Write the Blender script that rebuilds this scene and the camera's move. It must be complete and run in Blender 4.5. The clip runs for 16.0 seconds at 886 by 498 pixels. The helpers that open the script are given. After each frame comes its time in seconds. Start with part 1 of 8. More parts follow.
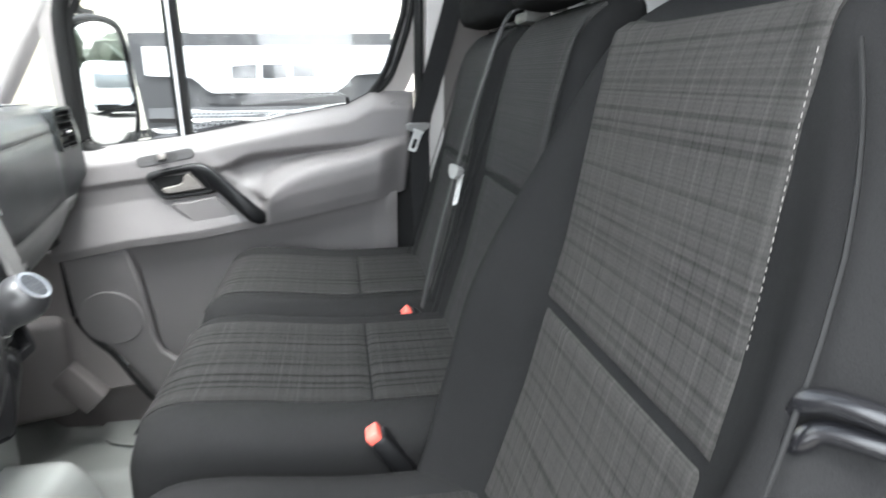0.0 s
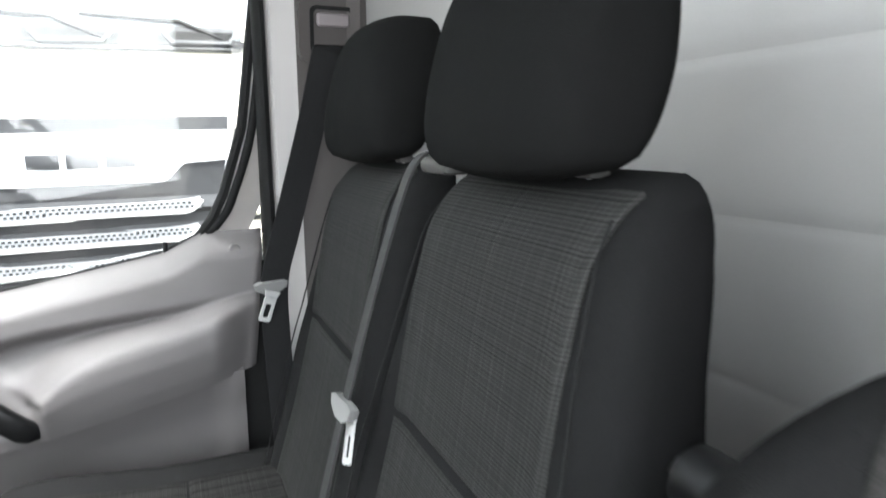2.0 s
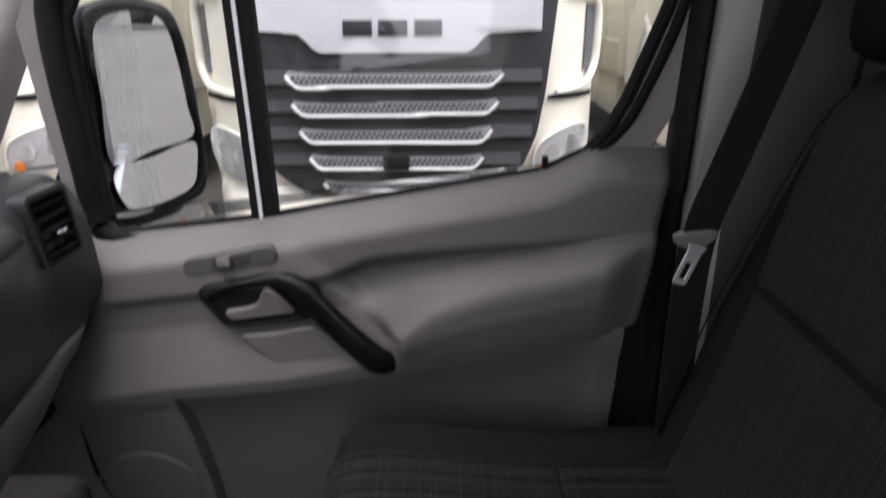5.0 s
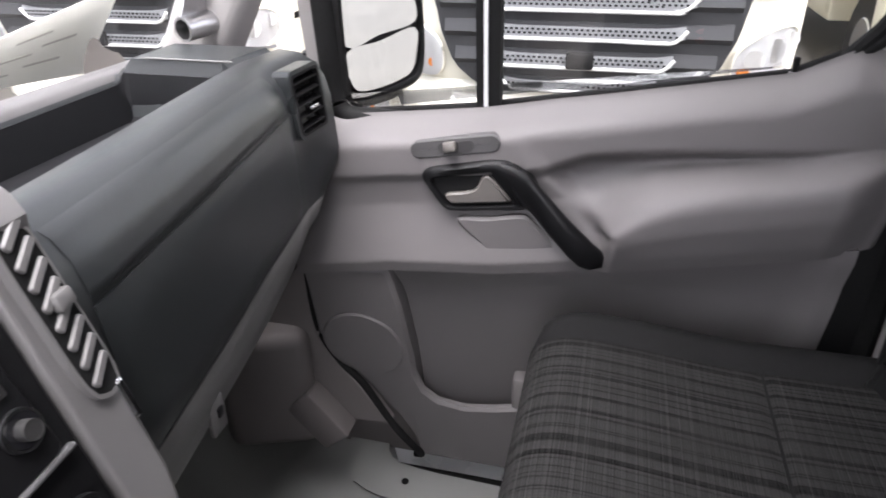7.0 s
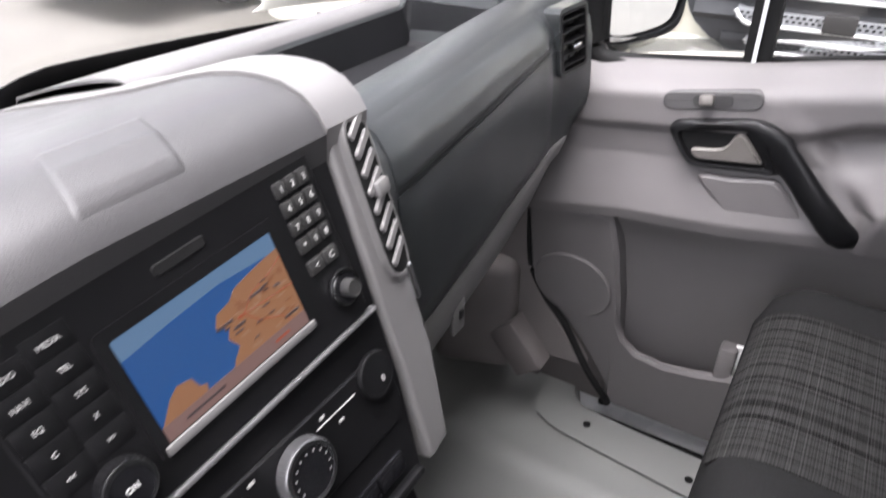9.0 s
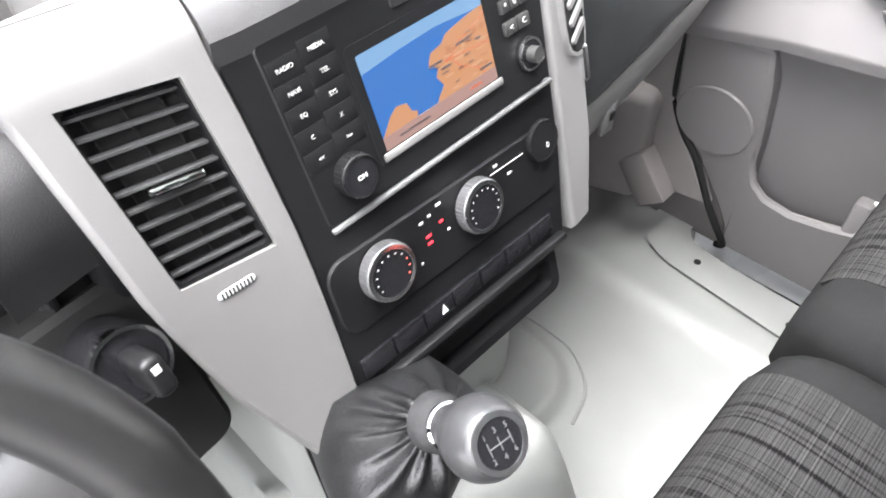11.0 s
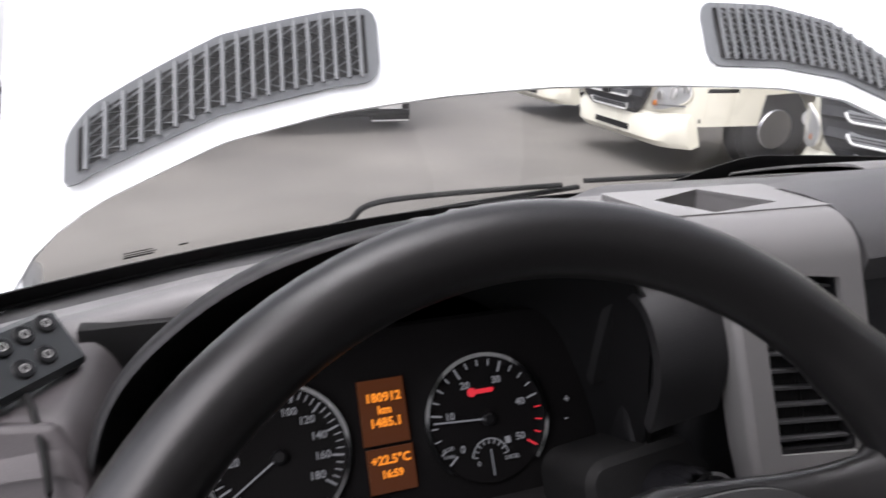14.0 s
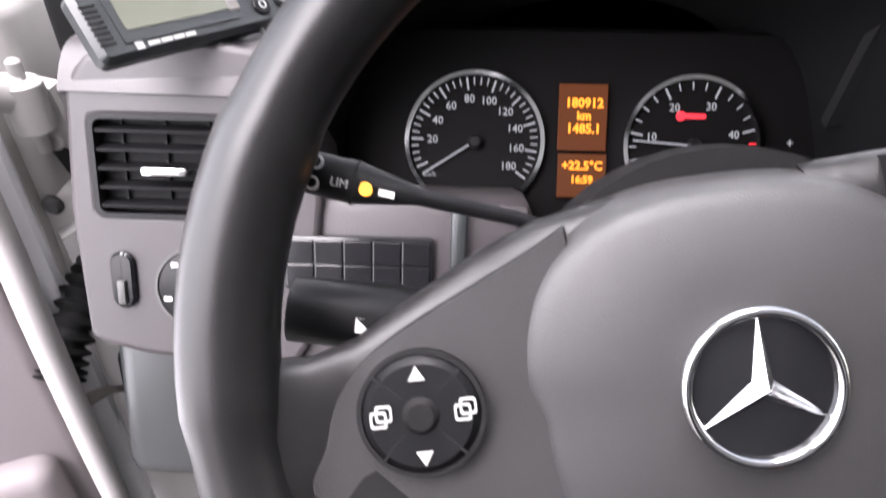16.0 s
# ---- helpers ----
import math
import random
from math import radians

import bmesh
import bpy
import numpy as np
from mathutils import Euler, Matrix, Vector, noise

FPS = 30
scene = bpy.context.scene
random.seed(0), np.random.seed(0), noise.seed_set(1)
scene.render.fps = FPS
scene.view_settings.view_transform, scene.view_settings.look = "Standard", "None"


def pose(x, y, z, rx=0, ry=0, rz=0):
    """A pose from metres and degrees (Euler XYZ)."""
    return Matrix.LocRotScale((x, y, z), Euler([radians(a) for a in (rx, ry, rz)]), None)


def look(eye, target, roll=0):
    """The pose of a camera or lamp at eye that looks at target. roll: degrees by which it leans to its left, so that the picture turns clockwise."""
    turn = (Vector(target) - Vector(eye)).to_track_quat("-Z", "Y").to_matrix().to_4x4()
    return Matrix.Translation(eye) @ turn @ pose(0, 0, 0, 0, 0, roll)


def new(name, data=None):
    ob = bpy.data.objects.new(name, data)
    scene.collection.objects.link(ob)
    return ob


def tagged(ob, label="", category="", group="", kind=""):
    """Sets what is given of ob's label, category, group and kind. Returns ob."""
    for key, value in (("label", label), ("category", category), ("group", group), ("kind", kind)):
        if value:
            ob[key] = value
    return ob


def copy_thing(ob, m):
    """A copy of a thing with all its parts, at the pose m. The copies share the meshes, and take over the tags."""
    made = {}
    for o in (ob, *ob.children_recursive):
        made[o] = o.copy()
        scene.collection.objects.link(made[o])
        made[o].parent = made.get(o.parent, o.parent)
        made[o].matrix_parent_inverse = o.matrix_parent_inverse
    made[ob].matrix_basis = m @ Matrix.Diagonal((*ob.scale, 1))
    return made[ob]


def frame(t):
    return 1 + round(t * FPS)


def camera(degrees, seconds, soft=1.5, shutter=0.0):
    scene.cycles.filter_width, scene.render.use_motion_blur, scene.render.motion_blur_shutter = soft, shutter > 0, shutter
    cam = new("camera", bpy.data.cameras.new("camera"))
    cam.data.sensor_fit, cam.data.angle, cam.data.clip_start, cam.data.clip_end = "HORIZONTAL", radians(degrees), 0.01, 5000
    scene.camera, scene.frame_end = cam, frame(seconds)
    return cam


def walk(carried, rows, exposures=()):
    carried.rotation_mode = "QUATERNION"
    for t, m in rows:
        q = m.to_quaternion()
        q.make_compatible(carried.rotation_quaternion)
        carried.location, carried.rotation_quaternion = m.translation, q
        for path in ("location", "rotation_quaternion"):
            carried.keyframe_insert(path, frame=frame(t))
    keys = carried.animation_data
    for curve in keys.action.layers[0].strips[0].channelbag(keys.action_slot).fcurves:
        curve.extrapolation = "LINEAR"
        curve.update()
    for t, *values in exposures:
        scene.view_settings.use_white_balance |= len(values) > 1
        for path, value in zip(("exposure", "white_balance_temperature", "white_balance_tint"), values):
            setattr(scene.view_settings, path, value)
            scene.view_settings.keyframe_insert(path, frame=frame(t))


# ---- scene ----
# camera rows: seconds, x, y, z, turns in degrees
cam = camera(67.26, 16.0, soft=1.6, shutter=0.4)
PATH = [
    (0, -1.0427, -0.6476, 1.0832, 75.441, 0.582, -98.783),
    (0.5, -0.9545, -0.6349, 1.1222, 75.370, 0.868, -107.116),
    (1, -0.8293, -0.6341, 1.1629, 74.221, 1.013, -110.191),
    (1.5, -0.6783, -0.6832, 1.2247, 74.733, 0.849, -111.392),
    (2, -0.5195, -0.6999, 1.2234, 80.367, 1.490, -112.116),
    (2.5, -0.3883, -0.6828, 1.2820, 82.185, 1.677, -112.178),
    (3, -0.2429, -0.6411, 1.3243, 83.414, 1.617, -111.216),
    (3.5, -0.1428, -0.5744, 1.3224, 84.052, 1.478, -107.617),
    (4, -0.1226, -0.5203, 1.3115, 84.296, 1.229, -101.363),
    (4.5, -0.1251, -0.5011, 1.2801, 80.478, 0.659, -94.636),
    (5, -0.1175, -0.5163, 1.2510, 69.920, 0.334, -89.900),
    (5.2, -0.1183, -0.5253, 1.2459, 65.849, 0.441, -88.273),
    (7.3, -0.1578, -0.3900, 1.2456, 61.827, 0.433, -72.932),
    (7.5, -0.1498, -0.3727, 1.2437, 61.707, 0.435, -70.584),
    (8, -0.1661, -0.3542, 1.2491, 61.501, 0.696, -65.725),
    (8.5, -0.1947, -0.3605, 1.2525, 61.298, 0.792, -61.520),
    (9, -0.2359, -0.3626, 1.2478, 57.626, 0.425, -57.864),
    (9.5, -0.2806, -0.3606, 1.2405, 50.789, 0.369, -54.976),
    (9.7, -0.3001, -0.3689, 1.2442, 49.992, 0.395, -53.622),
    (11.8, -0.4107, -0.3859, 1.2355, 42.076, -0.045, -42.173),
    (12, -0.4313, -0.3781, 1.2450, 42.057, -0.107, -41.312),
    (12.5, -0.4808, -0.3565, 1.2505, 47.474, -0.381, -37.563),
    (13, -0.5488, -0.3528, 1.2325, 59.118, -0.009, -32.841),
    (13.5, -0.6157, -0.3534, 1.2241, 68.410, -0.264, -26.289),
    (14, -0.6500, -0.3718, 1.2000, 70.573, -1.154, -17.277),
    (14.5, -0.6712, -0.3930, 1.1794, 70.603, -1.575, -8.652),
    (15, -0.6723, -0.4061, 1.1586, 68.975, -1.570, -2.501),
    (15.5, -0.6607, -0.4071, 1.1363, 61.667, -1.106, 1.360),
    (16, -0.6398, -0.4042, 1.1246, 52.966, -0.750, 2.977),
]

EXPOSURES = [(0.0, 3.1, 6150, 7), (1.5, 3.25, 6200, 7), (2.5, 2.75, 6250, 8), (3.0, 2.25, 6250, 8), (3.5, 1.6, 6300, 11), (4.0, 0.85, 6300, 14), (4.5, 0.62, 6300, 17), (5.0, 0.88, 6300, 20), (7.3, 2.1, 6300, 18), (9.0, 2.33, 6300, 18), (9.5, 2.88, 6300, 16), (12.0, 3.68, 6300, 11), (12.5, 3.68, 6300, 12), (13.0, 3.28, 6300, 13), (13.5, 2.0, 6300, 16), (14.0, 1.15, 6300, 18), (15.0, 0.5, 6300, 23), (15.5, 1.5, 6300, 23), (16.0, 2.5, 6300, 20)]
walk(cam, [(t, pose(*p)) for t, *p in PATH], EXPOSURES)

# ---- daylight: bright overcast ----
world = bpy.data.worlds.new("overcast_sky")
scene.world = world
world.use_nodes = True
wn = world.node_tree.nodes
sky = wn.new("ShaderNodeTexSky")
sky.sky_type = "NISHITA"
sky.sun_disc = False
sky.sun_elevation = radians(50)
sky.sun_rotation = radians(215)
sky.air_density = 1.0
sky.dust_density = 4.0
sky.ozone_density = 1.0
hsv = wn.new("ShaderNodeHueSaturation")
hsv.inputs["Saturation"].default_value = 0.25
world.node_tree.links.new(sky.outputs[0], hsv.inputs["Color"])
world.node_tree.links.new(hsv.outputs[0], wn["Background"].inputs["Color"])
wn["Background"].inputs["Strength"].default_value = 0.15
sun = new("sun", bpy.data.lights.new("sun", "SUN"))
sun.data.energy = 2.6
sun.data.angle = radians(50)
sun.data.color = (1.0, 0.98, 0.95)
sun.matrix_world = look((-3, 0.5, 14), (0, 0, 0))
# sky light through the open driver's door
door_light = new("door_light", bpy.data.lights.new("door_light", "AREA"))
door_light.data.shape = "RECTANGLE"
door_light.data.size, door_light.data.size_y = 0.75, 1.2
door_light.data.energy = 3.0
door_light.data.color = (0.98, 0.99, 1.0)
door_light.matrix_world = look((-1.2, -0.42, 1.15), (0.0, -0.95, 1.0))


# ---- materials ----
def mat(name, color, rough=0.5, metal=0.0, grain=0.0, scale=400.0, blotch=0.0, bscale=6.0, bump=0.0, spec=0.5, emit=0.0, coat=0.0, voronoi=False):
    m = bpy.data.materials.new(name)
    m.use_nodes = True
    n, l = m.node_tree.nodes, m.node_tree.links
    b = n["Principled BSDF"]
    b.inputs["Roughness"].default_value = rough
    b.inputs["Metallic"].default_value = metal
    b.inputs["Specular IOR Level"].default_value = spec
    b.inputs["Coat Weight"].default_value = coat
    c = (*color, 1.0)
    b.inputs["Base Color"].default_value = c
    if emit:
        b.inputs["Base Color"].default_value = (0.01, 0.01, 0.01, 1)
        b.inputs["Emission Color"].default_value = c
        b.inputs["Emission Strength"].default_value = emit
    if (grain or blotch or bump) and not emit:
        tc = n.new("ShaderNodeTexCoord")
        fine = n.new("ShaderNodeTexVoronoi" if voronoi else "ShaderNodeTexNoise")
        fine.inputs["Scale"].default_value = scale
        l.new(tc.outputs["Object"], fine.inputs["Vector"])
        big = n.new("ShaderNodeTexNoise")
        big.inputs["Scale"].default_value = bscale
        big.inputs["Detail"].default_value = 6.0
        l.new(tc.outputs["Object"], big.inputs["Vector"])
        r1 = n.new("ShaderNodeMapRange")
        r1.inputs["To Min"].default_value, r1.inputs["To Max"].default_value = 1 - grain, 1 + grain
        l.new(fine.outputs[0], r1.inputs["Value"])
        r2 = n.new("ShaderNodeMapRange")
        r2.inputs["From Min"].default_value, r2.inputs["From Max"].default_value = 0.25, 0.75
        r2.inputs["To Min"].default_value, r2.inputs["To Max"].default_value = 1 - blotch, 1 + blotch
        l.new(big.outputs[0], r2.inputs["Value"])
        mu = n.new("ShaderNodeMath")
        mu.operation = "MULTIPLY"
        l.new(r1.outputs[0], mu.inputs[0])
        l.new(r2.outputs[0], mu.inputs[1])
        vm = n.new("ShaderNodeVectorMath")
        vm.operation = "SCALE"
        vm.inputs[0].default_value = color
        l.new(mu.outputs[0], vm.inputs["Scale"])
        l.new(vm.outputs[0], b.inputs["Base Color"])
        rr = n.new("ShaderNodeMapRange")
        rr.inputs["From Min"].default_value, rr.inputs["From Max"].default_value = 0.25, 0.75
        rr.inputs["To Min"].default_value, rr.inputs["To Max"].default_value = max(rough - 0.08, 0.02), min(rough + 0.08, 1)
        l.new(big.outputs[0], rr.inputs["Value"])
        l.new(rr.outputs[0], b.inputs["Roughness"])
        if bump:
            bp = n.new("ShaderNodeBump")
            bp.inputs["Strength"].default_value = bump
            bp.inputs["Distance"].default_value = 0.001
            l.new(fine.outputs[0], bp.inputs["Height"])
            l.new(bp.outputs[0], b.inputs["Normal"])
    return m


def plaid(name, along, base, layers, rib=0.25):
    """Woven cloth: a base tone with fine ribs, and uneven pale or dark lines across x (axis 0) or along the other axis."""
    m = mat(name, base, 0.95, spec=0.08)
    n, l = m.node_tree.nodes, m.node_tree.links
    b = n["Principled BSDF"]
    tc = n.new("ShaderNodeTexCoord")
    sp = n.new("ShaderNodeSeparateXYZ")
    l.new(tc.outputs["Object"], sp.inputs[0])
    weave = n.new("ShaderNodeTexNoise")
    weave.inputs["Scale"].default_value = 1000.0
    l.new(tc.outputs["Object"], weave.inputs["Vector"])
    patch = n.new("ShaderNodeTexNoise")
    patch.inputs["Scale"].default_value = 14.0
    l.new(tc.outputs["Object"], patch.inputs["Vector"])

    def math_(op, p, q):
        k = n.new("ShaderNodeMath")
        k.operation = op
        for i, v in enumerate((p, q)):
            if isinstance(v, float):
                k.inputs[i].default_value = v
            else:
                l.new(v, k.inputs[i])
        return k.outputs[0]

    ribs = n.new("ShaderNodeTexWave")
    ribs.wave_type, ribs.bands_direction = "BANDS", "XYZ"[along]
    ribs.inputs["Scale"].default_value = 90.0
    ribs.inputs["Distortion"].default_value = 0.6
    l.new(tc.outputs["Object"], ribs.inputs["Vector"])
    gain = math_("ADD", 1.0 - rib, math_("MULTIPLY", ribs.outputs["Fac"], 2 * rib))
    for axis, scale, lo, hi, amount in layers:
        nz = n.new("ShaderNodeTexNoise")
        nz.noise_dimensions = "1D"
        nz.inputs["Scale"].default_value = scale
        nz.inputs["Detail"].default_value = 1.0
        l.new(sp.outputs[axis], nz.inputs["W"])
        mr = n.new("ShaderNodeMapRange")
        mr.inputs["From Min"].default_value, mr.inputs["From Max"].default_value = lo, hi
        mr.inputs["To Max"].default_value = amount
        l.new(nz.outputs[0], mr.inputs["Value"])
        gain = math_("ADD", gain, math_("MULTIPLY", mr.outputs[0], math_("MULTIPLY", patch.outputs[0], 2.0)))
    gain = math_("MULTIPLY", gain, math_("ADD", 0.55, math_("MULTIPLY", weave.outputs[0], 0.9)))
    gain = math_("MAXIMUM", gain, 0.15)
    vm = n.new("ShaderNodeVectorMath")
    vm.operation = "SCALE"
    vm.inputs[0].default_value = base
    l.new(gain, vm.inputs["Scale"])
    l.new(vm.outputs[0], b.inputs["Base Color"])
    bp = n.new("ShaderNodeBump")
    bp.inputs["Strength"].default_value = 0.5
    bp.inputs["Distance"].default_value = 0.001
    l.new(weave.outputs[0], bp.inputs["Height"])
    l.new(bp.outputs[0], b.inputs["Normal"])
    return m


def glassy(name, color=(1, 1, 1), rough=0.0, ior=1.45):
    m = mat(name, color, rough)
    b = m.node_tree.nodes["Principled BSDF"]
    b.inputs["Transmission Weight"].default_value = 1.0
    b.inputs["IOR"].default_value = ior
    return m


FABRIC = mat("black_knit_cloth", (0.0128, 0.0127, 0.0128), 0.95, grain=0.45, scale=1100, blotch=0.12, bump=0.5, spec=0.03)
PLAID_BACK = plaid("plaid_cloth_backrest", 2, (0.032, 0.0306, 0.0292), ((2, 140.0, 0.585, 0.61, -0.26), (2, 300.0, 0.56, 0.62, -0.10), (0, 150.0, 0.62, 0.65, 0.18), (0, 260.0, 0.58, 0.62, -0.20), (0, 520.0, 0.5, 0.7, 0.12)), rib=0.08)
STREAK_BACK = plaid("streaked_cloth_backrest", 2, (0.0215, 0.0212, 0.0206), ((0, 300.0, 0.56, 0.66, 0.45), (0, 700.0, 0.5, 0.7, 0.35), (2, 420.0, 0.54, 0.64, -0.30)))
PLAID_SEAT = plaid("plaid_cloth_cushion", 1, (0.0165, 0.0161, 0.0157), ((1, 600.0, 0.50, 0.66, 0.5), (1, 260.0, 0.55, 0.64, 0.32), (0, 70.0, 0.585, 0.60, -0.6), (0, 160.0, 0.60, 0.62, -0.45), (0, 420.0, 0.58, 0.66, 0.15)))
LEFTGREY = mat("mauve_grey_dash_plastic", (0.032, 0.028, 0.0292), 0.5, grain=0.12, scale=900, blotch=0.06, bump=0.25)
HEADREST = mat("headrest_cloth", (0.0082, 0.0082, 0.0081), 0.95, grain=0.4, scale=1100, blotch=0.12, bump=0.5, spec=0.03)
DASH = mat("anthracite_dash_plastic", (0.019, 0.0213, 0.0220), 0.34, grain=0.12, scale=900, blotch=0.06, bump=0.25)
TOPGREY = mat("mid_grey_dash_top", (0.085, 0.083, 0.083), 0.5, grain=0.12, scale=900, blotch=0.07, bump=0.3)
CONSOLETOP = mat("grey_console_top", (0.034, 0.0334, 0.034), 0.52, grain=0.12, scale=900, blotch=0.07, bump=0.3)
DASHTOP = mat("charcoal_dash_top", (0.027, 0.027, 0.028), 0.5, grain=0.12, scale=900, blotch=0.07, bump=0.3)
# charcoal plastic darkened for shade under the visor and on the shoulder
VISORIN = mat("shaded_visor_plastic", (0.009, 0.009, 0.0094), 0.55, grain=0.12, scale=900, blotch=0.07, bump=0.3, spec=0.25)
BLACK = mat("black_plastic", (0.006, 0.006, 0.0064), 0.40, grain=0.1, scale=900, blotch=0.1, bump=0.1, spec=0.2)
GLOSS = mat("gloss_black", (0.008, 0.008, 0.009), 0.12)
SOFT = mat("soft_touch_rubber", (0.009, 0.0087, 0.0088), 0.6, grain=0.1, scale=1500, blotch=0.12, bump=0.2, spec=0.10)
WHEEL = mat("steering_wheel_skin", (0.0095, 0.0092, 0.0092), 0.36, grain=0.12, scale=1300, blotch=0.1, bump=0.1, spec=0.35)
HUB = mat("airbag_cover_plastic", (0.026, 0.0255, 0.0255), 0.48, grain=0.1, scale=1300, blotch=0.08, bump=0.25)
SILVER = mat("satin_grey_trim", (0.142, 0.139, 0.136), 0.42, metal=0.25, grain=0.04, scale=900, blotch=0.05)
TRIMSILVER = mat("satin_silver_strip", (0.11, 0.11, 0.112), 0.4, metal=0.4, grain=0.03, scale=700, blotch=0.05)
DOORGREY = mat("grey_door_plastic", (0.112, 0.105, 0.104), 0.58, grain=0.06, scale=900, blotch=0.06, bump=0.25)
SLATE = mat("dark_slate_plastic", (0.035, 0.034, 0.034), 0.55, grain=0.06, scale=900, blotch=0.06)
DOORDARK = mat("slate_door_plastic", (0.065, 0.063, 0.063), 0.6, grain=0.06, scale=900, blotch=0.06, bump=0.25)
WARM = mat("warm_grey_kick_panel", (0.125, 0.114, 0.110), 0.65, grain=0.06, scale=700, blotch=0.08, bump=0.2)
RUBBER = mat("grey_rubber_floor", (0.145, 0.149, 0.141), 0.55, grain=0.08, scale=500, blotch=0.12, bscale=4, bump=0.3)
LEFTLIGHT = mat("mauve_grey_door_lining", (0.17, 0.15, 0.152), 0.6, grain=0.08, scale=900, blotch=0.06, bump=0.25)
PILLARMETAL = mat("off_white_pillar_paint", (0.45, 0.438, 0.42), 0.45, grain=0.02, scale=300, blotch=0.10, bscale=14)
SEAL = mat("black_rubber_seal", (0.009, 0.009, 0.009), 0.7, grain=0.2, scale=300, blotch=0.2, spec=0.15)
PAINT = mat("white_vehicle_paint", (0.74, 0.75, 0.76), 0.28, blotch=0.03, bscale=3, grain=0.01, coat=0.5)
SHEET = mat("pale_grey_bulkhead_sheet", (0.44, 0.434, 0.42), 0.55, grain=0.03, scale=300, blotch=0.08, bscale=5)
PILLAR = mat("warm_grey_pillar_trim", (0.34, 0.325, 0.315), 0.7, grain=0.05, scale=800, blotch=0.06, bump=0.2)
DKPILLAR = mat("dark_grey_pillar_trim", (0.046, 0.040, 0.038), 0.75, grain=0.05, scale=800, blotch=0.06, bump=0.2)
LINING = mat("grey_roof_lining", (0.38, 0.38, 0.37), 0.95, grain=0.1, scale=900, blotch=0.05, bump=0.3)
SATIN = mat("satin_steel", (0.78, 0.78, 0.77), 0.38, metal=0.5, blotch=0.05)
CHROME = mat("chrome", (0.75, 0.76, 0.77), 0.1, metal=1.0)
STEEL = mat("brushed_steel", (0.5, 0.5, 0.51), 0.33, metal=1.0, grain=0.1, scale=200, blotch=0.05)
HANDLE = mat("beige_grey_lever", (0.125, 0.116, 0.106), 0.45, metal=0.2, grain=0.03, blotch=0.04)
RED = mat("red_release_button", (0.75, 0.12, 0.09), 0.4, blotch=0.05, grain=0.02)
WEB = mat("belt_webbing", (0.017, 0.017, 0.0175), 0.85, grain=0.5, scale=700, blotch=0.1, bump=0.5, spec=0.1)
WEBGREY = mat("worn_grey_webbing", (0.017, 0.017, 0.017), 0.8, grain=0.5, scale=700, blotch=0.1, bump=0.5)
TAB = mat("pale_belt_tongue_cover", (0.19, 0.19, 0.187), 0.5, blotch=0.06, grain=0.03)
GAITER = mat("black_leatherette", (0.008, 0.008, 0.0085), 0.36, grain=0.2, scale=500, blotch=0.2, bump=0.5)
STEELDARK = mat("dull_steel_knob_side", (0.20, 0.20, 0.205), 0.35, metal=0.8, grain=0.05, scale=600, blotch=0.05)
KEYCAP = mat("grey_key_caps", (0.05, 0.049, 0.047), 0.55, blotch=0.06, grain=0.03)
KEYDARK = mat("dark_key_caps", (0.020, 0.0197, 0.0193), 0.5, blotch=0.06, grain=0.03)
KEYPRINT = mat("dim_grey_print", (0.06, 0.06, 0.06), 0.6)
WHITE = mat("white_print", (0.62, 0.62, 0.6), 0.6)
PRINT = mat("dull_pale_print", (0.33, 0.33, 0.32), 0.6)
DIALFACE = mat("dial_face", (0.0045, 0.0042, 0.0043), 0.6, spec=0.05)
LIT = mat("lit_white_marks", (0.8, 0.82, 0.85), 0.6, emit=0.09)
NEEDLE = mat("pale_needle", (0.6, 0.62, 0.65), 0.5, emit=0.12)
AMBERBG = mat("amber_display", (0.85, 0.19, 0.0), 0.5, emit=0.032, spec=0.05)
AMBER = mat("amber_digits", (1.0, 0.30, 0.02), 0.5, emit=0.5, spec=0.05)
REDLIT = mat("red_telltale", (1.0, 0.03, 0.05), 0.5, emit=0.30)
YELLOWLIT = mat("amber_ring_mark", (1.0, 0.42, 0.02), 0.5, emit=0.6)
GLASS = glassy("window_glass", (0.97, 0.99, 0.98))
LENS = glassy("clear_lens", (0.98, 0.98, 0.97), 0.02)
MIRROR = mat("mirror_glass", (0.82, 0.84, 0.84), 0.01, metal=1.0)
LCDOFF = mat("unlit_lcd", (0.10, 0.105, 0.08), 0.25)
FLOORASPH = mat("worn_asphalt", (0.105, 0.098, 0.088), 0.85, grain=0.4, scale=60, blotch=0.22, bscale=0.7, bump=0.6)
CREAM = mat("cream_truck_paint", (0.80, 0.775, 0.66), 0.3, grain=0.01, blotch=0.03, bscale=2, coat=0.4)
TRUCKGREY = mat("dark_grey_truck_plastic", (0.0223, 0.0229, 0.0248), 0.55, grain=0.08, scale=300, blotch=0.08)
PAPERPRINT = mat("faint_print", (0.52, 0.50, 0.45), 0.8)
PAPERCREAM = mat("cream_paper", (0.86, 0.84, 0.77), 0.8, grain=0.05, blotch=0.06)
TRAYBLACK = mat("black_tray", (0.007, 0.0072, 0.008), 0.45, grain=0.05, scale=500, blotch=0.1, spec=0.2)
GRILLEGREY = mat("mid_grey_grille_plastic", (0.10, 0.105, 0.11), 0.5, grain=0.08, scale=300, blotch=0.06)
TRUCKSIL = mat("silver_grille_panel", (0.56, 0.57, 0.58), 0.38, metal=0.12, blotch=0.04, grain=0.02)
MESHM = mat("perforated_strip", (0.22, 0.225, 0.23), 0.4, metal=0.3, blotch=0.06, grain=0.03)
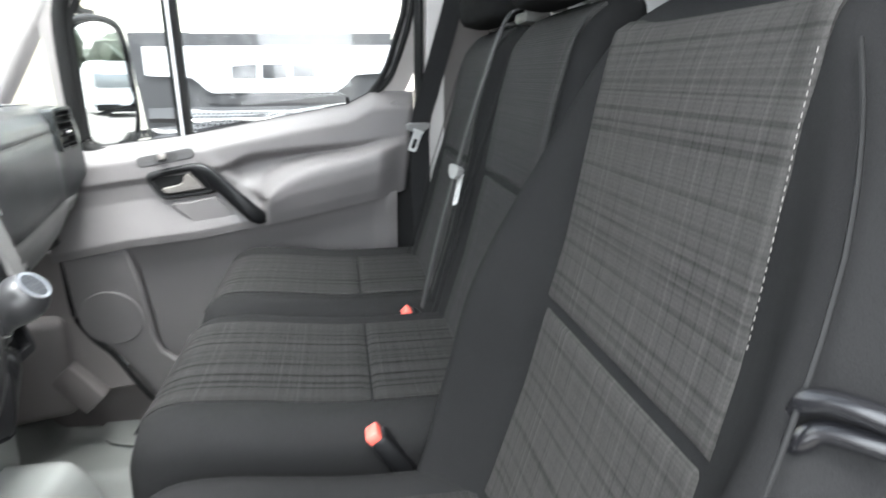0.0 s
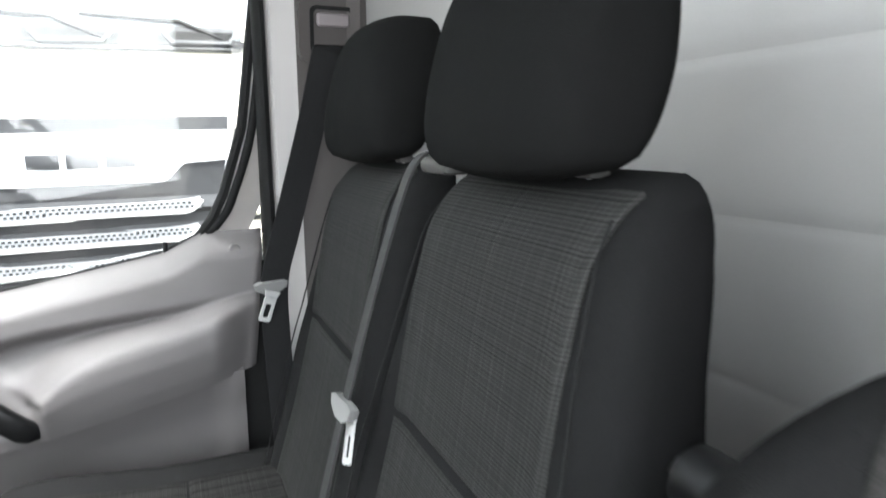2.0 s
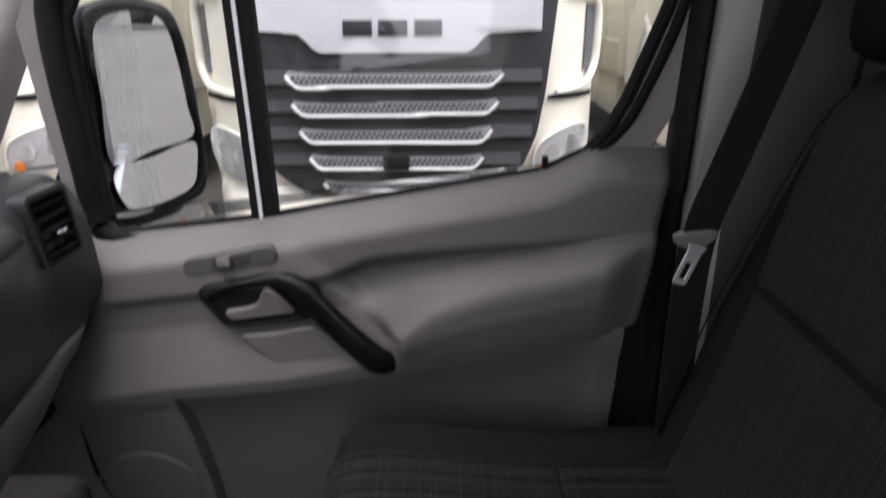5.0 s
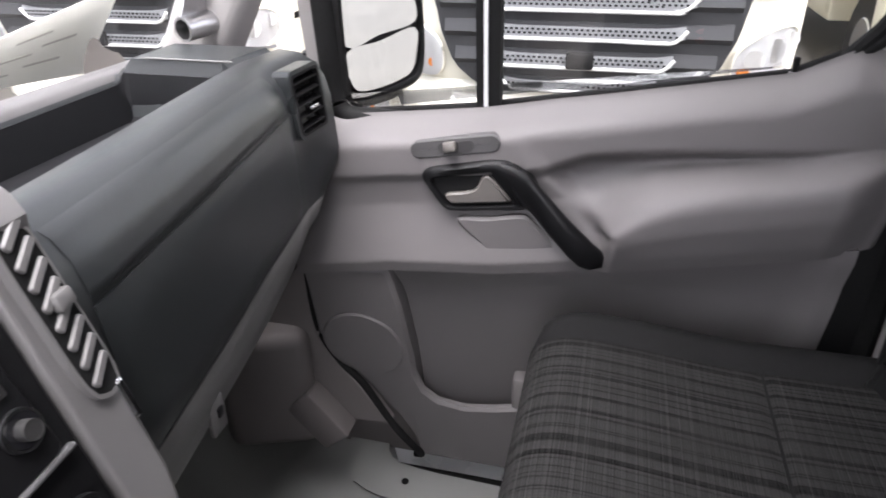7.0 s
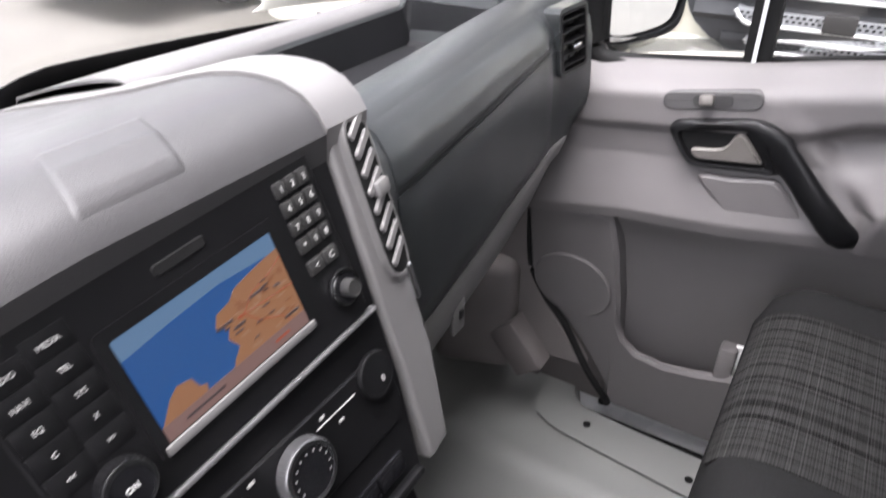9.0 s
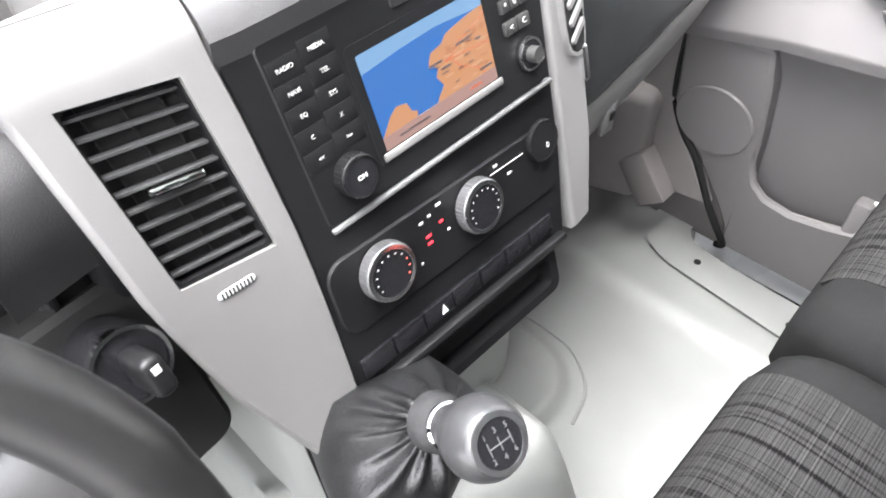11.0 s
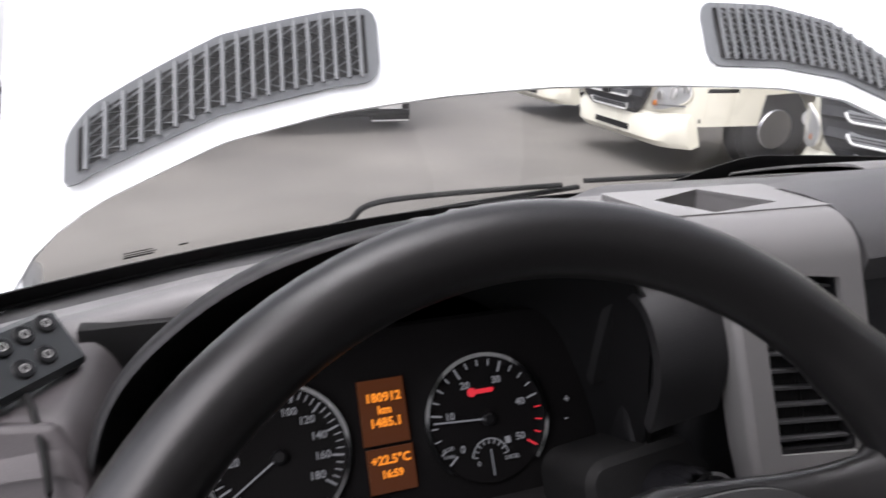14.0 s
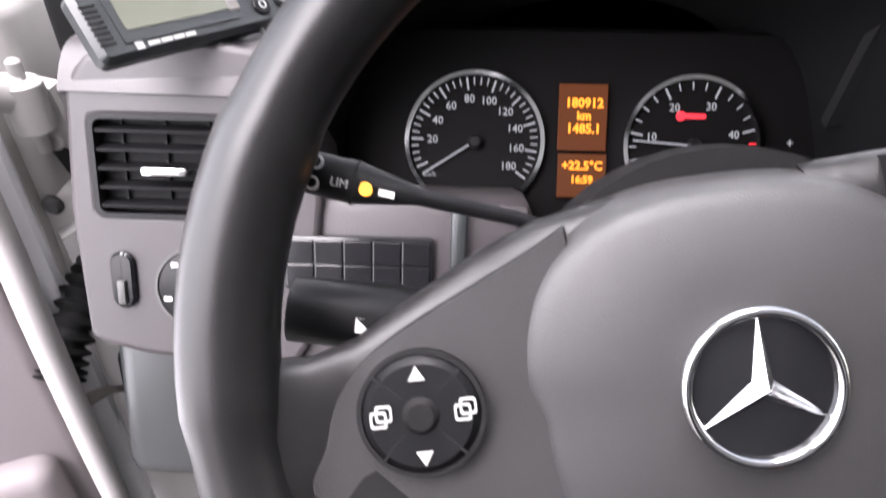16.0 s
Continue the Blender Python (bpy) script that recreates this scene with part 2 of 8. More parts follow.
TYRE = mat("tyre_rubber", (0.02, 0.02, 0.02), 0.85, grain=0.3, scale=120, blotch=0.2)
BOXWHITE = mat("white_box_body", (0.62, 0.63, 0.63), 0.5, grain=0.02, blotch=0.05, bscale=1)
ORANGE = mat("orange_lens", (0.85, 0.25, 0.03), 0.25)
TAILRED = mat("red_tail_lens", (0.85, 0.04, 0.02), 0.25, emit=0.45)
WSDARK = mat("dark_truck_glass", (0.16, 0.175, 0.18), 0.06, spec=0.8)
GREEN = mat("leaf_green", (0.035, 0.045, 0.028), 0.8, grain=0.4, scale=20, blotch=0.3)


KNOB = mat("satin_grey_knob", (0.028, 0.028, 0.029), 0.36, grain=0.06, scale=1500, blotch=0.08, bump=0.1)


# ---- building helpers ----
ORIGIN = {}


def thing(name, at, label, category, group="", kind=""):
    ob = new(name)
    ob.location = at
    ob.empty_display_size = 0.05
    ORIGIN[ob] = Vector(at)
    return tagged(ob, label, category, group, kind)


def part(name, bm, material, parent=None, label="", smooth=40, kind="", category=""):
    off = ORIGIN.get(parent, Vector((0, 0, 0)))
    for v in bm.verts:
        v.co -= off
    bmesh.ops.recalc_face_normals(bm, faces=bm.faces[:])
    me = bpy.data.meshes.new(name)
    bm.to_mesh(me)
    bm.free()
    me.materials.append(material)
    if smooth:
        me.shade_smooth()
        me.set_sharp_from_angle(angle=radians(smooth))
    ob = new(name, me)
    if parent:
        ob.parent = parent
    ORIGIN[ob] = off
    return tagged(ob, label, category, "", kind)


def soften(ob, w=0.005, seg=3):
    """Round the sharp edges of an object."""
    b = ob.modifiers.new("round", "BEVEL")
    b.width, b.segments, b.limit_method, b.angle_limit = w, seg, "ANGLE", radians(40)
    b.harden_normals = False
    return ob


def again(ob, move, parent=None):
    """Another object on the same mesh, shifted by move."""
    o = new(ob.name.split(".")[0], ob.data)
    o.parent = parent or ob.parent
    o.location = Vector(ob.location) + Vector(move)
    ORIGIN[o] = ORIGIN[ob]
    return o


def bx(bm, c, s, rot=None, bev=0.0, seg=2):
    m = Matrix.Translation(c) @ (rot.to_4x4() if rot else Matrix.Identity(4)) @ Matrix.Diagonal((*s, 1))
    g = bmesh.ops.create_cube(bm, size=1.0, matrix=m)
    if bev:
        es = list({e for v in g["verts"] for e in v.link_edges})
        bmesh.ops.bevel(bm, geom=es, offset=min(bev, min(s) * 0.49), segments=seg, profile=0.5, affect="EDGES")
    return bm


def box(c, s, rot=None, bev=0.0, seg=2):
    return bx(bmesh.new(), c, s, rot, bev, seg)


def ring(bm, pts):
    return [bm.verts.new(p) for p in pts]


def loft(bm, rings, closed=True, cap=True):
    vs = [ring(bm, r) for r in rings]
    n = len(vs[0])
    for a, b in zip(vs, vs[1:]):
        for i in range(n if closed else n - 1):
            j = (i + 1) % n
            bm.faces.new((a[i], a[j], b[j], b[i]))
    if cap and closed:
        bm.faces.new(vs[0][::-1])
        bm.faces.new(vs[-1])
    return bm


def frame_of(d, up=Vector((0, 0, 1))):
    d = Vector(d).normalized()
    if abs(d.dot(up)) > 0.95:
        up = Vector((0, 1, 0))
    u = d.cross(up).normalized()
    return u, u.cross(d).normalized()


def tube(bm, pts, r, n=12, closed=False, cap=True, flat=1.0, up=Vector((0, 0, 1))):
    pts = [Vector(p) for p in pts]
    rs = r if isinstance(r, (list, tuple)) else [r] * len(pts)
    rings = []
    k = len(pts)
    for i, p in enumerate(pts):
        a = pts[(i - 1) % k] if (closed or i) else p
        b = pts[(i + 1) % k] if (closed or i < k - 1) else p
        u, v = frame_of(b - a, up)
        rings.append([p + (u * math.cos(t) + v * flat * math.sin(t)) * rs[i] for t in (2 * math.pi * q / n for q in range(n))])
    if closed:
        rings.append(rings[0])
        vs = [ring(bm, q) for q in rings[:-1]]
        vs.append(vs[0])
        for a, b in zip(vs, vs[1:]):
            for i in range(n):
                j = (i + 1) % n
                bm.faces.new((a[i], a[j], b[j], b[i]))
        return bm
    return loft(bm, rings, True, cap)


def cyl(bm, p0, p1, r, r1=None, n=24, bev=0.0):
    p0, p1 = Vector(p0), Vector(p1)
    r1 = r if r1 is None else r1
    if bev:
        d = (p1 - p0).normalized()
        return tube(bm, [p0, p0 + d * 1e-5, p1 - d * bev, p1], [r * 0.999, r, r1, r1 - bev], n)
    return tube(bm, [p0, p1], [r, r1], n)


def rrect(w, h, r, k=5):
    r = min(r, w / 2 - 1e-5, h / 2 - 1e-5)
    out = []
    for cx, cy, a0 in ((w / 2 - r, h / 2 - r, 0), (-w / 2 + r, h / 2 - r, 90), (-w / 2 + r, -h / 2 + r, 180), (w / 2 - r, -h / 2 + r, 270)):
        for i in range(k + 1):
            a = radians(a0 + 90 * i / k)
            out.append((cx + r * math.cos(a), cy + r * math.sin(a)))
    return out


class Plane:
    """A flat working frame: origin o, unit axes u (across), v (up), n (out)."""

    def __init__(self, o, u, v):
        self.o, self.u = Vector(o), Vector(u).normalized()
        v = Vector(v)
        self.v = (v - self.u * v.dot(self.u)).normalized()
        self.n = self.u.cross(self.v)

    def p(self, a, b, c=0.0):
        return self.o + self.u * a + self.v * b + self.n * c

    def rot(self):
        return Matrix((self.u, self.v, self.n)).transposed()

    def slab(self, bm, poly, c0, c1, bev=0.0):
        """A plate with outline poly from height c0 to c1, its front edge softened by bev."""
        rings = [[self.p(a, b, c0) for a, b in poly]]
        if bev:
            n = len(poly)
            ins = []
            for i in range(n):
                (x0, y0), (x1, y1), (x2, y2) = poly[i - 1], poly[i], poly[(i + 1) % n]
                e1, e2 = Vector((x1 - x0, y1 - y0)), Vector((x2 - x1, y2 - y1))
                if e1.length < 1e-7:
                    e1 = e2
                if e2.length < 1e-7:
                    e2 = e1
                t = (e1.normalized() + e2.normalized())
                t = t.normalized() if t.length > 1e-6 else e1.normalized()
                ins.append((x1 - t.y * bev, y1 + t.x * bev))
            rings.append([self.p(a, b, c1 - bev) for a, b in poly])
            rings.append([self.p(a * 0.3 + c * 0.7, b * 0.3 + d * 0.7, c1 - bev * 0.3) for (a, b), (c, d) in zip(poly, ins)])
            rings.append([self.p(a, b, c1) for a, b in ins])
        else:
            rings.append([self.p(a, b, c1) for a, b in poly])
        return loft(bm, rings)

    def hoop(self, bm, outer, inner, c0, c1):
        """A plate with a hole: both outlines have as many points."""
        a, b = ring(bm, [self.p(x, y, c1) for x, y in outer]), ring(bm, [self.p(x, y, c1) for x, y in inner])
        c, d = ring(bm, [self.p(x, y, c0) for x, y in outer]), ring(bm, [self.p(x, y, c0) for x, y in inner])
        n = len(outer)
        for i in range(n):
            j = (i + 1) % n
            for q in ((a[i], a[j], b[j], b[i]), (b[i], b[j], d[j], d[i]), (c[j], c[i], d[i], d[j]), (a[j], a[i], c[i], c[j])):
                bm.faces.new(q)
        return bm

    def box(self, bm, a, b, c, w, h, d, bev=0.0, seg=2):
        return bx(bm, self.p(a, b, c), (w, h, d), self.rot(), bev, seg)

    def disc(self, bm, a, b, r, c0, c1, n=32, bev=0.0):
        return self.slab(bm, [(a + r * math.cos(2 * math.pi * i / n), b + r * math.sin(2 * math.pi * i / n)) for i in range(n)], c0, c1, bev)


def shift_poly(poly, a, b):
    return [(x + a, y + b) for x, y in poly]


def text_bm(body, size, pl, a, b, c, align="CENTER", depth=0.0003, turn=0.0, bold=0.0):
    cu = bpy.data.curves.new("print", "FONT")
    cu.body, cu.size, cu.align_x, cu.align_y = body, size, align, "CENTER"
    cu.extrude, cu.resolution_u, cu.offset = depth, 2, bold
    ob = bpy.data.objects.new("print", cu)
    scene.collection.objects.link(ob)
    me = bpy.data.meshes.new_from_object(ob.evaluated_get(bpy.context.evaluated_depsgraph_get()))
    bpy.data.objects.remove(ob)
    bm = bmesh.new()
    bm.from_mesh(me)
    bpy.data.meshes.remove(me)
    m = Matrix.Translation(pl.p(a, b, c)) @ pl.rot().to_4x4() @ pose(0, 0, 0, 0, 0, turn)
    bm.transform(m)
    return bm


def sheet(bm, f, nu, nv, thick=0.0, closed_u=False):
    """A surface f(i/nu, j/nv), given thickness along its normals."""
    P = [[Vector(f(i / nu, j / nv)) for j in range(nv + 1)] for i in range(nu + 1)]
    vs = [[bm.verts.new(p) for p in row] for row in P]
    for i in range(nu):
        for j in range(nv):
            bm.faces.new((vs[i][j], vs[i + 1][j], vs[i + 1][j + 1], vs[i][j + 1]))
    if thick:
        bm.normal_update()
        bmesh.ops.solidify(bm, geom=bm.faces[:], thickness=thick)
    return bm


def smooth01(x):
    x = max(0.0, min(1.0, x))
    return x * x * (3 - 2 * x)


def lerp(a, b, t):
    return a + (b - a) * t


def line_at(pts, x):
    if x <= pts[0][0]:
        return pts[0][1]
    for (x0, y0), (x1, y1) in zip(pts, pts[1:]):
        if x <= x1:
            return lerp(y0, y1, (x - x0) / (x1 - x0))
    return pts[-1][1]


def spline(pts, n=8):
    pts = [Vector(p) for p in pts]
    q = [pts[0]] + pts + [pts[-1]]
    out = []
    for i in range(1, len(q) - 2):
        for k in range(n):
            t = k / n
            out.append(0.5 * ((2 * q[i]) + (q[i + 1] - q[i - 1]) * t + (2 * q[i - 1] - 5 * q[i] + 4 * q[i + 1] - q[i + 2]) * t * t + (3 * q[i] - q[i - 1] - 3 * q[i + 1] + q[i + 2]) * t ** 3))
    return out + [pts[-1]]



def resample(poly, n, a, b):
    """Points of a convex-ish outline met by n rays from (a, b)."""
    out = []
    for k in range(n):
        t = 2 * math.pi * k / n
        d = Vector((math.cos(t), math.sin(t)))
        best = None
        for i in range(len(poly)):
            p, q = Vector(poly[i]) - Vector((a, b)), Vector(poly[(i + 1) % len(poly)]) - Vector((a, b))
            e = q - p
            den = d.x * e.y - d.y * e.x
            if abs(den) < 1e-12:
                continue
            s = (p.x * e.y - p.y * e.x) / den
            r = (p.x * d.y - p.y * d.x) / den
            if s > 0 and -1e-6 <= r <= 1 + 1e-6 and (best is None or s > best):
                best = s
        out.append((a + d.x * best, b + d.y * best))
    return out


# ---- ground and cab shell ----
bm = bmesh.new()
bmesh.ops.create_grid(bm, x_segments=24, y_segments=24, size=300, matrix=Matrix.Translation((0, 0, -0.55)))
ground = part("ground", bm, FLOORASPH, None, "worn grey-brown asphalt yard, dry and dusty", kind="structure", category="ground")


def floor_z(x, y):
    toe = 0.60 * smooth01((y - 0.24) / 0.35)
    hump = smooth01((0.20 - x) / 0.16) * smooth01((x + 0.36) / 0.10) * smooth01((y + 0.36) / 0.2) * 0.46
    qx, qy = abs(x - 0.05) - 0.28, abs(y - 0.27) - 0.19
    edge = math.hypot(max(qx, 0.0), max(qy, 0.0)) + min(max(qx, qy), 0.0) - 0.135
    step = 0.030 * smooth01(-edge / 0.035) - 0.010 * smooth01((-edge - 0.04) / 0.03)
    ledge = 0.02 * smooth01((x - 0.70) / 0.05)
    gap = 0.09 * smooth01((x - 0.935) / 0.012) * smooth01((0.02 - y) / 0.02)
    return max(toe, hump) + step + ledge - gap


bm = sheet(bmesh.new(), lambda u, v: (lerp(-0.93, 1.06, u), lerp(-1.27, 0.55, v), floor_z(lerp(-0.93, 1.06, u), lerp(-1.27, 0.55, v))), 170, 150, 0.02)
part("floor", bm, RUBBER, None, "grey moulded rubber cab floor rising to a centre hump", kind="structure", category="floor", smooth=60)
# black strip added at the bottom of the gap to paint its shade
part("trim_sill_gap", box((1.0, -0.47, -0.052), (0.10, 0.96, 0.03), bev=0.004), SEAL, None, "black strip painting the darkness in the gap between sill plate and door", kind="structure", category="seal")

ridge = [(0.486, 0.25), (0.486, 0.192), (0.49, 0.107), (0.484, 0.035), (0.454, -0.021), (0.41, -0.062), (0.332, -0.086)]
part("mat_ridge", tube(bmesh.new(), spline([(x, y, floor_z(x, y) + 0.001) for x, y in ridge]), 0.0035, 8), RUBBER, bpy.data.objects["floor"], "raised edge moulded in the rubber floor", smooth=60)

# flange screwed along the passenger sill
fl = [(1.07, 0.122), (1.03, 0.122), (0.975, 0.121), (0.943, 0.115), (0.905, 0.098), (0.878, 0.072), (0.860, 0.035), (0.850, 0.0), (0.838, -0.12), (0.822, -0.30), (0.815, -0.6), (0.81, -0.9), (0.925, -0.9), (0.928, -0.31), (0.934, -0.12), (0.938, -0.07), (0.946, -0.02), (0.960, 0.008), (0.985, 0.026), (1.02, 0.030), (1.07, 0.028)]
pl = Plane((0, 0, 0.016), (1, 0, 0), (0, 1, 0))
bm = pl.slab(bmesh.new(), fl[::-1], 0, 0.016, 0.005)
sill = part("trim_sill", bm, RUBBER, None, "grey sill plate bolted over the edge of the rubber floor", kind="structure", category="trim")
bm = cyl(bmesh.new(), (1.027, 0.083, 0.03), (1.027, 0.083, 0.034), 0.009, n=16)
bolt = part("bolt", bm, BLACK, sill)
part("sill_riser", box((1.009, 0.05, 0.12), (0.008, 0.20, 0.20), bev=0.002), WARM, sill, "warm grey riser behind the sill plate")
for x, y in ((0.897, -0.048), (0.862, -0.299), (0.863, -0.58)):
    again(bolt, (x - 1.027, y - 0.083, 0))

# rear bulkhead: pressed sheet with ribs
def bulk_y(x, z):
    r = 0.0
    for zr in (0.95, 1.13, 1.30):
        r -= 0.004 * math.exp(-((z - zr) / 0.007) ** 2)
    r *= smooth01((0.40 - x) / 0.06)
    return -1.27 + r + 0.006 * smooth01((x - 0.47) / 0.012) + 0.19 * max(0.0, (x - 0.62) / 0.33) ** 3.5


bm = sheet(bmesh.new(), lambda u, v: (lerp(-1.0, 0.97, u), bulk_y(lerp(-1.0, 0.97, u), lerp(-0.1, 2.0, v)), lerp(-0.1, 2.0, v)), 90, 260, 0.02)
part("wall_rear", bm, SHEET, None, "pale grey pressed sheet-metal bulkhead behind the seats", kind="structure", category="wall", smooth=50)
bm = box((0, -0.87, 2.03), (1.9, 0.96, 0.04), bev=0.01)
part("ceiling", bm, LINING, None, "light grey cloth roof lining over the cab", kind="structure", category="ceiling")
bm = box((0, -0.42, 1.97), (1.66, 0.12, 0.10), bev=0.03)
part("trim_header", bm, LINING, None, "light grey padded header above the windscreen", kind="structure", category="trim")
# scuttle and outer sides that close the cab
part("wall_front", box((0, 0.62, 0.33), (2.0, 0.05, 0.90)), SEAL, None, "black firewall behind the dashboard", kind="structure", category="wall")
part("wall_right", box((0.985, -3.2, 0.55), (0.03, 4.6, 2.7)), PAINT, None, "white painted van side behind the door", kind="structure", category="wall")
part("wall_left", box((-0.985, -3.2, 0.55), (0.03, 4.55, 2.7)), PAINT, None, "white painted van side behind the driver's door opening", kind="structure", category="wall")


# ---- pillars ----
def lean(z):
    return -0.10 * max(0.0, z - 0.95)


def post(bm, profile, z0, z1, n=10, side=1):
    """An upright with outline profile (x, y), leaning inwards with height."""
    return loft(bm, [[((x + lean(z)) * side, y, z) for x, y in profile] for z in (lerp(z0, z1, i / n) for i in range(n + 1))])


bm = post(bmesh.new(), [(0.95, -0.889), (0.885, -0.889), (0.872, -0.898), (0.864, -0.935), (0.861, -0.944), (0.96, -0.944)], 0.45, 2.02, 16)
part("trim_pillar_b", bm, PILLAR, None, "pale grey door pillar beside the passenger seat", kind="structure", category="pillar")
bm = post(bmesh.new(), [(0.96, -0.942), (0.857, -0.942), (0.848, -0.975), (0.812, -1.025), (0.805, -1.055), (0.815, -1.07), (0.96, -1.07)], 0.0, 2.02)
part("trim_pillar_b_rear", bm, DKPILLAR, None, "dark brown-grey pillar lining with the belt outlet", kind="structure", category="pillar")
bm = post(bmesh.new(), [(0.96, -0.80), (0.905, -0.80), (0.896, -0.858), (0.882, -0.868), (0.878, -0.874), (0.879, -0.881), (0.885, -0.887), (0.96, -0.887)], 0.0, 0.98)
post(bm, [(0.94, -0.866), (0.884, -0.866), (0.875, -0.872), (0.872, -0.879), (0.876, -0.886), (0.884, -0.888), (0.94, -0.888)], 0.98, 2.0)
part("trim_door_seal", bm, SEAL, None, "black rubber seal along the door pillar", kind="structure", category="seal")
bm = post(bmesh.new(), [(0.97, -0.97), (0.87, -0.97), (0.85, -1.1), (0.85, -1.26), (0.97, -1.26)][::-1], -0.1, 2.02, side=-1)
part("trim_pillar_b_left", bm, PILLAR, None, "pale grey pillar beside the driver's seat", kind="structure", category="pillar")


def beam(pts, w, d):
    rings = []
    for i, p in enumerate(pts):
        p = Vector(p)
        a, b = Vector(pts[max(i - 1, 0)]), Vector(pts[min(i + 1, len(pts) - 1)])
        u, v = frame_of(b - a, Vector((1, 0, 0)))
        rings.append([p + u * x + v * y for x, y in rrect(w, d, min(w, d) * 0.3, 3)])
    return loft(bmesh.new(), rings)


AP = [(1.01, 0.50, 0.76), (0.985, 0.38, 0.92), (0.95, 0.19, 1.22), (0.915, -0.02, 1.5), (0.87, -0.26, 1.78), (0.85, -0.4, 1.98)]
part("trim_pillar_a", beam(AP, 0.13, 0.09), PILLAR, None, "warm grey lining of the windscreen pillar", kind="structure", category="pillar")
part("trim_pillar_a_left", beam([(-x, y, z) for x, y, z in AP], 0.13, 0.09), PILLAR, None, "warm grey lining of the windscreen pillar by the driver", kind="structure", category="pillar")
bm = beam([(-0.966, 0.125, 0.78), (-0.966, 0.125, 0.95), (-0.964, 0.12, 1.08), (-0.955, 0.085, 1.2), (-0.935, -0.10, 1.5), (-0.89, -0.345, 1.78), (-0.87, -0.485, 1.98)], 0.028, 0.03)
part("trim_door_seal_left", bm, SEAL, None, "black rubber door seal on the driver's pillar", kind="structure", category="seal")

bm = post(bmesh.new(), [(0.95, -0.889), (0.885, -0.889), (0.874, -0.90), (0.868, -0.944), (0.96, -0.944)], -0.1, 0.447)
part("trim_pillar_b_foot", bm, DKPILLAR, None, "dark grey foot of the door pillar", kind="structure", category="pillar")

# ---- windscreen ----
def ws(u, v):
    x = lerp(-1.03, 1.03, u)
    bow = 0.22 * (1 - (x / 1.03) ** 2)
    return (x * lerp(1.0, 0.83, v), lerp(0.45 + bow, -0.36 + bow * 0.5, v), lerp(0.885 - 0.035 * (x / 1.03) ** 2, 2.0, v))


bm = sheet(bmesh.new(), ws, 24, 10, 0.005)
w1 = part("window_1", bm, GLASS, None, "clear curved windscreen with a dusty lower edge", kind="structure", category="window")
w1.visible_shadow = False
bm = tube(bmesh.new(), [Vector(ws(i / 24, 0.0)) + Vector((0, 0.0, 0.0)) for i in range(25)], 0.010, 8, flat=0.7)
part("trim_windscreen_seal", bm, SEAL, None, "black rubber seal along the foot of the windscreen", kind="structure", category="seal")
part("trim_frit", sheet(bmesh.new(), lambda u, v: Vector(ws(u, 0.022 * v + 0.012 * v * smooth01((abs(2 * u - 1) - 0.90) / 0.08) + 0.062 * v * smooth01((u - 0.52) / 0.10))) - Vector((0, 0.007, 0.002)), 60, 4, 0.002), SEAL, None, "black enamel band along the foot of the windscreen", kind="structure", category="trim")
for du, dv, w, h in ((0.0, 0.008, 0.016, 0.0012), (0.001, 0.0045, 0.018, 0.0012), (0.0, 0.001, 0.017, 0.0022), (0.026, 0.005, 0.005, 0.002)):
    bm = sheet(bmesh.new(), lambda u, v: Vector(ws(0.120 + du + (u - 0.5) * w, 0.032 + dv + (v - 0.5) * h)) - Vector((0, 0.007, 0.002)), 2, 1, 0.0006)
    part("glass_print", bm, SEAL, w1, smooth=0)
scut = bmesh.new()
sheet(scut, lambda u, v: (lerp(-1.03, 1.03, u), lerp(ws(u, 0)[1] + 0.012, ws(u, 0)[1] + 0.2, v), ws(u, 0)[2] - 0.012 - 0.075 * v), 24, 4, 0.01)
part("trim_scuttle", scut, SEAL, None, "black plastic scuttle panel outside the windscreen", kind="structure", category="trim")

# ---- passenger door ----
door = thing("door_1", (0.93, -0.85, 0.05), "closed passenger door lined in grey plastic", "door", kind="structure")
SILLZ = [(-0.86, 1.043), (-0.748, 1.045), (-0.675, 1.008), (-0.218, 0.930), (0.013, 0.905), (0.14, 0.90)]
LOWZ = [(-0.86, 0.765), (-0.79, 0.752), (-0.45, 0.686), (-0.25, 0.652), (-0.06, 0.635), (0.14, 0.60)]


RIMZ = [(-0.86, 0.917), (-0.805, 0.911), (-0.70, 0.896), (-0.527, 0.884), (-0.435, 0.875), (-0.367, 0.863), (-0.339, 0.835)]
CRESTZ = [(-0.86, 0.905), (-0.787, 0.894), (-0.70, 0.870), (-0.61, 0.856), (-0.545, 0.838), (-0.474, 0.807), (-0.43, 0.760), (-0.40, 0.735)]


def gentle(pts, x, w):
    """A broken line with its corners eased over a width w."""
    return sum(line_at(pts, x + w * k / 3) for k in range(-3, 4)) / 7


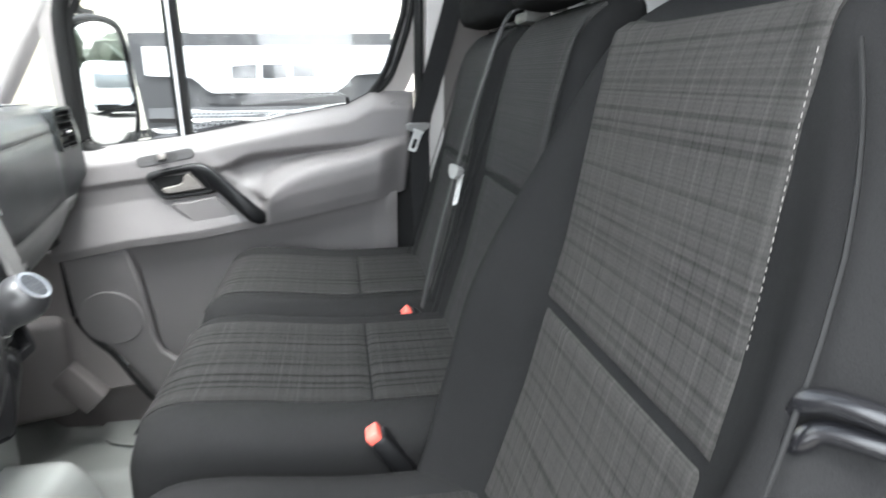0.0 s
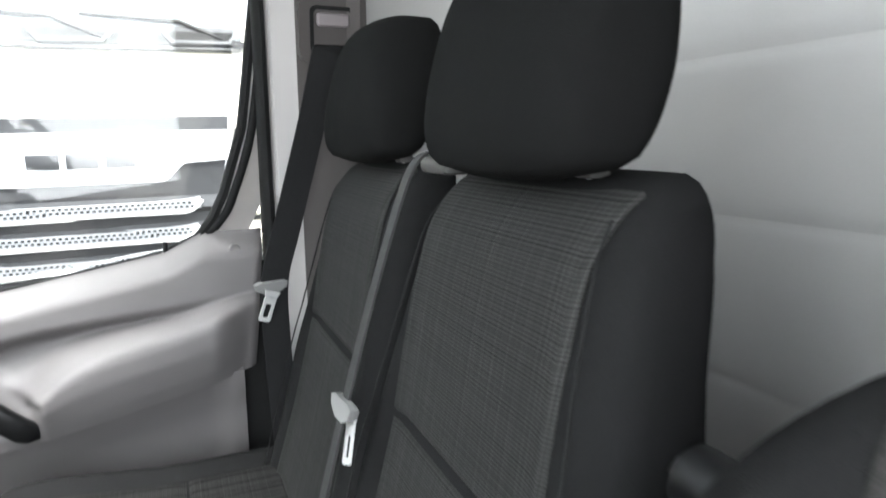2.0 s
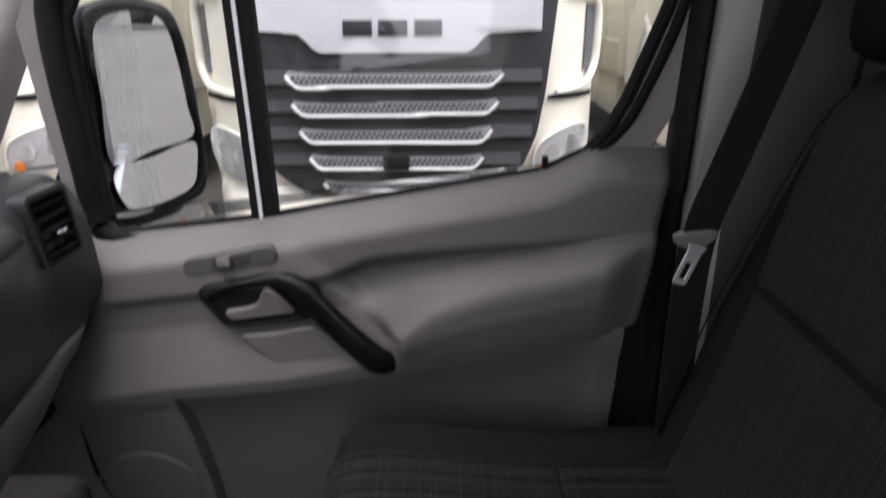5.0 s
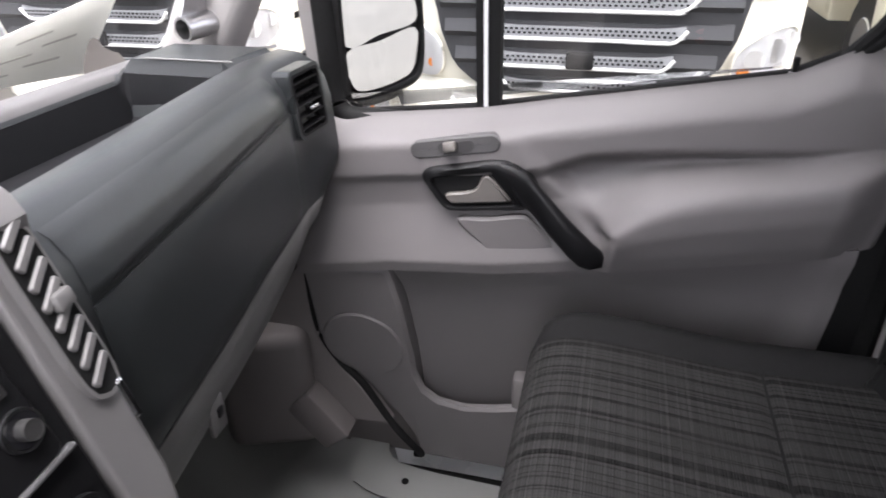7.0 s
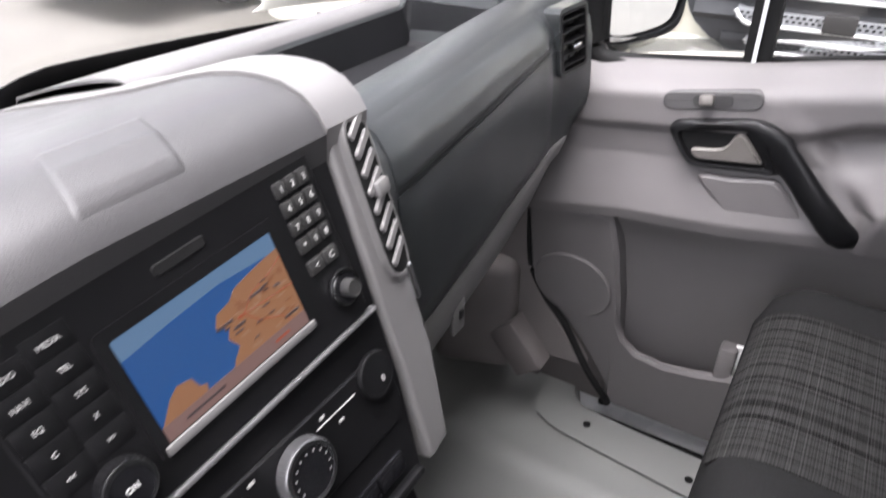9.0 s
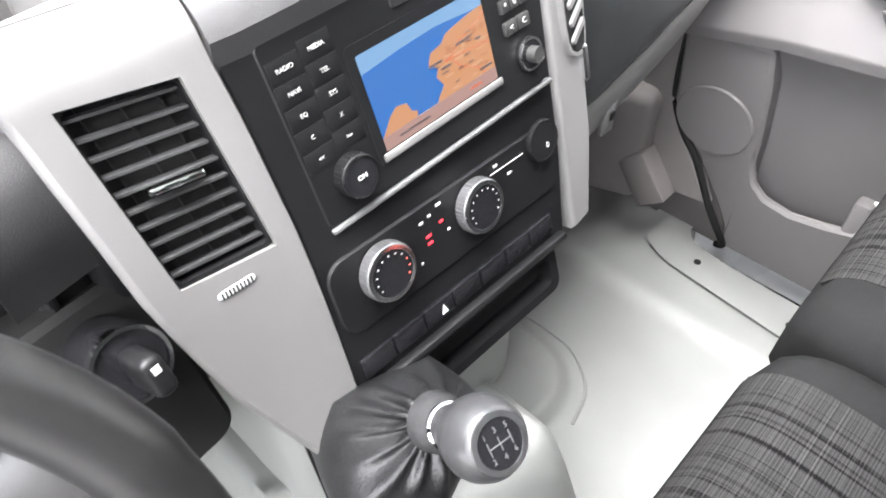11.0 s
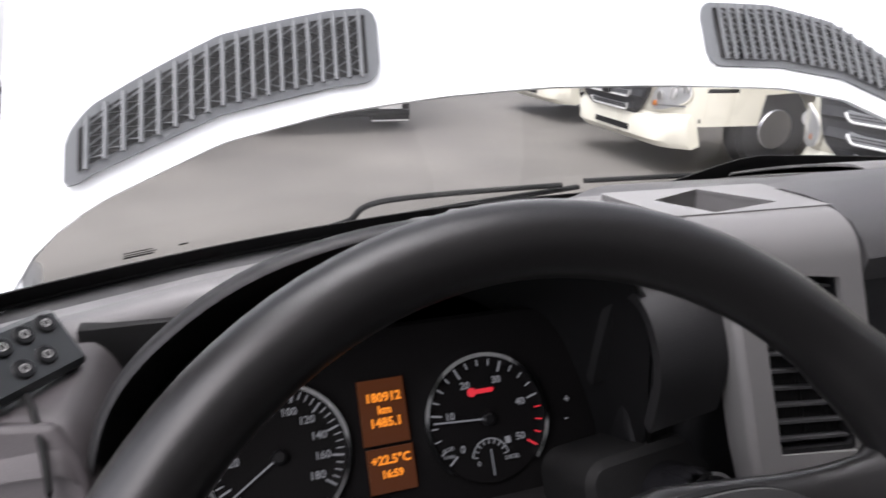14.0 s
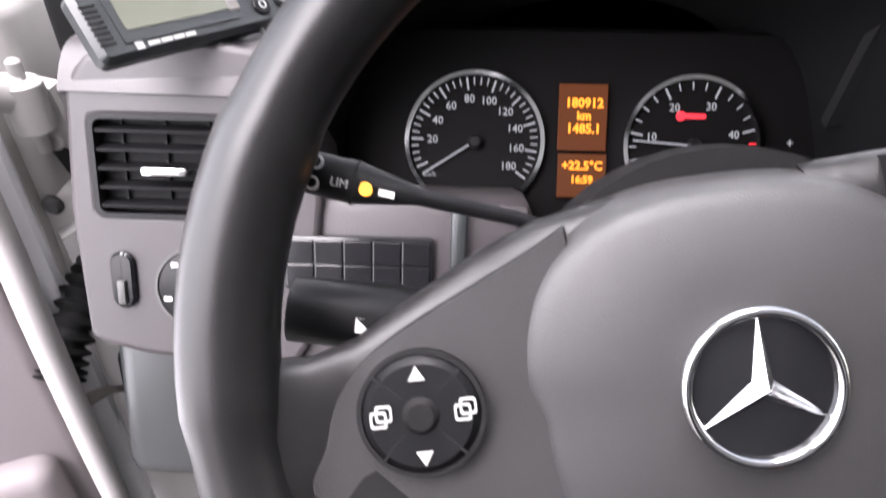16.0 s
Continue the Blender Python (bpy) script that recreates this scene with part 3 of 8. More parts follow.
def door_x(y, z):
    s, lo = line_at(SILLZ, y), line_at(LOWZ, y)
    t = (z - lo) / (s - lo)
    rim, crest = gentle(RIMZ, y, 0.03), gentle(CRESTZ, y, 0.03)
    bot = min(lo + 0.03, crest - 0.03)
    d = max(-0.66 * (y + 0.339) + 0.75 * (z - 0.83), -0.428 - y)  # behind the diagonal of the grip
    A = smooth01((d + 0.008) / 0.032)
    out = 0.25 + 0.75 * smooth01((y + 0.86) / 0.10)
    k = smooth01((rim - crest) / 0.035)
    ledge = gentle([(lo - 0.02, 0.024), (lo, 0.030), (bot, 0.046), (lerp(bot, crest, 0.45), 0.062), (lerp(bot, crest, 0.8), 0.064), (crest - 0.004, 0.058), (crest + 0.006, 0.044), (lerp(crest, rim, 0.55), 0.044 - 0.056 * k), (lerp(crest, rim, 0.75), 0.030 - 0.054 * k), (rim - 0.008, 0.020 - 0.042 * k), (rim, 0.010 - 0.014 * k), (rim + 0.008, 0.007), (rim + 0.06, 0.006), (max(s, rim + 0.07), 0.0)], z, 0.008) * out
    front = line_at([(0, 0.020), (0.08, 0.026), (0.3, 0.010), (0.45, 0.0), (0.6, 0.002), (0.66, 0.013), (0.85, 0.010), (1, 0.0)], t)
    roll = 0.045 * smooth01((t - 0.80) / 0.2) ** 1.5
    dip = -0.004 * math.exp(-((y + 0.33) / 0.05) ** 2) * smooth01(t * 2)
    return 0.862 - lerp(front, ledge, A) + roll - dip


def rear_edge(z):
    return lerp(-0.808, -0.865, min(1.0, max(0.0, (z - 0.60) / 0.45)))


def upper(u, v):
    y = lerp(0.14, -0.865, u)
    z = lerp(line_at(LOWZ, y), line_at(SILLZ, y), v)
    x = door_x(y, z)
    e = smooth01((u - 0.985) / 0.015)
    return (x + 0.012 * e * e, y + (rear_edge(z) + 0.865) * u ** 6, z)


part("upper_panel", sheet(bmesh.new(), upper, 150, 70, 0.02), DOORGREY, door, smooth=60)


def lower(u, v):
    y, z = lerp(-0.045, -0.802, u), lerp(0.02, 1.0, v)
    z = lerp(0.02, line_at(LOWZ, y) + 0.012, v)
    inn = 0.022 * smooth01((line_at(LOWZ, y) - z) / 0.08)
    rear = -0.025 * smooth01((-0.74 - y) / 0.03)
    return (0.865 + inn + 0.22 * max(0.0, 0.66 - z) + rear, y, z)


part("lower_panel", sheet(bmesh.new(), lower, 40, 30, 0.02), DOORGREY, door, smooth=60)
dp = Plane((0.855, -0.014, 0.044), (0, -1, 0), (0, 0, 1))
lp = Plane((0.915, -0.014, 0.40), (0, -1, 0), (-0.2, 0, 1))  # across: towards the rear; out: into the cab


def dslab(poly, c0, c1, bev=0.004, base=None):
    return (base or dp).slab(bmesh.new(), poly, c0, c1, bev)


front_poly = [(-0.14, 0.03), (-0.105, -0.045), (-0.052, -0.105), (0.010, -0.21), (0.042, -0.28), (0.048, -0.35), (0.058, -0.35), (0.066, -0.15), (0.064, 0.0), (0.052, 0.14), (0.037, 0.222), (0.025, 0.232), (-0.06, 0.225), (-0.14, 0.21)]
part("speaker_panel", dslab(front_poly, -0.03, 0.016, 0.008, lp), DOORGREY, door)
ringpts = lambda r, a, b: [(a + r * math.cos(2 * math.pi * i / 48), b + r * math.sin(2 * math.pi * i / 48)) for i in range(48)]
bm = bmesh.new()
lp.slab(bm, ringpts(0.088, -0.042, 0.02), 0.012, 0.021, 0.003)
part("speaker_cover", bm, DOORGREY, door, "round grey speaker cover")
lip = [(0.05, -0.34), (0.60, -0.34), (0.60, -0.085), (0.45, -0.085), (0.36, -0.095), (0.30, -0.105), (0.24, -0.125), (0.17, -0.14), (0.11, -0.13), (0.08, -0.10), (0.065, -0.05), (0.058, -0.01)]
part("door_pocket", dslab(lip, 0.006, 0.022, 0.007, lp), DOORGREY, door)
part("pocket_side", box((0.945, -0.30, 0.31), (0.05, 0.035, 0.10), bev=0.01), DOORGREY, door)
# window switch
part("switch_plate", dslab([(a * 0.986 - b * 0.165 + 0.166, b * 0.986 + a * 0.165 + 0.834) for a, b in rrect(0.152, 0.030, 0.015)], -0.014, 0.0065, 0.002), DOORDARK, door)
swo = [(a * 0.986 - b * 0.165 + 0.168, b * 0.986 + a * 0.165 + 0.834) for a, b in rrect(0.062, 0.021, 0.010)]
part("switch_cup", dslab(swo, 0.004, 0.0072, 0.001), SLATE, door, "dark cup round the window switch")
part("window_switch", box((0.843, -0.174, 0.880), (0.018, 0.022, 0.017), Euler((radians(-10), radians(14), 0)).to_matrix(), bev=0.004), HANDLE, door, "grey window switch")
# handle recess, lever and pull grip
def rounded(poly, n=5):
    """A closed outline run smoothly through its points."""
    p = [Vector((a, b, 0)) for a, b in poly]
    q = spline([p[-1]] + p + [p[0], p[1]], n)[n:-n]
    return [(v.x, v.y) for v in q[:-1]] if (q[0] - q[-1]).length < 1e-6 else [(v.x, v.y) for v in q]


rec_o = rounded([(0.111, 0.775), (0.114, 0.789), (0.131, 0.798), (0.186, 0.809), (0.232, 0.817), (0.262, 0.814), (0.290, 0.797), (0.305, 0.775), (0.300, 0.745), (0.278, 0.733), (0.223, 0.727), (0.163, 0.721), (0.144, 0.729), (0.124, 0.755)])
rec_i = rounded([(0.129, 0.772), (0.134, 0.779), (0.160, 0.784), (0.220, 0.795), (0.229, 0.794), (0.243, 0.779), (0.265, 0.752), (0.264, 0.744), (0.250, 0.741), (0.180, 0.732), (0.163, 0.731), (0.152, 0.736), (0.140, 0.752)])
oo, ii = resample(rec_o, 96, 0.20, 0.765), resample(rec_i, 96, 0.20, 0.765)
mid = [(lerp(a, c, 0.35), lerp(b, d, 0.35)) for (a, b), (c, d) in zip(oo, ii)]
edge = [(lerp(a, c, 0.80), lerp(b, d, 0.80)) for (a, b), (c, d) in zip(oo, ii)]
part("handle_bezel", loft(bmesh.new(), [[dp.p(a, b, c) for a, b in o] for o, c in ((oo, -0.004), (oo, 0.008), (mid, 0.0155), (edge, 0.0150), (ii, 0.010), (ii, -0.004))], cap=False), BLACK, door, "black handle surround", smooth=50)
part("handle_recess", dslab(ii, -0.004, 0.0035, 0.0), SEAL, door)
lever = rounded([(0.151, 0.747), (0.156, 0.753), (0.185, 0.758), (0.203, 0.766), (0.211, 0.783), (0.218, 0.790), (0.228, 0.788), (0.244, 0.771), (0.259, 0.752), (0.257, 0.747), (0.22, 0.742), (0.170, 0.736), (0.158, 0.738)])
part("door_handle", dslab(lever[::-1], 0.003, 0.013, 0.003), HANDLE, door, "beige-grey inner release lever")
grip = [((0.244, 0.815), (0.268, 0.772), 0.843), ((0.262, 0.814), (0.283, 0.744), 0.840), ((0.287, 0.805), (0.297, 0.738), 0.834), ((0.312, 0.783), (0.312, 0.725), 0.828), ((0.337, 0.758), (0.328, 0.707), 0.824), ((0.358, 0.737), (0.345, 0.690), 0.822), ((0.380, 0.716), (0.362, 0.671), 0.822), ((0.402, 0.694), (0.381, 0.653), 0.825), ((0.421, 0.677), (0.398, 0.644), 0.832), ((0.434, 0.664), (0.420, 0.645), 0.846)]
rings = []
for (ua, ub), (la, lb_), gx in grip:
    ring_ = []
    for k in range(20):
        t = 2 * math.pi * k / 20
        c, s = math.copysign(abs(math.cos(t)) ** 0.6, math.cos(t)), math.copysign(abs(math.sin(t)) ** 0.8, math.sin(t))
        ring_.append((gx + 0.011 * s, -0.014 - ((ua + la) / 2 + (ua - la) / 2 * c), 0.044 + (ub + lb_) / 2 + (ub - lb_) / 2 * c))
    rings.append(ring_)
bm = loft(bmesh.new(), rings)
part("pull_grip", bm, BLACK, door, "black diagonal pull grip", smooth=60)
scoop = rounded([(0.170, 0.706), (0.224, 0.714), (0.276, 0.724), (0.297, 0.717), (0.340, 0.675), (0.378, 0.634), (0.344, 0.624), (0.291, 0.626), (0.244, 0.637), (0.215, 0.660)])
part("grip_scoop", dslab(scoop[::-1], 0.002, 0.012, 0.005), DOORGREY, door)
# lock pin
bm = cyl(bmesh.new(), (0.922, -0.675, 0.995), (0.922, -0.675, 1.028), 0.005, n=12, bev=0.002)
part("lock_pin", bm, BLACK, door)
bm = cyl(bmesh.new(), (0.922, -0.675, 0.988), (0.922, -0.675, 1.006), 0.011, 0.008, n=14)
part("pin_collar", bm, DOORGREY, door)
part("trim_clip", dslab(ringpts(0.010, 0.79, 0.965), -0.03, -0.012, 0.001), DOORGREY, door)
# window opening with seal, pane, divider
WIN = [(0.01, 0.905), (0.034, 0.93), (0.036, 1.0), (0.030, 1.238), (-0.025, 1.32), (-0.161, 1.484), (-0.32, 1.68), (-0.40, 1.75), (-0.80, 1.79), (-0.875, 1.76), (-0.89, 1.66), (-0.875, 1.487), (-0.838, 1.25), (-0.794, 1.117), (-0.77, 1.07), (-0.730, 1.02)]


def on_glass(y, z, dx=0.0):
    return Vector((0.937 + lean(z) + dx, y, z))


bm = tube(bmesh.new(), [on_glass(y, z, -0.012) for y, z in WIN], 0.011, 8)
part("window_seal", bm, SEAL, door)
fw = [(-0.24, 0.915), (-0.16, 0.903), (-0.06, 0.893), (0.010, 0.893), (0.040, 0.905), (0.052, 0.94), (0.053, 1.0), (0.047, 1.245), (-0.010, 1.34), (-0.148, 1.50), (-0.307, 1.695)]
part("front_seal", tube(bmesh.new(), [on_glass(p.x, p.y, -0.016) for p in spline([(y, z, 0) for y, z in fw], 5)], [0.005 + 0.016 * smooth01(i / 14) for i in range(5 * (len(fw) - 1) + 1)], 10), SEAL, door, "thick black rubber seal round the front of the window", smooth=60)
bw = [(-0.740, 1.022), (-0.785, 1.068), (-0.812, 1.117), (-0.856, 1.25), (-0.893, 1.487), (-0.905, 1.66)]
part("rear_seal", tube(bmesh.new(), [on_glass(p.x, p.y, -0.014) for p in spline([(y, z, 0) for y, z in bw], 5)], 0.010, 10), SEAL, door, "black rubber seal at the back of the window", smooth=60)
cen = Vector((-0.4, 1.3))
WOUT = [cen + (Vector(p) - cen) * 1.0 + (Vector(p) - cen).normalized() * 0.075 for p in WIN]
bm = bmesh.new()
a = [bm.verts.new(on_glass(y, z, -0.02)) for y, z in WIN]
b = [bm.verts.new(on_glass(y, max(z, 0.8), -0.012)) for y, z in WOUT]
for i in range(len(WIN) - 1):
    bm.faces.new((a[i], a[i + 1], b[i + 1], b[i]))
bmesh.ops.solidify(bm, geom=bm.faces[:], thickness=-0.03)
part("window_frame", bm, PILLAR, door, "pale painted metal window frame")
gl = [on_glass(y, z, 0.0) for y, z in WIN]
bm = bmesh.new()
bm.faces.new([bm.verts.new(p) for p in gl])
bmesh.ops.solidify(bm, geom=bm.faces[:], thickness=0.004)
pane = part("window_pane", bm, GLASS, door, "clear side window", smooth=0)
pane.visible_shadow = False
bm = bmesh.new()
for z0, z1 in ((0.90, 1.72),):
    loft(bm, [[on_glass(-0.222 + dy, z, dx) for dx, dy in ((-0.018, -0.020), (-0.018, 0.020), (0.01, 0.020), (0.01, -0.020))] for z in (z0, z1)])
part("divider_bar", bm, SEAL, door, "black bar between the window panes")
bm = loft(bmesh.new(), [[on_glass(-0.219 + dy, z, dx) for dx, dy in ((-0.024, -0.003), (-0.024, 0.003), (-0.017, 0.003), (-0.017, -0.003))] for z in (0.905, 1.72)])
part("divider_strip", bm, PAINT, door, "pale strip on the divider")
part("outer_skin", box((1.03, -0.37, 0.36), (0.03, 1.02, 1.0), bev=0.01), PAINT, door, "white painted outer door skin")
sl = tube(bmesh.new(), [on_glass(y, line_at(SILLZ, y) - 0.004, -0.004) for y in (0.02, 0.0, -0.2, -0.4, -0.6, -0.67, -0.735)], 0.006, 8)
part("waist_seal", sl, SEAL, door)

# booklet standing in the door pocket
bk = thing("paper_packet", (0.95, -0.36, 0.2), "white folded paper packet standing in the door pocket", "packet")
part("packet", box((0.952, -0.325, 0.285), (0.018, 0.05, 0.15), Euler((radians(-8), 0, 0)).to_matrix(), bev=0.003), WHITE, bk)

# ---- outside mirror ----
mir = thing("wing_mirror", (1.1, 0.08, 0.9), "black wing mirror with two glasses outside the passenger window", "mirror")
mp = Plane((1.14, 0.05, 1.07), (0.80, -0.60, 0), (0, 0, 1))
mo = rounded([(-0.100, -0.13), (-0.098, 0.0), (-0.094, 0.13), (-0.078, 0.175), (-0.03, 0.192), (0.03, 0.192), (0.078, 0.170), (0.100, 0.10), (0.110, -0.03), (0.110, -0.13), (0.092, -0.175), (0.03, -0.192), (-0.05, -0.196), (-0.088, -0.178)], 6)
bm = bmesh.new()
loft(bm, [[mp.p(a * s, b * s, c) for a, b in mo] for s, c in ((0.45, -0.13), (0.75, -0.11), (0.93, -0.075), (1.0, -0.03), (1.02, 0.0), (1.01, 0.014), (0.97, 0.019), (0.93, 0.017), (0.915, 0.006))])
part("housing", bm, BLACK, mir, smooth=60)
gp = Plane(mp.p(0.0, 0.0, 0.0165), (0.831, -0.556, 0), (0, 0, 1))
g1 = rounded([(-0.082, -0.085), (-0.081, 0.03), (-0.078, 0.125), (-0.062, 0.160), (-0.02, 0.174), (0.025, 0.173), (0.062, 0.154), (0.080, 0.09), (0.089, 0.0), (0.0915, -0.058), (0.0, -0.073)], 4)
part("mirror_glass", gp.slab(bmesh.new(), g1[::-1], -0.004, 0.0), MIRROR, mir, "large flat mirror glass", smooth=0)
g2 = rounded([(-0.080, -0.097), (0.0, -0.085), (0.091, -0.070), (0.091, -0.125), (0.076, -0.158), (0.03, -0.172), (-0.04, -0.177), (-0.072, -0.162)], 4)
part("wide_glass", gp.slab(bmesh.new(), g2[::-1], -0.004, 0.0), MIRROR, mir, "small lower wide-angle glass", smooth=0)
part("mirror_arm", box((1.03, 0.11, 0.97), (0.16, 0.05, 0.06), bev=0.02), BLACK, mir)

# ---- seats ----
def back_front(z):
    """How far forward the front of a backrest stands at height z."""
    return line_at([(0.5, -0.80), (0.62, -0.845), (0.75, -0.885), (0.91, -0.925), (1.05, -0.95), (1.13, -0.97), (1.20, -1.0)], z)


def back_shape(z, z0, z1):
    """Rounding at both ends of a backrest: how full it is at height z."""
    s = (z - z0) / (z1 - z0)
    top = math.sqrt(max(0.0, 1 - (max(0.0, s - 0.84) / 0.16) ** 2.4))
    bot = math.sqrt(max(0.0, 1 - (max(0.0, 0.05 - s) / 0.05) ** 2))
    return s, max(top * bot, 0.03)


def back_surface(q, z, z0, z1, dy, bol):
    """Front surface of a backrest at side ratio q (0 middle, 1 edge)."""
    s, e = back_shape(z, z0, z1)
    b = bol * math.exp(-((q - 0.86) / 0.17) ** 2) * (1 - 0.8 * smooth01((s - 0.4) / 0.5)) * e
    return back_front(z) + dy - 0.065 + 0.0675 * (0.30 + 0.70 * e) * (1 - 0.12 * q ** 4) + b


def backrest(cx, w, z0, z1, dy=0.0, bol=0.028, sides=None):
    """Padded backrest with raised side bolsters and round shoulders."""
    rings = []
    n = 40
    for i in range(n + 1):
        z = lerp(z0, z1, 1 - (1 - i / n) ** 1.25)
        s, e = back_shape(z, z0, z1)
        hw = w / 2 * (1.0 - 0.22 * smooth01((s - 0.45) / 0.55) - 0.05 * smooth01((0.25 - s) / 0.25)) * (0.72 + 0.28 * e)
        if sides:
            hw = line_at(sides, z)
        th = 0.135 * (0.30 + 0.70 * e)
        yc = back_front(z) + dy - 0.065
        pts = []
        m = 56
        for k in range(m):
            a = 2 * math.pi * k / m
            ca, sa = math.cos(a), math.sin(a)
            x = hw * math.copysign(abs(ca) ** 0.45, ca)
            q = abs(x) / hw
            if sa > 0:
                f = back_surface(q, z, z0, z1, dy, bol)
                y = yc - 0.01 + (f - yc + 0.01) * abs(sa) ** 0.30
            else:
                y = yc - th / 2 * 0.62 * abs(sa) ** 0.55
            pts.append((cx + x, y, z))
        rings.append(pts)
    return loft(bmesh.new(), rings)


def back_panel(cx, w, hw, za, zb, z0, z1, dy=0.0, bol=0.028, flare=0.0, vee=0.0, sides=None):
    """A sewn centre panel lying on the front of a backrest, its lower or upper edge a shallow V."""
    def f(u, v):
        x = lerp(-hw, hw, u) * (1 + flare * (v - 0.5))
        z = lerp(za, zb, v) + vee * abs(2 * u - 1) ** 1.5 * ((1 - v) if vee > 0 else -v)
        edge = min(1.0, min(u, 1 - u) / 0.025, min(v, 1 - v) / 0.03)
        s, e = back_shape(z, z0, z1)
        half = line_at(sides, z) if sides else w / 2 * (1.0 - 0.22 * smooth01((s - 0.45) / 0.55))
        return (cx + x, back_surface(min(1.0, abs(x) / half), z, z0, z1, dy, bol) - 0.003 + 0.006 * math.sqrt(max(edge, 0)), z)
    return sheet(bmesh.new(), f, 40, 36, -0.008)


def cushion(x0, x1, y0, y1, zt, th, rollf=0.05, nose=0.02):
    """Seat cushion with rounded sides and a raised rolled front edge (y1)."""
    rings = []
    n = 28
    for i in range(n + 1):
        s = i / n
        y = lerp(y0, y1, s)
        fr = max(0.0, (s - (1 - 0.16)) / 0.16)
        e = math.sqrt(max(0.0, 1 - fr ** 2.4))
        top = zt - 0.035 + nose * smooth01((s - 0.35) / 0.5) + 0.015 - 0.06 * (1 - e)
        f_ = max(0.0, (y - y1 + 0.13) / 0.13)
        hw = (x1 - x0) / 2 * (0.97 + 0.03 * e) - 0.050 * (1 - math.sqrt(max(0.0, 1 - f_ ** 2.2)))
        low = zt - th
        pts = []
        m = 44
        for k in range(m):
            a = 2 * math.pi * k / m
            ca, sa = math.cos(a), math.sin(a)
            x = hw * math.copysign(abs(ca) ** 0.33, ca)
            z = (top + low) / 2 + (top - low) / 2 * math.copysign(abs(sa) ** 0.42, sa)
            if sa > 0:
                q = abs(x) / hw
                z += 0.012 * math.exp(-((q - 0.78) / 0.16) ** 2) * e - 0.010 * (1 - q * q)
            pts.append(((x0 + x1) / 2 + x, y, z))
        rings.append(pts)
    return loft(bmesh.new(), rings)


def seat_top(cx, hw, ya, yb, y0, y1, zt, nose=0.02, full=0.24, puff=0.004):
    def f(u, v):
        y = lerp(ya, yb, v)
        x = lerp(-hw, hw, u)
        s = (y - y0) / (y1 - y0)
        fr = max(0.0, (s - 0.84) / 0.16)
        e = math.sqrt(max(0.0, 1 - min(fr, 1) ** 2.4))
        q = abs(x) / full
        z = zt - 0.035 + nose * smooth01((s - 0.35) / 0.5) + 0.015 - 0.06 * (1 - e) + 0.012 * math.exp(-((q - 0.78) / 0.16) ** 2) * e - 0.010 * (1 - q * q)
        edge = min(1.0, min(u, 1 - u) / 0.04, min(v, 1 - v) / 0.05)
        return (cx + x, y, z + 0.0015 + 0.004 * math.sqrt(max(edge, 0)) + puff * (1 - (2 * u - 1) ** 2))
    return sheet(bmesh.new(), f, 30, 26, 0.010)


def headrest(cx, cz, w=0.30, h=0.205, d=0.115, y=-1.03):
    rings = []
    n = 22
    for i in range(n + 1):
        s = i / n
        z = cz - h / 2 + h * s
        e = math.sqrt(max(0.0, 1 - abs(2 * s - 1) ** 3.2))
        hw = w / 2 * (0.82 + 0.18 * e) * (1.0 - 0.16 * smooth01((s - 0.35) / 0.65)) * (0.55 + 0.45 * min(1, e * 1.6))
        hd = d / 2 * (0.3 + 0.7 * e)
        pts = []
        for k in range(36):
            a = 2 * math.pi * k / 36
            ca, sa = math.cos(a), math.sin(a)
            pts.append((cx + hw * math.copysign(abs(ca) ** 0.42, ca), y - 0.08 * (s - 0.5) * 0.6 + hd * math.copysign(abs(sa) ** 0.45, sa) - 0.012 * (abs(ca)) * (sa > 0), z))
        rings.append(pts)
    return loft(bmesh.new(), rings)


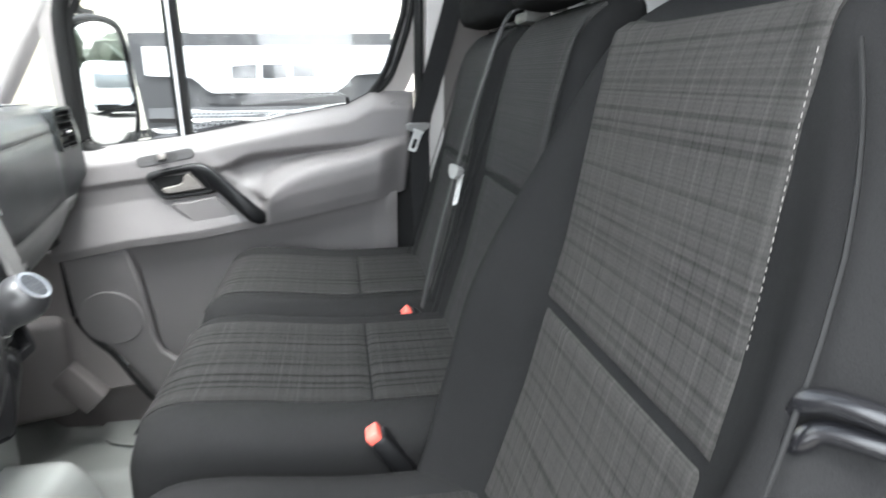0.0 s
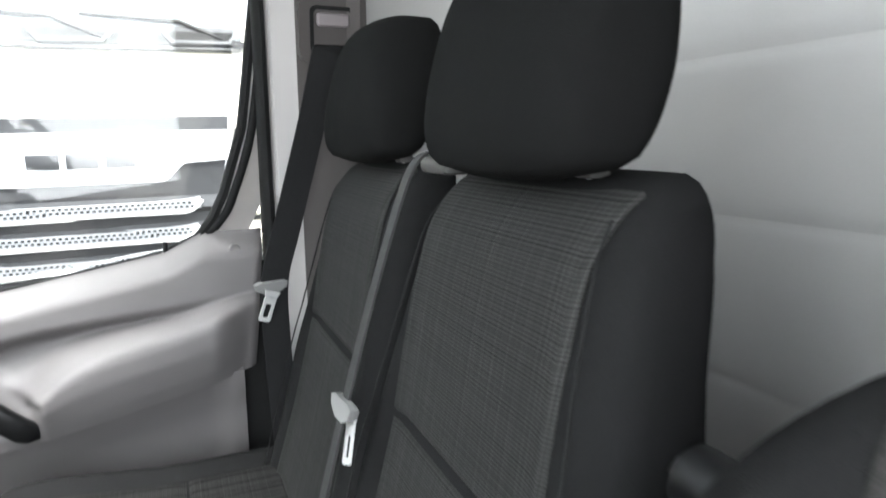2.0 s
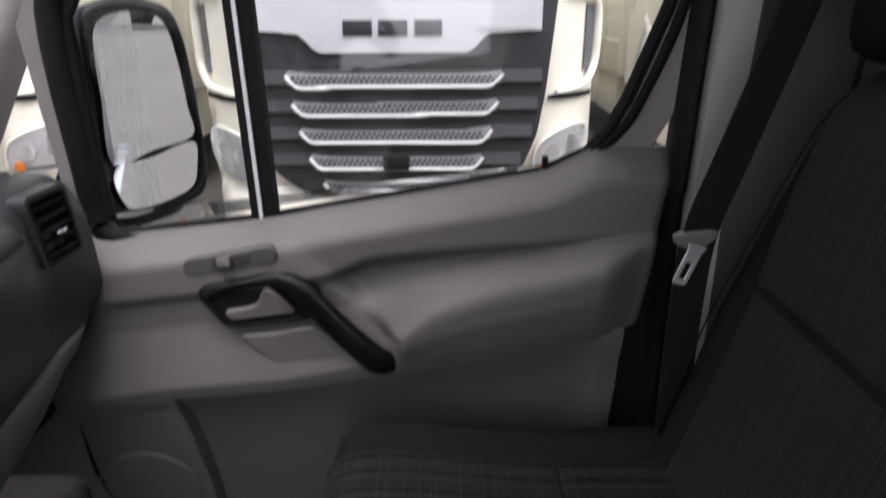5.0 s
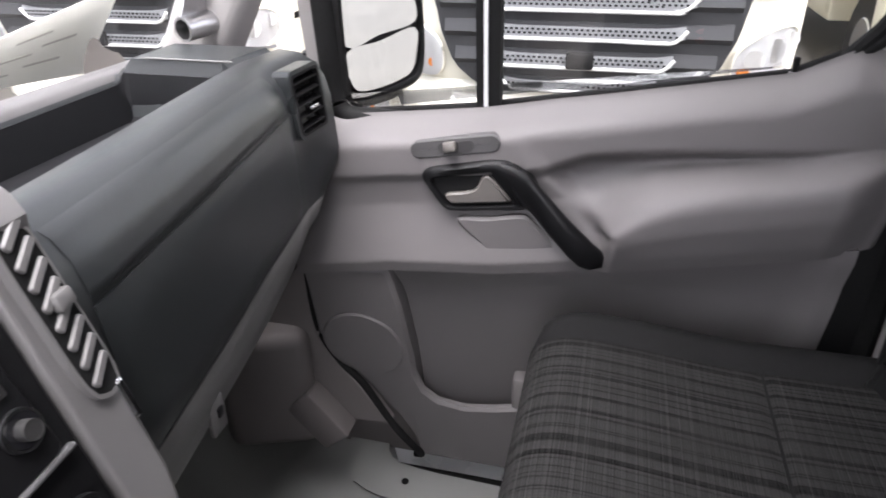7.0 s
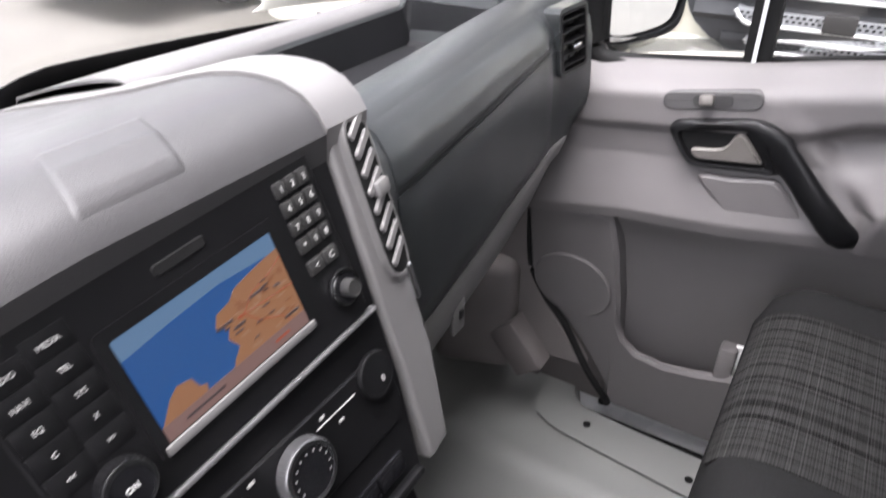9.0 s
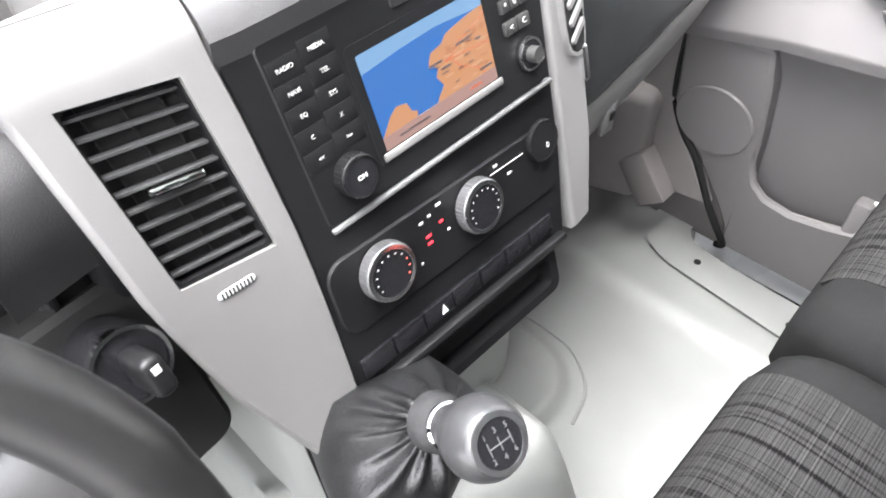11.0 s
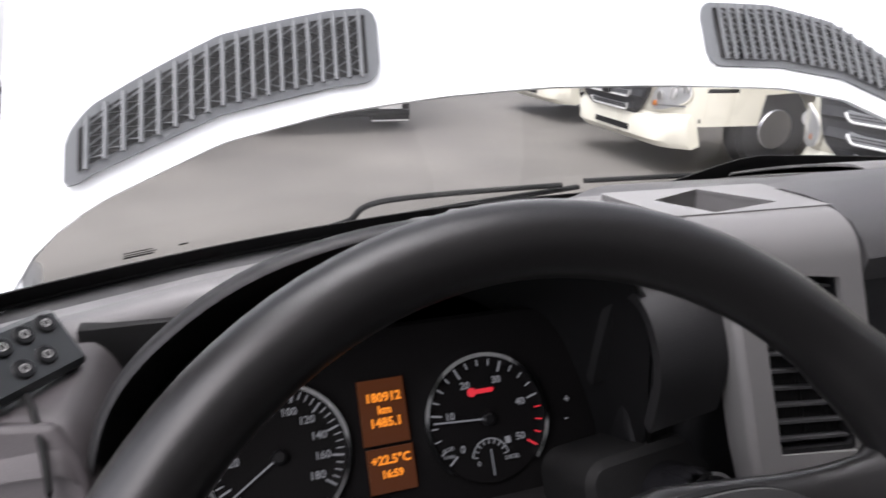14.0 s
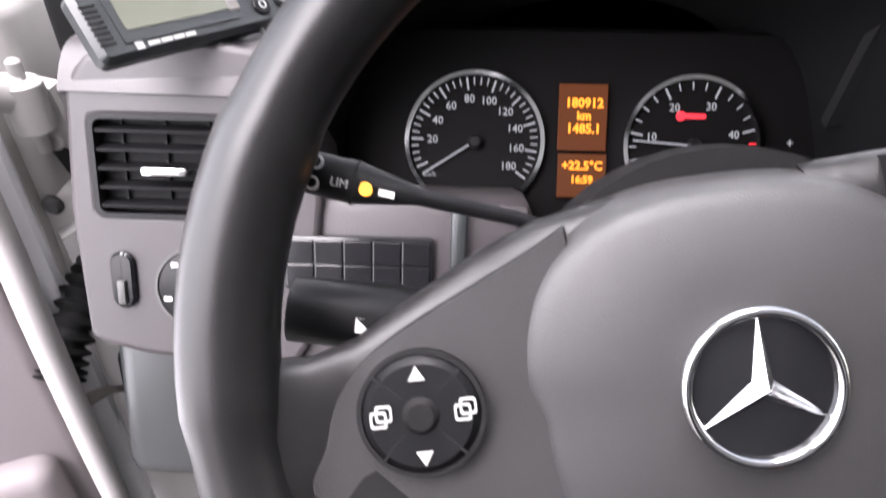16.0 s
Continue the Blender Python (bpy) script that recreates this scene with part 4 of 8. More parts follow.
def seat_back_set(seat, cx, w, z1, dy, hr_z, hw, zs, bol=0.028, cloth=None, hx=None, hrw=0.30, hy=0.0, piping=True, sides=None):
    z0 = 0.54
    part("backrest", backrest(cx, w, z0, z1, dy, bol, sides), FABRIC, seat, smooth=60)
    part("lower_back_panel", back_panel(cx, w, hw * 1.03, 0.60, zs - 0.002, z0, z1, dy, bol, -0.04, sides=sides), cloth or PLAID_BACK, seat, "woven lower back panel", smooth=60)
    part("upper_back_panel", back_panel(cx, w, hw, zs + 0.002, z1 - (0.032 if sides else 0.010), z0, z1, dy, bol, -0.10 if sides else -0.06, sides=sides), cloth or PLAID_BACK, seat, "woven upper back panel", smooth=60)
    hx = cx if hx is None else hx
    part("headrest", headrest(hx, hr_z - 0.006, w=hrw, h=0.215, d=0.13, y=-1.012 + dy + hy), HEADREST, seat, "black cloth headrest", smooth=60)
    for sx in (-0.075, 0.075):
        y = back_front(z1) + dy - 0.03
        part("headrest_post", cyl(bmesh.new(), (hx + sx, y, z1 - 0.03), (hx + sx, y - 0.015, hr_z), 0.006, n=12), STEEL, seat, "steel post")
        part("post_guide", box((hx + sx, y, z1 + 0.001), (0.030, 0.022, 0.011), bev=0.004), KEYCAP, seat, "grey post guide")
    for sx in (-1, 1) if piping else ():
        pts = []
        for i in range(25):
            z = lerp(0.58, z1 - 0.03, i / 24)
            s_, e = back_shape(z, z0, z1)
            wz = w / 2 * (1.0 - 0.22 * smooth01((s_ - 0.45) / 0.55) - 0.05 * smooth01((0.25 - s_) / 0.25)) * (0.72 + 0.28 * e)
            pts.append((cx + sx * wz * 0.86, back_surface(0.86, z, z0, z1, dy, bol) + 0.0002, z))
        part("bolster_piping", tube(bmesh.new(), pts, 0.0014, 6), SEAL, seat, "black seam along the side bolster", smooth=60)


bench = thing("passenger_bench", (0.27, -0.7, 0.0), "double passenger bench in black cloth with plaid centre panels", "bench")
BX0, BXM, BX1 = -0.215, 0.275, 0.825
part("seat_box", box((0.275, -0.66, 0.24), (0.94, 0.46, 0.44), bev=0.015), BLACK, bench, "black seat box")
for x0, x1 in ((BX0, BXM - 0.002), (BXM + 0.002, BX1)):
    cx, full = (x0 + x1) / 2, (x1 - x0) / 2
    part("seat_cushion", cushion(x0, x1, -0.86, -0.333, 0.635, 0.18), FABRIC, bench, smooth=60)
    part("front_seat_panel", seat_top(cx, 0.160, -0.676, -0.337, -0.86, -0.333, 0.635, full=full), PLAID_SEAT, bench, "plaid woven seat panel", smooth=60)
    part("rear_seat_panel", seat_top(cx, 0.160, -0.845, -0.680, -0.86, -0.333, 0.635, full=full), PLAID_SEAT, bench, "plaid woven rear seat panel", smooth=60)
seat_back_set(bench, 0.030, 0.485, 1.19, 0.0, 1.298, 0.160, 0.905, cloth=STREAK_BACK)
seat_back_set(bench, 0.515, 0.485, 1.19, 0.0, 1.300, 0.160, 0.905, cloth=STREAK_BACK)

SIDES = [(0.54, 0.29), (0.75, 0.315), (0.90, 0.312), (0.957, 0.295), (1.0, 0.277), (1.042, 0.255), (1.075, 0.233), (1.10, 0.212), (1.12, 0.19), (1.135, 0.167), (1.15, 0.135), (1.158, 0.11), (1.165, 0.07)]
drv = thing("driver_seat", (-0.53, -0.7, 0.0), "driver's seat in black cloth with plaid centre panels", "seat")
part("seat_base", box((-0.505, -0.66, 0.23), (0.42, 0.44, 0.44), bev=0.015), BLACK, drv, "black seat console")
part("seat_cushion", cushion(-0.76, -0.25, -0.84, -0.37, 0.61, 0.16), FABRIC, drv, smooth=60)
part("seat_panel", seat_top(-0.505, 0.165, -0.81, -0.38, -0.84, -0.37, 0.61, full=0.255), PLAID_SEAT, drv, "plaid woven seat panel", smooth=60)
seat_back_set(drv, -0.53, 0.60, 1.165, 0.035, 1.278, 0.165, 0.838, bol=0.09, hx=-0.525, hrw=0.29, hy=-0.02, piping=False, sides=SIDES)
def seat_line(x_of, za, zb, lift, n=30):
    """A run along the front of the driver's backrest between two heights."""
    out = []
    for i in range(n + 1):
        z = lerp(za, zb, i / n)
        x = x_of(z)
        out.append((-0.53 + x, back_surface(min(1.0, abs(x) / line_at(SIDES, z)), z, 0.54, 1.165, 0.035, 0.09) + lift, z))
    return out


part("bolster_seam", tube(bmesh.new(), seat_line(lambda z: -0.90 * line_at(SIDES, z), 0.60, 1.10, 0.0006), 0.0016, 6), SEAL, drv, "dark seam along the outer bolster", smooth=60)
bm = bmesh.new()
run = seat_line(lambda z: -0.1645 * lerp(1.05, 0.95, (z - 0.84) / 0.29), 0.92, 1.10, 0.0014, 60)
for k in range(0, 60, 2):
    tube(bm, run[k:k + 2], 0.0004, 5)
part("stitching", bm, HANDLE, drv, "pale stitching at the panel edge", smooth=60)
for pts in (((-0.795, -0.845, 0.934), (-0.803, -0.848, 0.943), (-0.815, -0.855, 0.946), (-0.840, -0.870, 0.945)), ((-0.793, -0.846, 0.914), (-0.800, -0.848, 0.922), (-0.808, -0.854, 0.930), (-0.83, -0.868, 0.932))):
    part("bolster_lever", tube(bmesh.new(), spline(pts, 6), [0.0035 + 0.0025 * smooth01(i / 5) for i in range(19)], 12), GLOSS, drv, "glossy black lever at the seat edge", smooth=60)
part("recliner_lever", tube(bmesh.new(), [(-0.775, -0.87, 0.62), (-0.79, -0.82, 0.65), (-0.793, -0.76, 0.66)], 0.012, 10), BLACK, drv)
part("side_trim", box((-0.765, -0.63, 0.47), (0.03, 0.44, 0.14), bev=0.012), BLACK, drv, "black plastic side cover")
part("armrest_bracket", cyl(bmesh.new(), (-0.262, -0.985, 1.01), (-0.215, -0.985, 1.01), 0.022, n=20, bev=0.005), BLACK, drv, "black round cover on the seat side")

# ---- seat belts ----
def strap(pts, w, up, thick=0.0016):
    pts = [Vector(p) for p in pts]
    bm = bmesh.new()
    rings = []
    for i, p in enumerate(pts):
        t = (pts[min(i + 1, len(pts) - 1)] - pts[max(i - 1, 0)]).normalized()
        s = (Vector(up[i] if isinstance(up, list) else up)).normalized()
        s = (s - t * s.dot(t)).normalized()
        n = t.cross(s)
        rings.append([p + s * a * w / 2 + n * b * thick for a, b in ((-1, -1), (1, -1), (1, 1), (-1, 1))])
    return loft(bm, rings)


def tongue(belt, at, down, side):
    d, s = Vector(down).normalized(), Vector(side).normalized()
    pl = Plane(at, s, -d)
    part("tongue_cover", pl.slab(bmesh.new(), [(-0.034, 0.006), (-0.03, -0.006), (-0.012, -0.016), (0.012, -0.016), (0.03, -0.006), (0.034, 0.006), (0.022, 0.010), (-0.022, 0.010)], -0.006, 0.007, 0.003), TAB, belt, "pale grey plastic tongue cover")
    tp = Plane(pl.p(-0.004, -0.012, 0.010), s + d * 0.35, -d + s * 0.35 + pl.n * 0.10)
    bm = tp.hoop(bmesh.new(), shift_poly(rrect(0.024, 0.050, 0.005, 4), 0, -0.030), shift_poly(rrect(0.0125, 0.026, 0.003, 4), 0, -0.034), -0.0012, 0.0014)
    part("tongue", bm, SATIN, belt, "bright steel belt tongue", smooth=30)
    part("tongue_neck", tp.slab(bmesh.new(), [(-0.016, 0.004), (-0.011, -0.010), (0.011, -0.010), (0.016, 0.004)], -0.0012, 0.0014), SATIN, belt, "bright steel neck of the tongue", smooth=0)


belt = thing("seat_belt", (0.74, -0.9, 0.1), "black passenger seat belt with pale tongue on the door pillar", "seat belt", "belts in the cab")
pts = spline([(0.748, -0.985, 1.385), (0.742, -0.948, 1.25), (0.738, -0.89, 1.06), (0.736, -0.862, 0.965), (0.75, -0.86, 0.85), (0.775, -0.87, 0.60), (0.80, -0.88, 0.35)])
part("webbing", strap(pts, 0.054, (0.25, -1, 0)), WEB, belt, smooth=30)
tongue(belt, (0.734, -0.854, 0.955), (0.02, 0.01, -1), (0.35, -0.94, 0))
oq = Plane((0.776, -1.0, 1.425), (0.12, -1, 0), (-0.10, 0, 1))
oq.n = -oq.n if oq.n.x > 0 else oq.n
part("outlet_cover", oq.slab(bmesh.new(), rounded([(-0.052, 0.05), (0.0, 0.058), (0.05, 0.052), (0.056, 0.0), (0.05, -0.052), (0.0, -0.058), (-0.05, -0.052), (-0.056, 0.0)], 4), -0.03, 0.016, 0.008), DKPILLAR, belt, "brown-grey belt outlet cover", smooth=50)
part("outlet_frame", oq.hoop(bmesh.new(), rrect(0.088, 0.086, 0.012), rrect(0.074, 0.072, 0.009), 0.012, 0.0185), SEAL, belt, "dark frame of the belt outlet", smooth=30)
part("height_button", oq.slab(bmesh.new(), shift_poly(rrect(0.062, 0.024, 0.006), 0.0, 0.018), 0.014, 0.024, 0.003), LEFTLIGHT, belt, "beige height adjuster button")
part("outlet_slot", oq.slab(bmesh.new(), shift_poly(rrect(0.076, 0.020, 0.006), 0.0, -0.036), 0.0, 0.022, 0.003), SEAL, belt, "dark belt slot")
belt2 = thing("seat_belt", (0.27, -1.0, 0.4), "black centre seat belt running down between the bench backrests", "seat belt", "belts in the cab")
pts = spline([(0.25, -1.03, 1.195), (0.248, -1.0, 1.205), (0.245, -0.965, 1.18), (0.238, -0.915, 1.05), (0.233, -0.873, 0.92), (0.240, -0.835, 0.78), (0.258, -0.80, 0.62)])
part("webbing", strap(pts, 0.018, (1, 0.1, 0)), WEBGREY, belt2, smooth=30)
tongue(belt2, (0.232, -0.868, 0.905), (0.03, 0.22, -1), (1, 0.1, 0))
part("belt_outlet", box((0.25, -1.02, 1.188), (0.085, 0.05, 0.022), bev=0.008), KEYCAP, belt2, "grey belt outlet on the backrest top")


def buckle(x, y, z, tilt):
    b = thing("belt_buckle", (x, y, z), "black belt buckle with a red release button beside the seat", "buckle", "belt buckles")
    r = Euler((radians(tilt), 0, 0)).to_matrix()
    part("buckle_body", box(Vector((x, y, z)) + r @ Vector((0, 0, -0.045)), (0.036, 0.026, 0.095), r, bev=0.007), BLACK, b)
    part("release_button", box(Vector((x, y, z)) + r @ Vector((0, 0.003, 0.006)), (0.033, 0.02, 0.016), r, bev=0.004), RED, b, "red push button")
    return b


buckle(0.269, -0.775, 0.605, -45)
buckle(-0.215, -0.68, 0.605, -35)

# ---- dashboard ----
dash = thing("dashboard", (0, 0.25, 0.5), "charcoal van dashboard with satin grey pods and an open tray", "dashboard")


def vent(parent, pl, a, b, w, h, n, lean_deg=20, tab=None, frame_mat=None, slat_mat=None, upright=3, deep=0.013):
    """An air vent in a plane: dark shaft, slats, fins behind them and a bright tab."""
    v = part("air_vent", pl.slab(bmesh.new(), shift_poly(rrect(w, h, 0.006), a, b), -0.017, -0.0125), SEAL, parent, "black air vent")
    o, i = shift_poly(rrect(w + 0.008, h + 0.008, 0.008), a, b), shift_poly(rrect(w, h, 0.006), a, b)
    part("vent_rim", pl.hoop(bmesh.new(), o, i, -0.03, 0.001), frame_mat or BLACK, v)
    first = None
    for k in range(n):
        bb = b - h / 2 + h * (k + 0.5) / n
        r = pl.rot() @ Euler((radians(lean_deg), 0, 0)).to_matrix()
        if first is None:
            first = part("slat", bx(bmesh.new(), pl.p(a, bb, -0.006), (w - 0.002, 0.0022, deep), r), slat_mat or BLACK, v, smooth=0)
            b0 = bb
        else:
            again(first, pl.v * (bb - b0))
    f0 = None
    for k in range(upright):
        aa = a - w / 2 + w * (k + 0.5) / upright
        if f0 is None:
            f0, a0 = part("fin", pl.box(bmesh.new(), aa, b, -0.0108, 0.0016, h - 0.002, 0.003), SEAL, v, smooth=0), aa
        else:
            again(f0, pl.u * (aa - a0))
    if tab:
        part("vent_tab", pl.box(bmesh.new(), a + tab[0], b + tab[1], 0.003, tab[2], 0.006, 0.010, 0.002), CHROME, v, "bright vent tab")
    return v


# passenger side body with an open tray behind the rolled front edge
def front_y(x):
    return lerp(-0.024, 0.040, (x - 0.2) / 0.6) + 0.004 - 0.004 * smooth01((0.6 - x) / 0.2) - 0.22 * max(0.0, x - 0.735)


def dash_foot(x):
    """Lower edge of the dashboard front, rising towards the passenger door."""
    return line_at([(0.15, 0.64), (0.55, 0.665), (0.66, 0.69), (0.775, 0.742), (0.84, 0.81), (0.90, 0.83)], x)


def lifted(x, z):
    return z if z > 0.90 else 0.90 - (0.90 - z) * (0.90 - dash_foot(x)) / 0.26


def pad_profile(x):
    """Top pad from the back of the tray to the windscreen."""
    u = (x + 1.03) / 2.06
    ze = line_at([(0.2, 0.945), (0.6, 0.945), (0.75, 0.938), (0.85, 0.930)], x)
    v = (ze - ws(u, 0)[2]) / (ws(u, 1)[2] - ws(u, 0)[2])
    yb = min(0.585, ws(u, v)[1] - 0.012)
    return [(lerp(0.345, yb, k / 8), lerp(1.010, ze, (k / 8) ** 1.25)) for k in range(9)] + [(yb + 0.006, ze - 0.012)]


def dash_profile(x):
    f = front_y(x)
    w = smooth01((0.725 - x) / 0.022)
    well = lerp(1.025, 0.935, w)
    low = [(y, lifted(x, z)) for y, z in ((f + 0.10, 0.64), (f + 0.035, 0.66), (f + 0.008, 0.685), (f + 0.0, 0.72), (f - 0.004, 0.80))]
    return low + [(f - 0.002, 0.90), (f + 0.002, 0.955), (f + 0.010, 0.985), (f + 0.025, 1.006), (f + 0.05, 1.020), (f + 0.085, 1.024), (f + 0.097, 1.018), (f + 0.102, 1.005 if w > 0.5 else 1.02),
            (f + 0.108, well), (0.30, well - 0.008 * w), (0.312, lerp(1.012, 0.99, w)), (0.325, 1.005), (0.335, 1.007)] + [(y, z - 0.004) for y, z in pad_profile(x)] + [(pad_profile(x)[-1][0], dash_foot(x))]


xs = [0.19 + (0.845 - 0.19) * i / 40 for i in range(41)]
part("passenger_side", loft(bmesh.new(), [[(x, y, z) for y, z in dash_profile(x)] for x in xs]), DASH, dash, smooth=35)
part("top_pad", loft(bmesh.new(), [[(x, y, z) for y, z in [(0.317, 0.996), (0.321, 1.004), (0.329, 1.009)] + pad_profile(x) + [(0.40, 0.975)]] for x in xs]), TOPGREY, dash, "grey top pad behind the open tray", smooth=50)


def tray(u, v):
    x = lerp(0.206, 0.716, u)
    f = front_y(x)
    wall = smooth01((x - 0.703) / 0.013)
    q = [(f + 0.1045, 1.008), (f + 0.111, 0.943), (0.297, 0.936), (0.3085, 0.992)]
    y, z = line_at([(i / 3, p[0]) for i, p in enumerate(q)], v), line_at([(i / 3, p[1]) for i, p in enumerate(q)], v)
    return (x, y, lerp(z, max(z, 1.006), wall))


part("tray_liner", sheet(bmesh.new(), tray, 50, 12, 0.002), TRAYBLACK, dash, "glossy black liner of the open tray", smooth=40)
part("tray_piping", tube(bmesh.new(), [(0.727, y, 1.0275) for y in (0.125, 0.16, 0.20, 0.24, 0.28)], 0.0016, 6), SILVER, dash, "thin pale piping at the end of the tray")


def on_front(x, z, proud):
    f = front_y(x)
    z0 = z
    z = z if z > 0.90 else 0.90 - (0.90 - z) * 0.26 / (0.90 - dash_foot(x))
    y = line_at([(0.64, f + 0.10), (0.66, f + 0.035), (0.685, f + 0.008), (0.72, f), (0.80, f - 0.004), (0.90, f - 0.002), (0.955, f + 0.002), (0.985, f + 0.01), (1.006, f + 0.025), (1.02, f + 0.05)], z)
    return Vector((x, y - proud, z0))


def front_patch(x0, x1, zb, zt, proud, n=20, m=10):
    def f(u, v):
        x = lerp(x0, x1, u)
        b, t = lerp(zb[0], zb[1], u) if zb else dash_foot(x) + 0.022 - 0.012 * u, lerp(zt[0], zt[1], u)
        e = min(1.0, min(u, 1 - u) * n / 1.0, min(v, 1 - v) * m / 1.0)
        return on_front(x, lerp(b, t, v), proud * (0.3 + 0.7 * e))
    return sheet(bmesh.new(), f, n, m, 0.006)


part("glove_lid", front_patch(0.222, 0.705, (0.765, 0.80), (0.945, 0.957), 0.006), DASH, dash, "dark green-grey glove box lid", smooth=50)
part("upper_pad", front_patch(0.222, 0.705, (0.951, 0.963), (1.012, 1.014), 0.006), DASH, dash, "dark green-grey padded edge", smooth=50)
part("lower_strip", front_patch(0.215, 0.80, None, (0.760, 0.80), 0.004), SILVER, dash, "satin grey lower strip", smooth=50)
bm = box(on_front(0.357, 0.705, 0.006), (0.03, 0.008, 0.05), bev=0.006)
la = part("glove_latch", bm, SILVER, dash)
part("latch_print", box(on_front(0.357, 0.712, 0.011), (0.010, 0.003, 0.014), bev=0.002), BLACK, la)
vp = Plane((0.764, 0.026, 0.966), (0.97, -0.17, 0.06), (-0.06, 0.10, 1))
part("vent_column", vp.hoop(bmesh.new(), resample(rrect(0.080, 0.106, 0.012), 64, 0, 0), resample(rrect(0.064, 0.088, 0.006), 64, 0, 0), -0.03, 0.0), DASH, dash, smooth=30)
vent(dash, vp, 0.0, 0.0, 0.062, 0.086, 5, tab=(0.0, -0.008, 0.022))
# lower kick area under the glove box
part("kick_cover", box((0.93, 0.27, 0.28), (0.20, 0.20, 0.30), Euler((0, 0, radians(20))).to_matrix(), bev=0.03, seg=4), WARM, dash, "warm grey plastic cover at the wheel arch")
part("kick_box", box((0.880, 0.135, 0.215), (0.06, 0.135, 0.08), Euler((radians(50), 0, 0)).to_matrix(), bev=0.008), WARM, dash, "warm grey plastic box in the footwell corner")
KX = Plane((0.905, 0, 0), (0, -1, 0), (0, 0, 1))
kp_ = [(-0.40, 0.13), (-0.12, 0.165), (-0.062, 0.183), (0.018, 0.196), (-0.045, 0.30), (-0.095, 0.36), (-0.13, 0.42), (-0.14, 0.62), (-0.40, 0.62)]
part("kick_panel", KX.slab(bmesh.new(), kp_, -0.03, 0.0, 0.01), WARM, dash, "warm grey kick panel beside the footwell")
part("kick_seal", tube(bmesh.new(), spline([(0.912, 0.145, 0.60), (0.912, 0.135, 0.44), (0.912, 0.095, 0.355), (0.912, 0.042, 0.295), (0.912, -0.022, 0.19), (0.93, -0.062, 0.115), (0.965, -0.07, 0.06), (0.985, -0.05, 0.035)]), 0.0085, 10), SEAL, dash, "black door seal along the kick panel", smooth=60)
part("under_panel", box((0.455, 0.28, 0.60), (0.59, 0.45, 0.03), Euler((radians(-24), 0, 0)).to_matrix(), bev=0.01), SEAL, dash)

# centre console
CP = Plane((0, -0.004, 1.007), (1, 0, 0), (0, 0.31, 1))


def cb(z):
    return (z - 1.007) / 0.955


part("centre_panel", CP.slab(bmesh.new(), [(-0.178, cb(0.690)), (0.135, cb(0.700)), (0.147, cb(0.80)), (0.150, cb(1.034)), (-0.187, cb(1.032)), (-0.180, cb(0.98)), (-0.1735, cb(0.88)), (-0.173, cb(0.80))], -0.05, 0.0, 0.003), BLACK, dash, "matt black centre panel")


class Skew(Plane):
    """A working frame whose axes need not be square to one another."""

    def __init__(self, o, u, v):
        self.o, self.u, self.v = Vector(o), Vector(u).normalized(), Vector(v).normalized()
        self.n = self.u.cross(self.v).normalized()


VP = Skew(CP.p(-0.2405, cb(0.9515), -0.001), (1, 0, -0.11), (-0.115, 0.31, 1))
VW, VH = 0.0775, 0.139  # vent opening in the pod


def pod_left(z):
    return line_at([(0.66, -0.226), (0.70, -0.241), (0.78, -0.272), (0.884, -0.297), (0.936, -0.3025), (0.98, -0.308), (1.01, -0.311), (1.04, -0.318)], z)


def pod_right(z):
    return line_at([(0.66, -0.178), (0.71, -0.175), (0.80, -0.1725), (0.88, -0.173), (0.98, -0.180), (1.03, -0.186)], z)


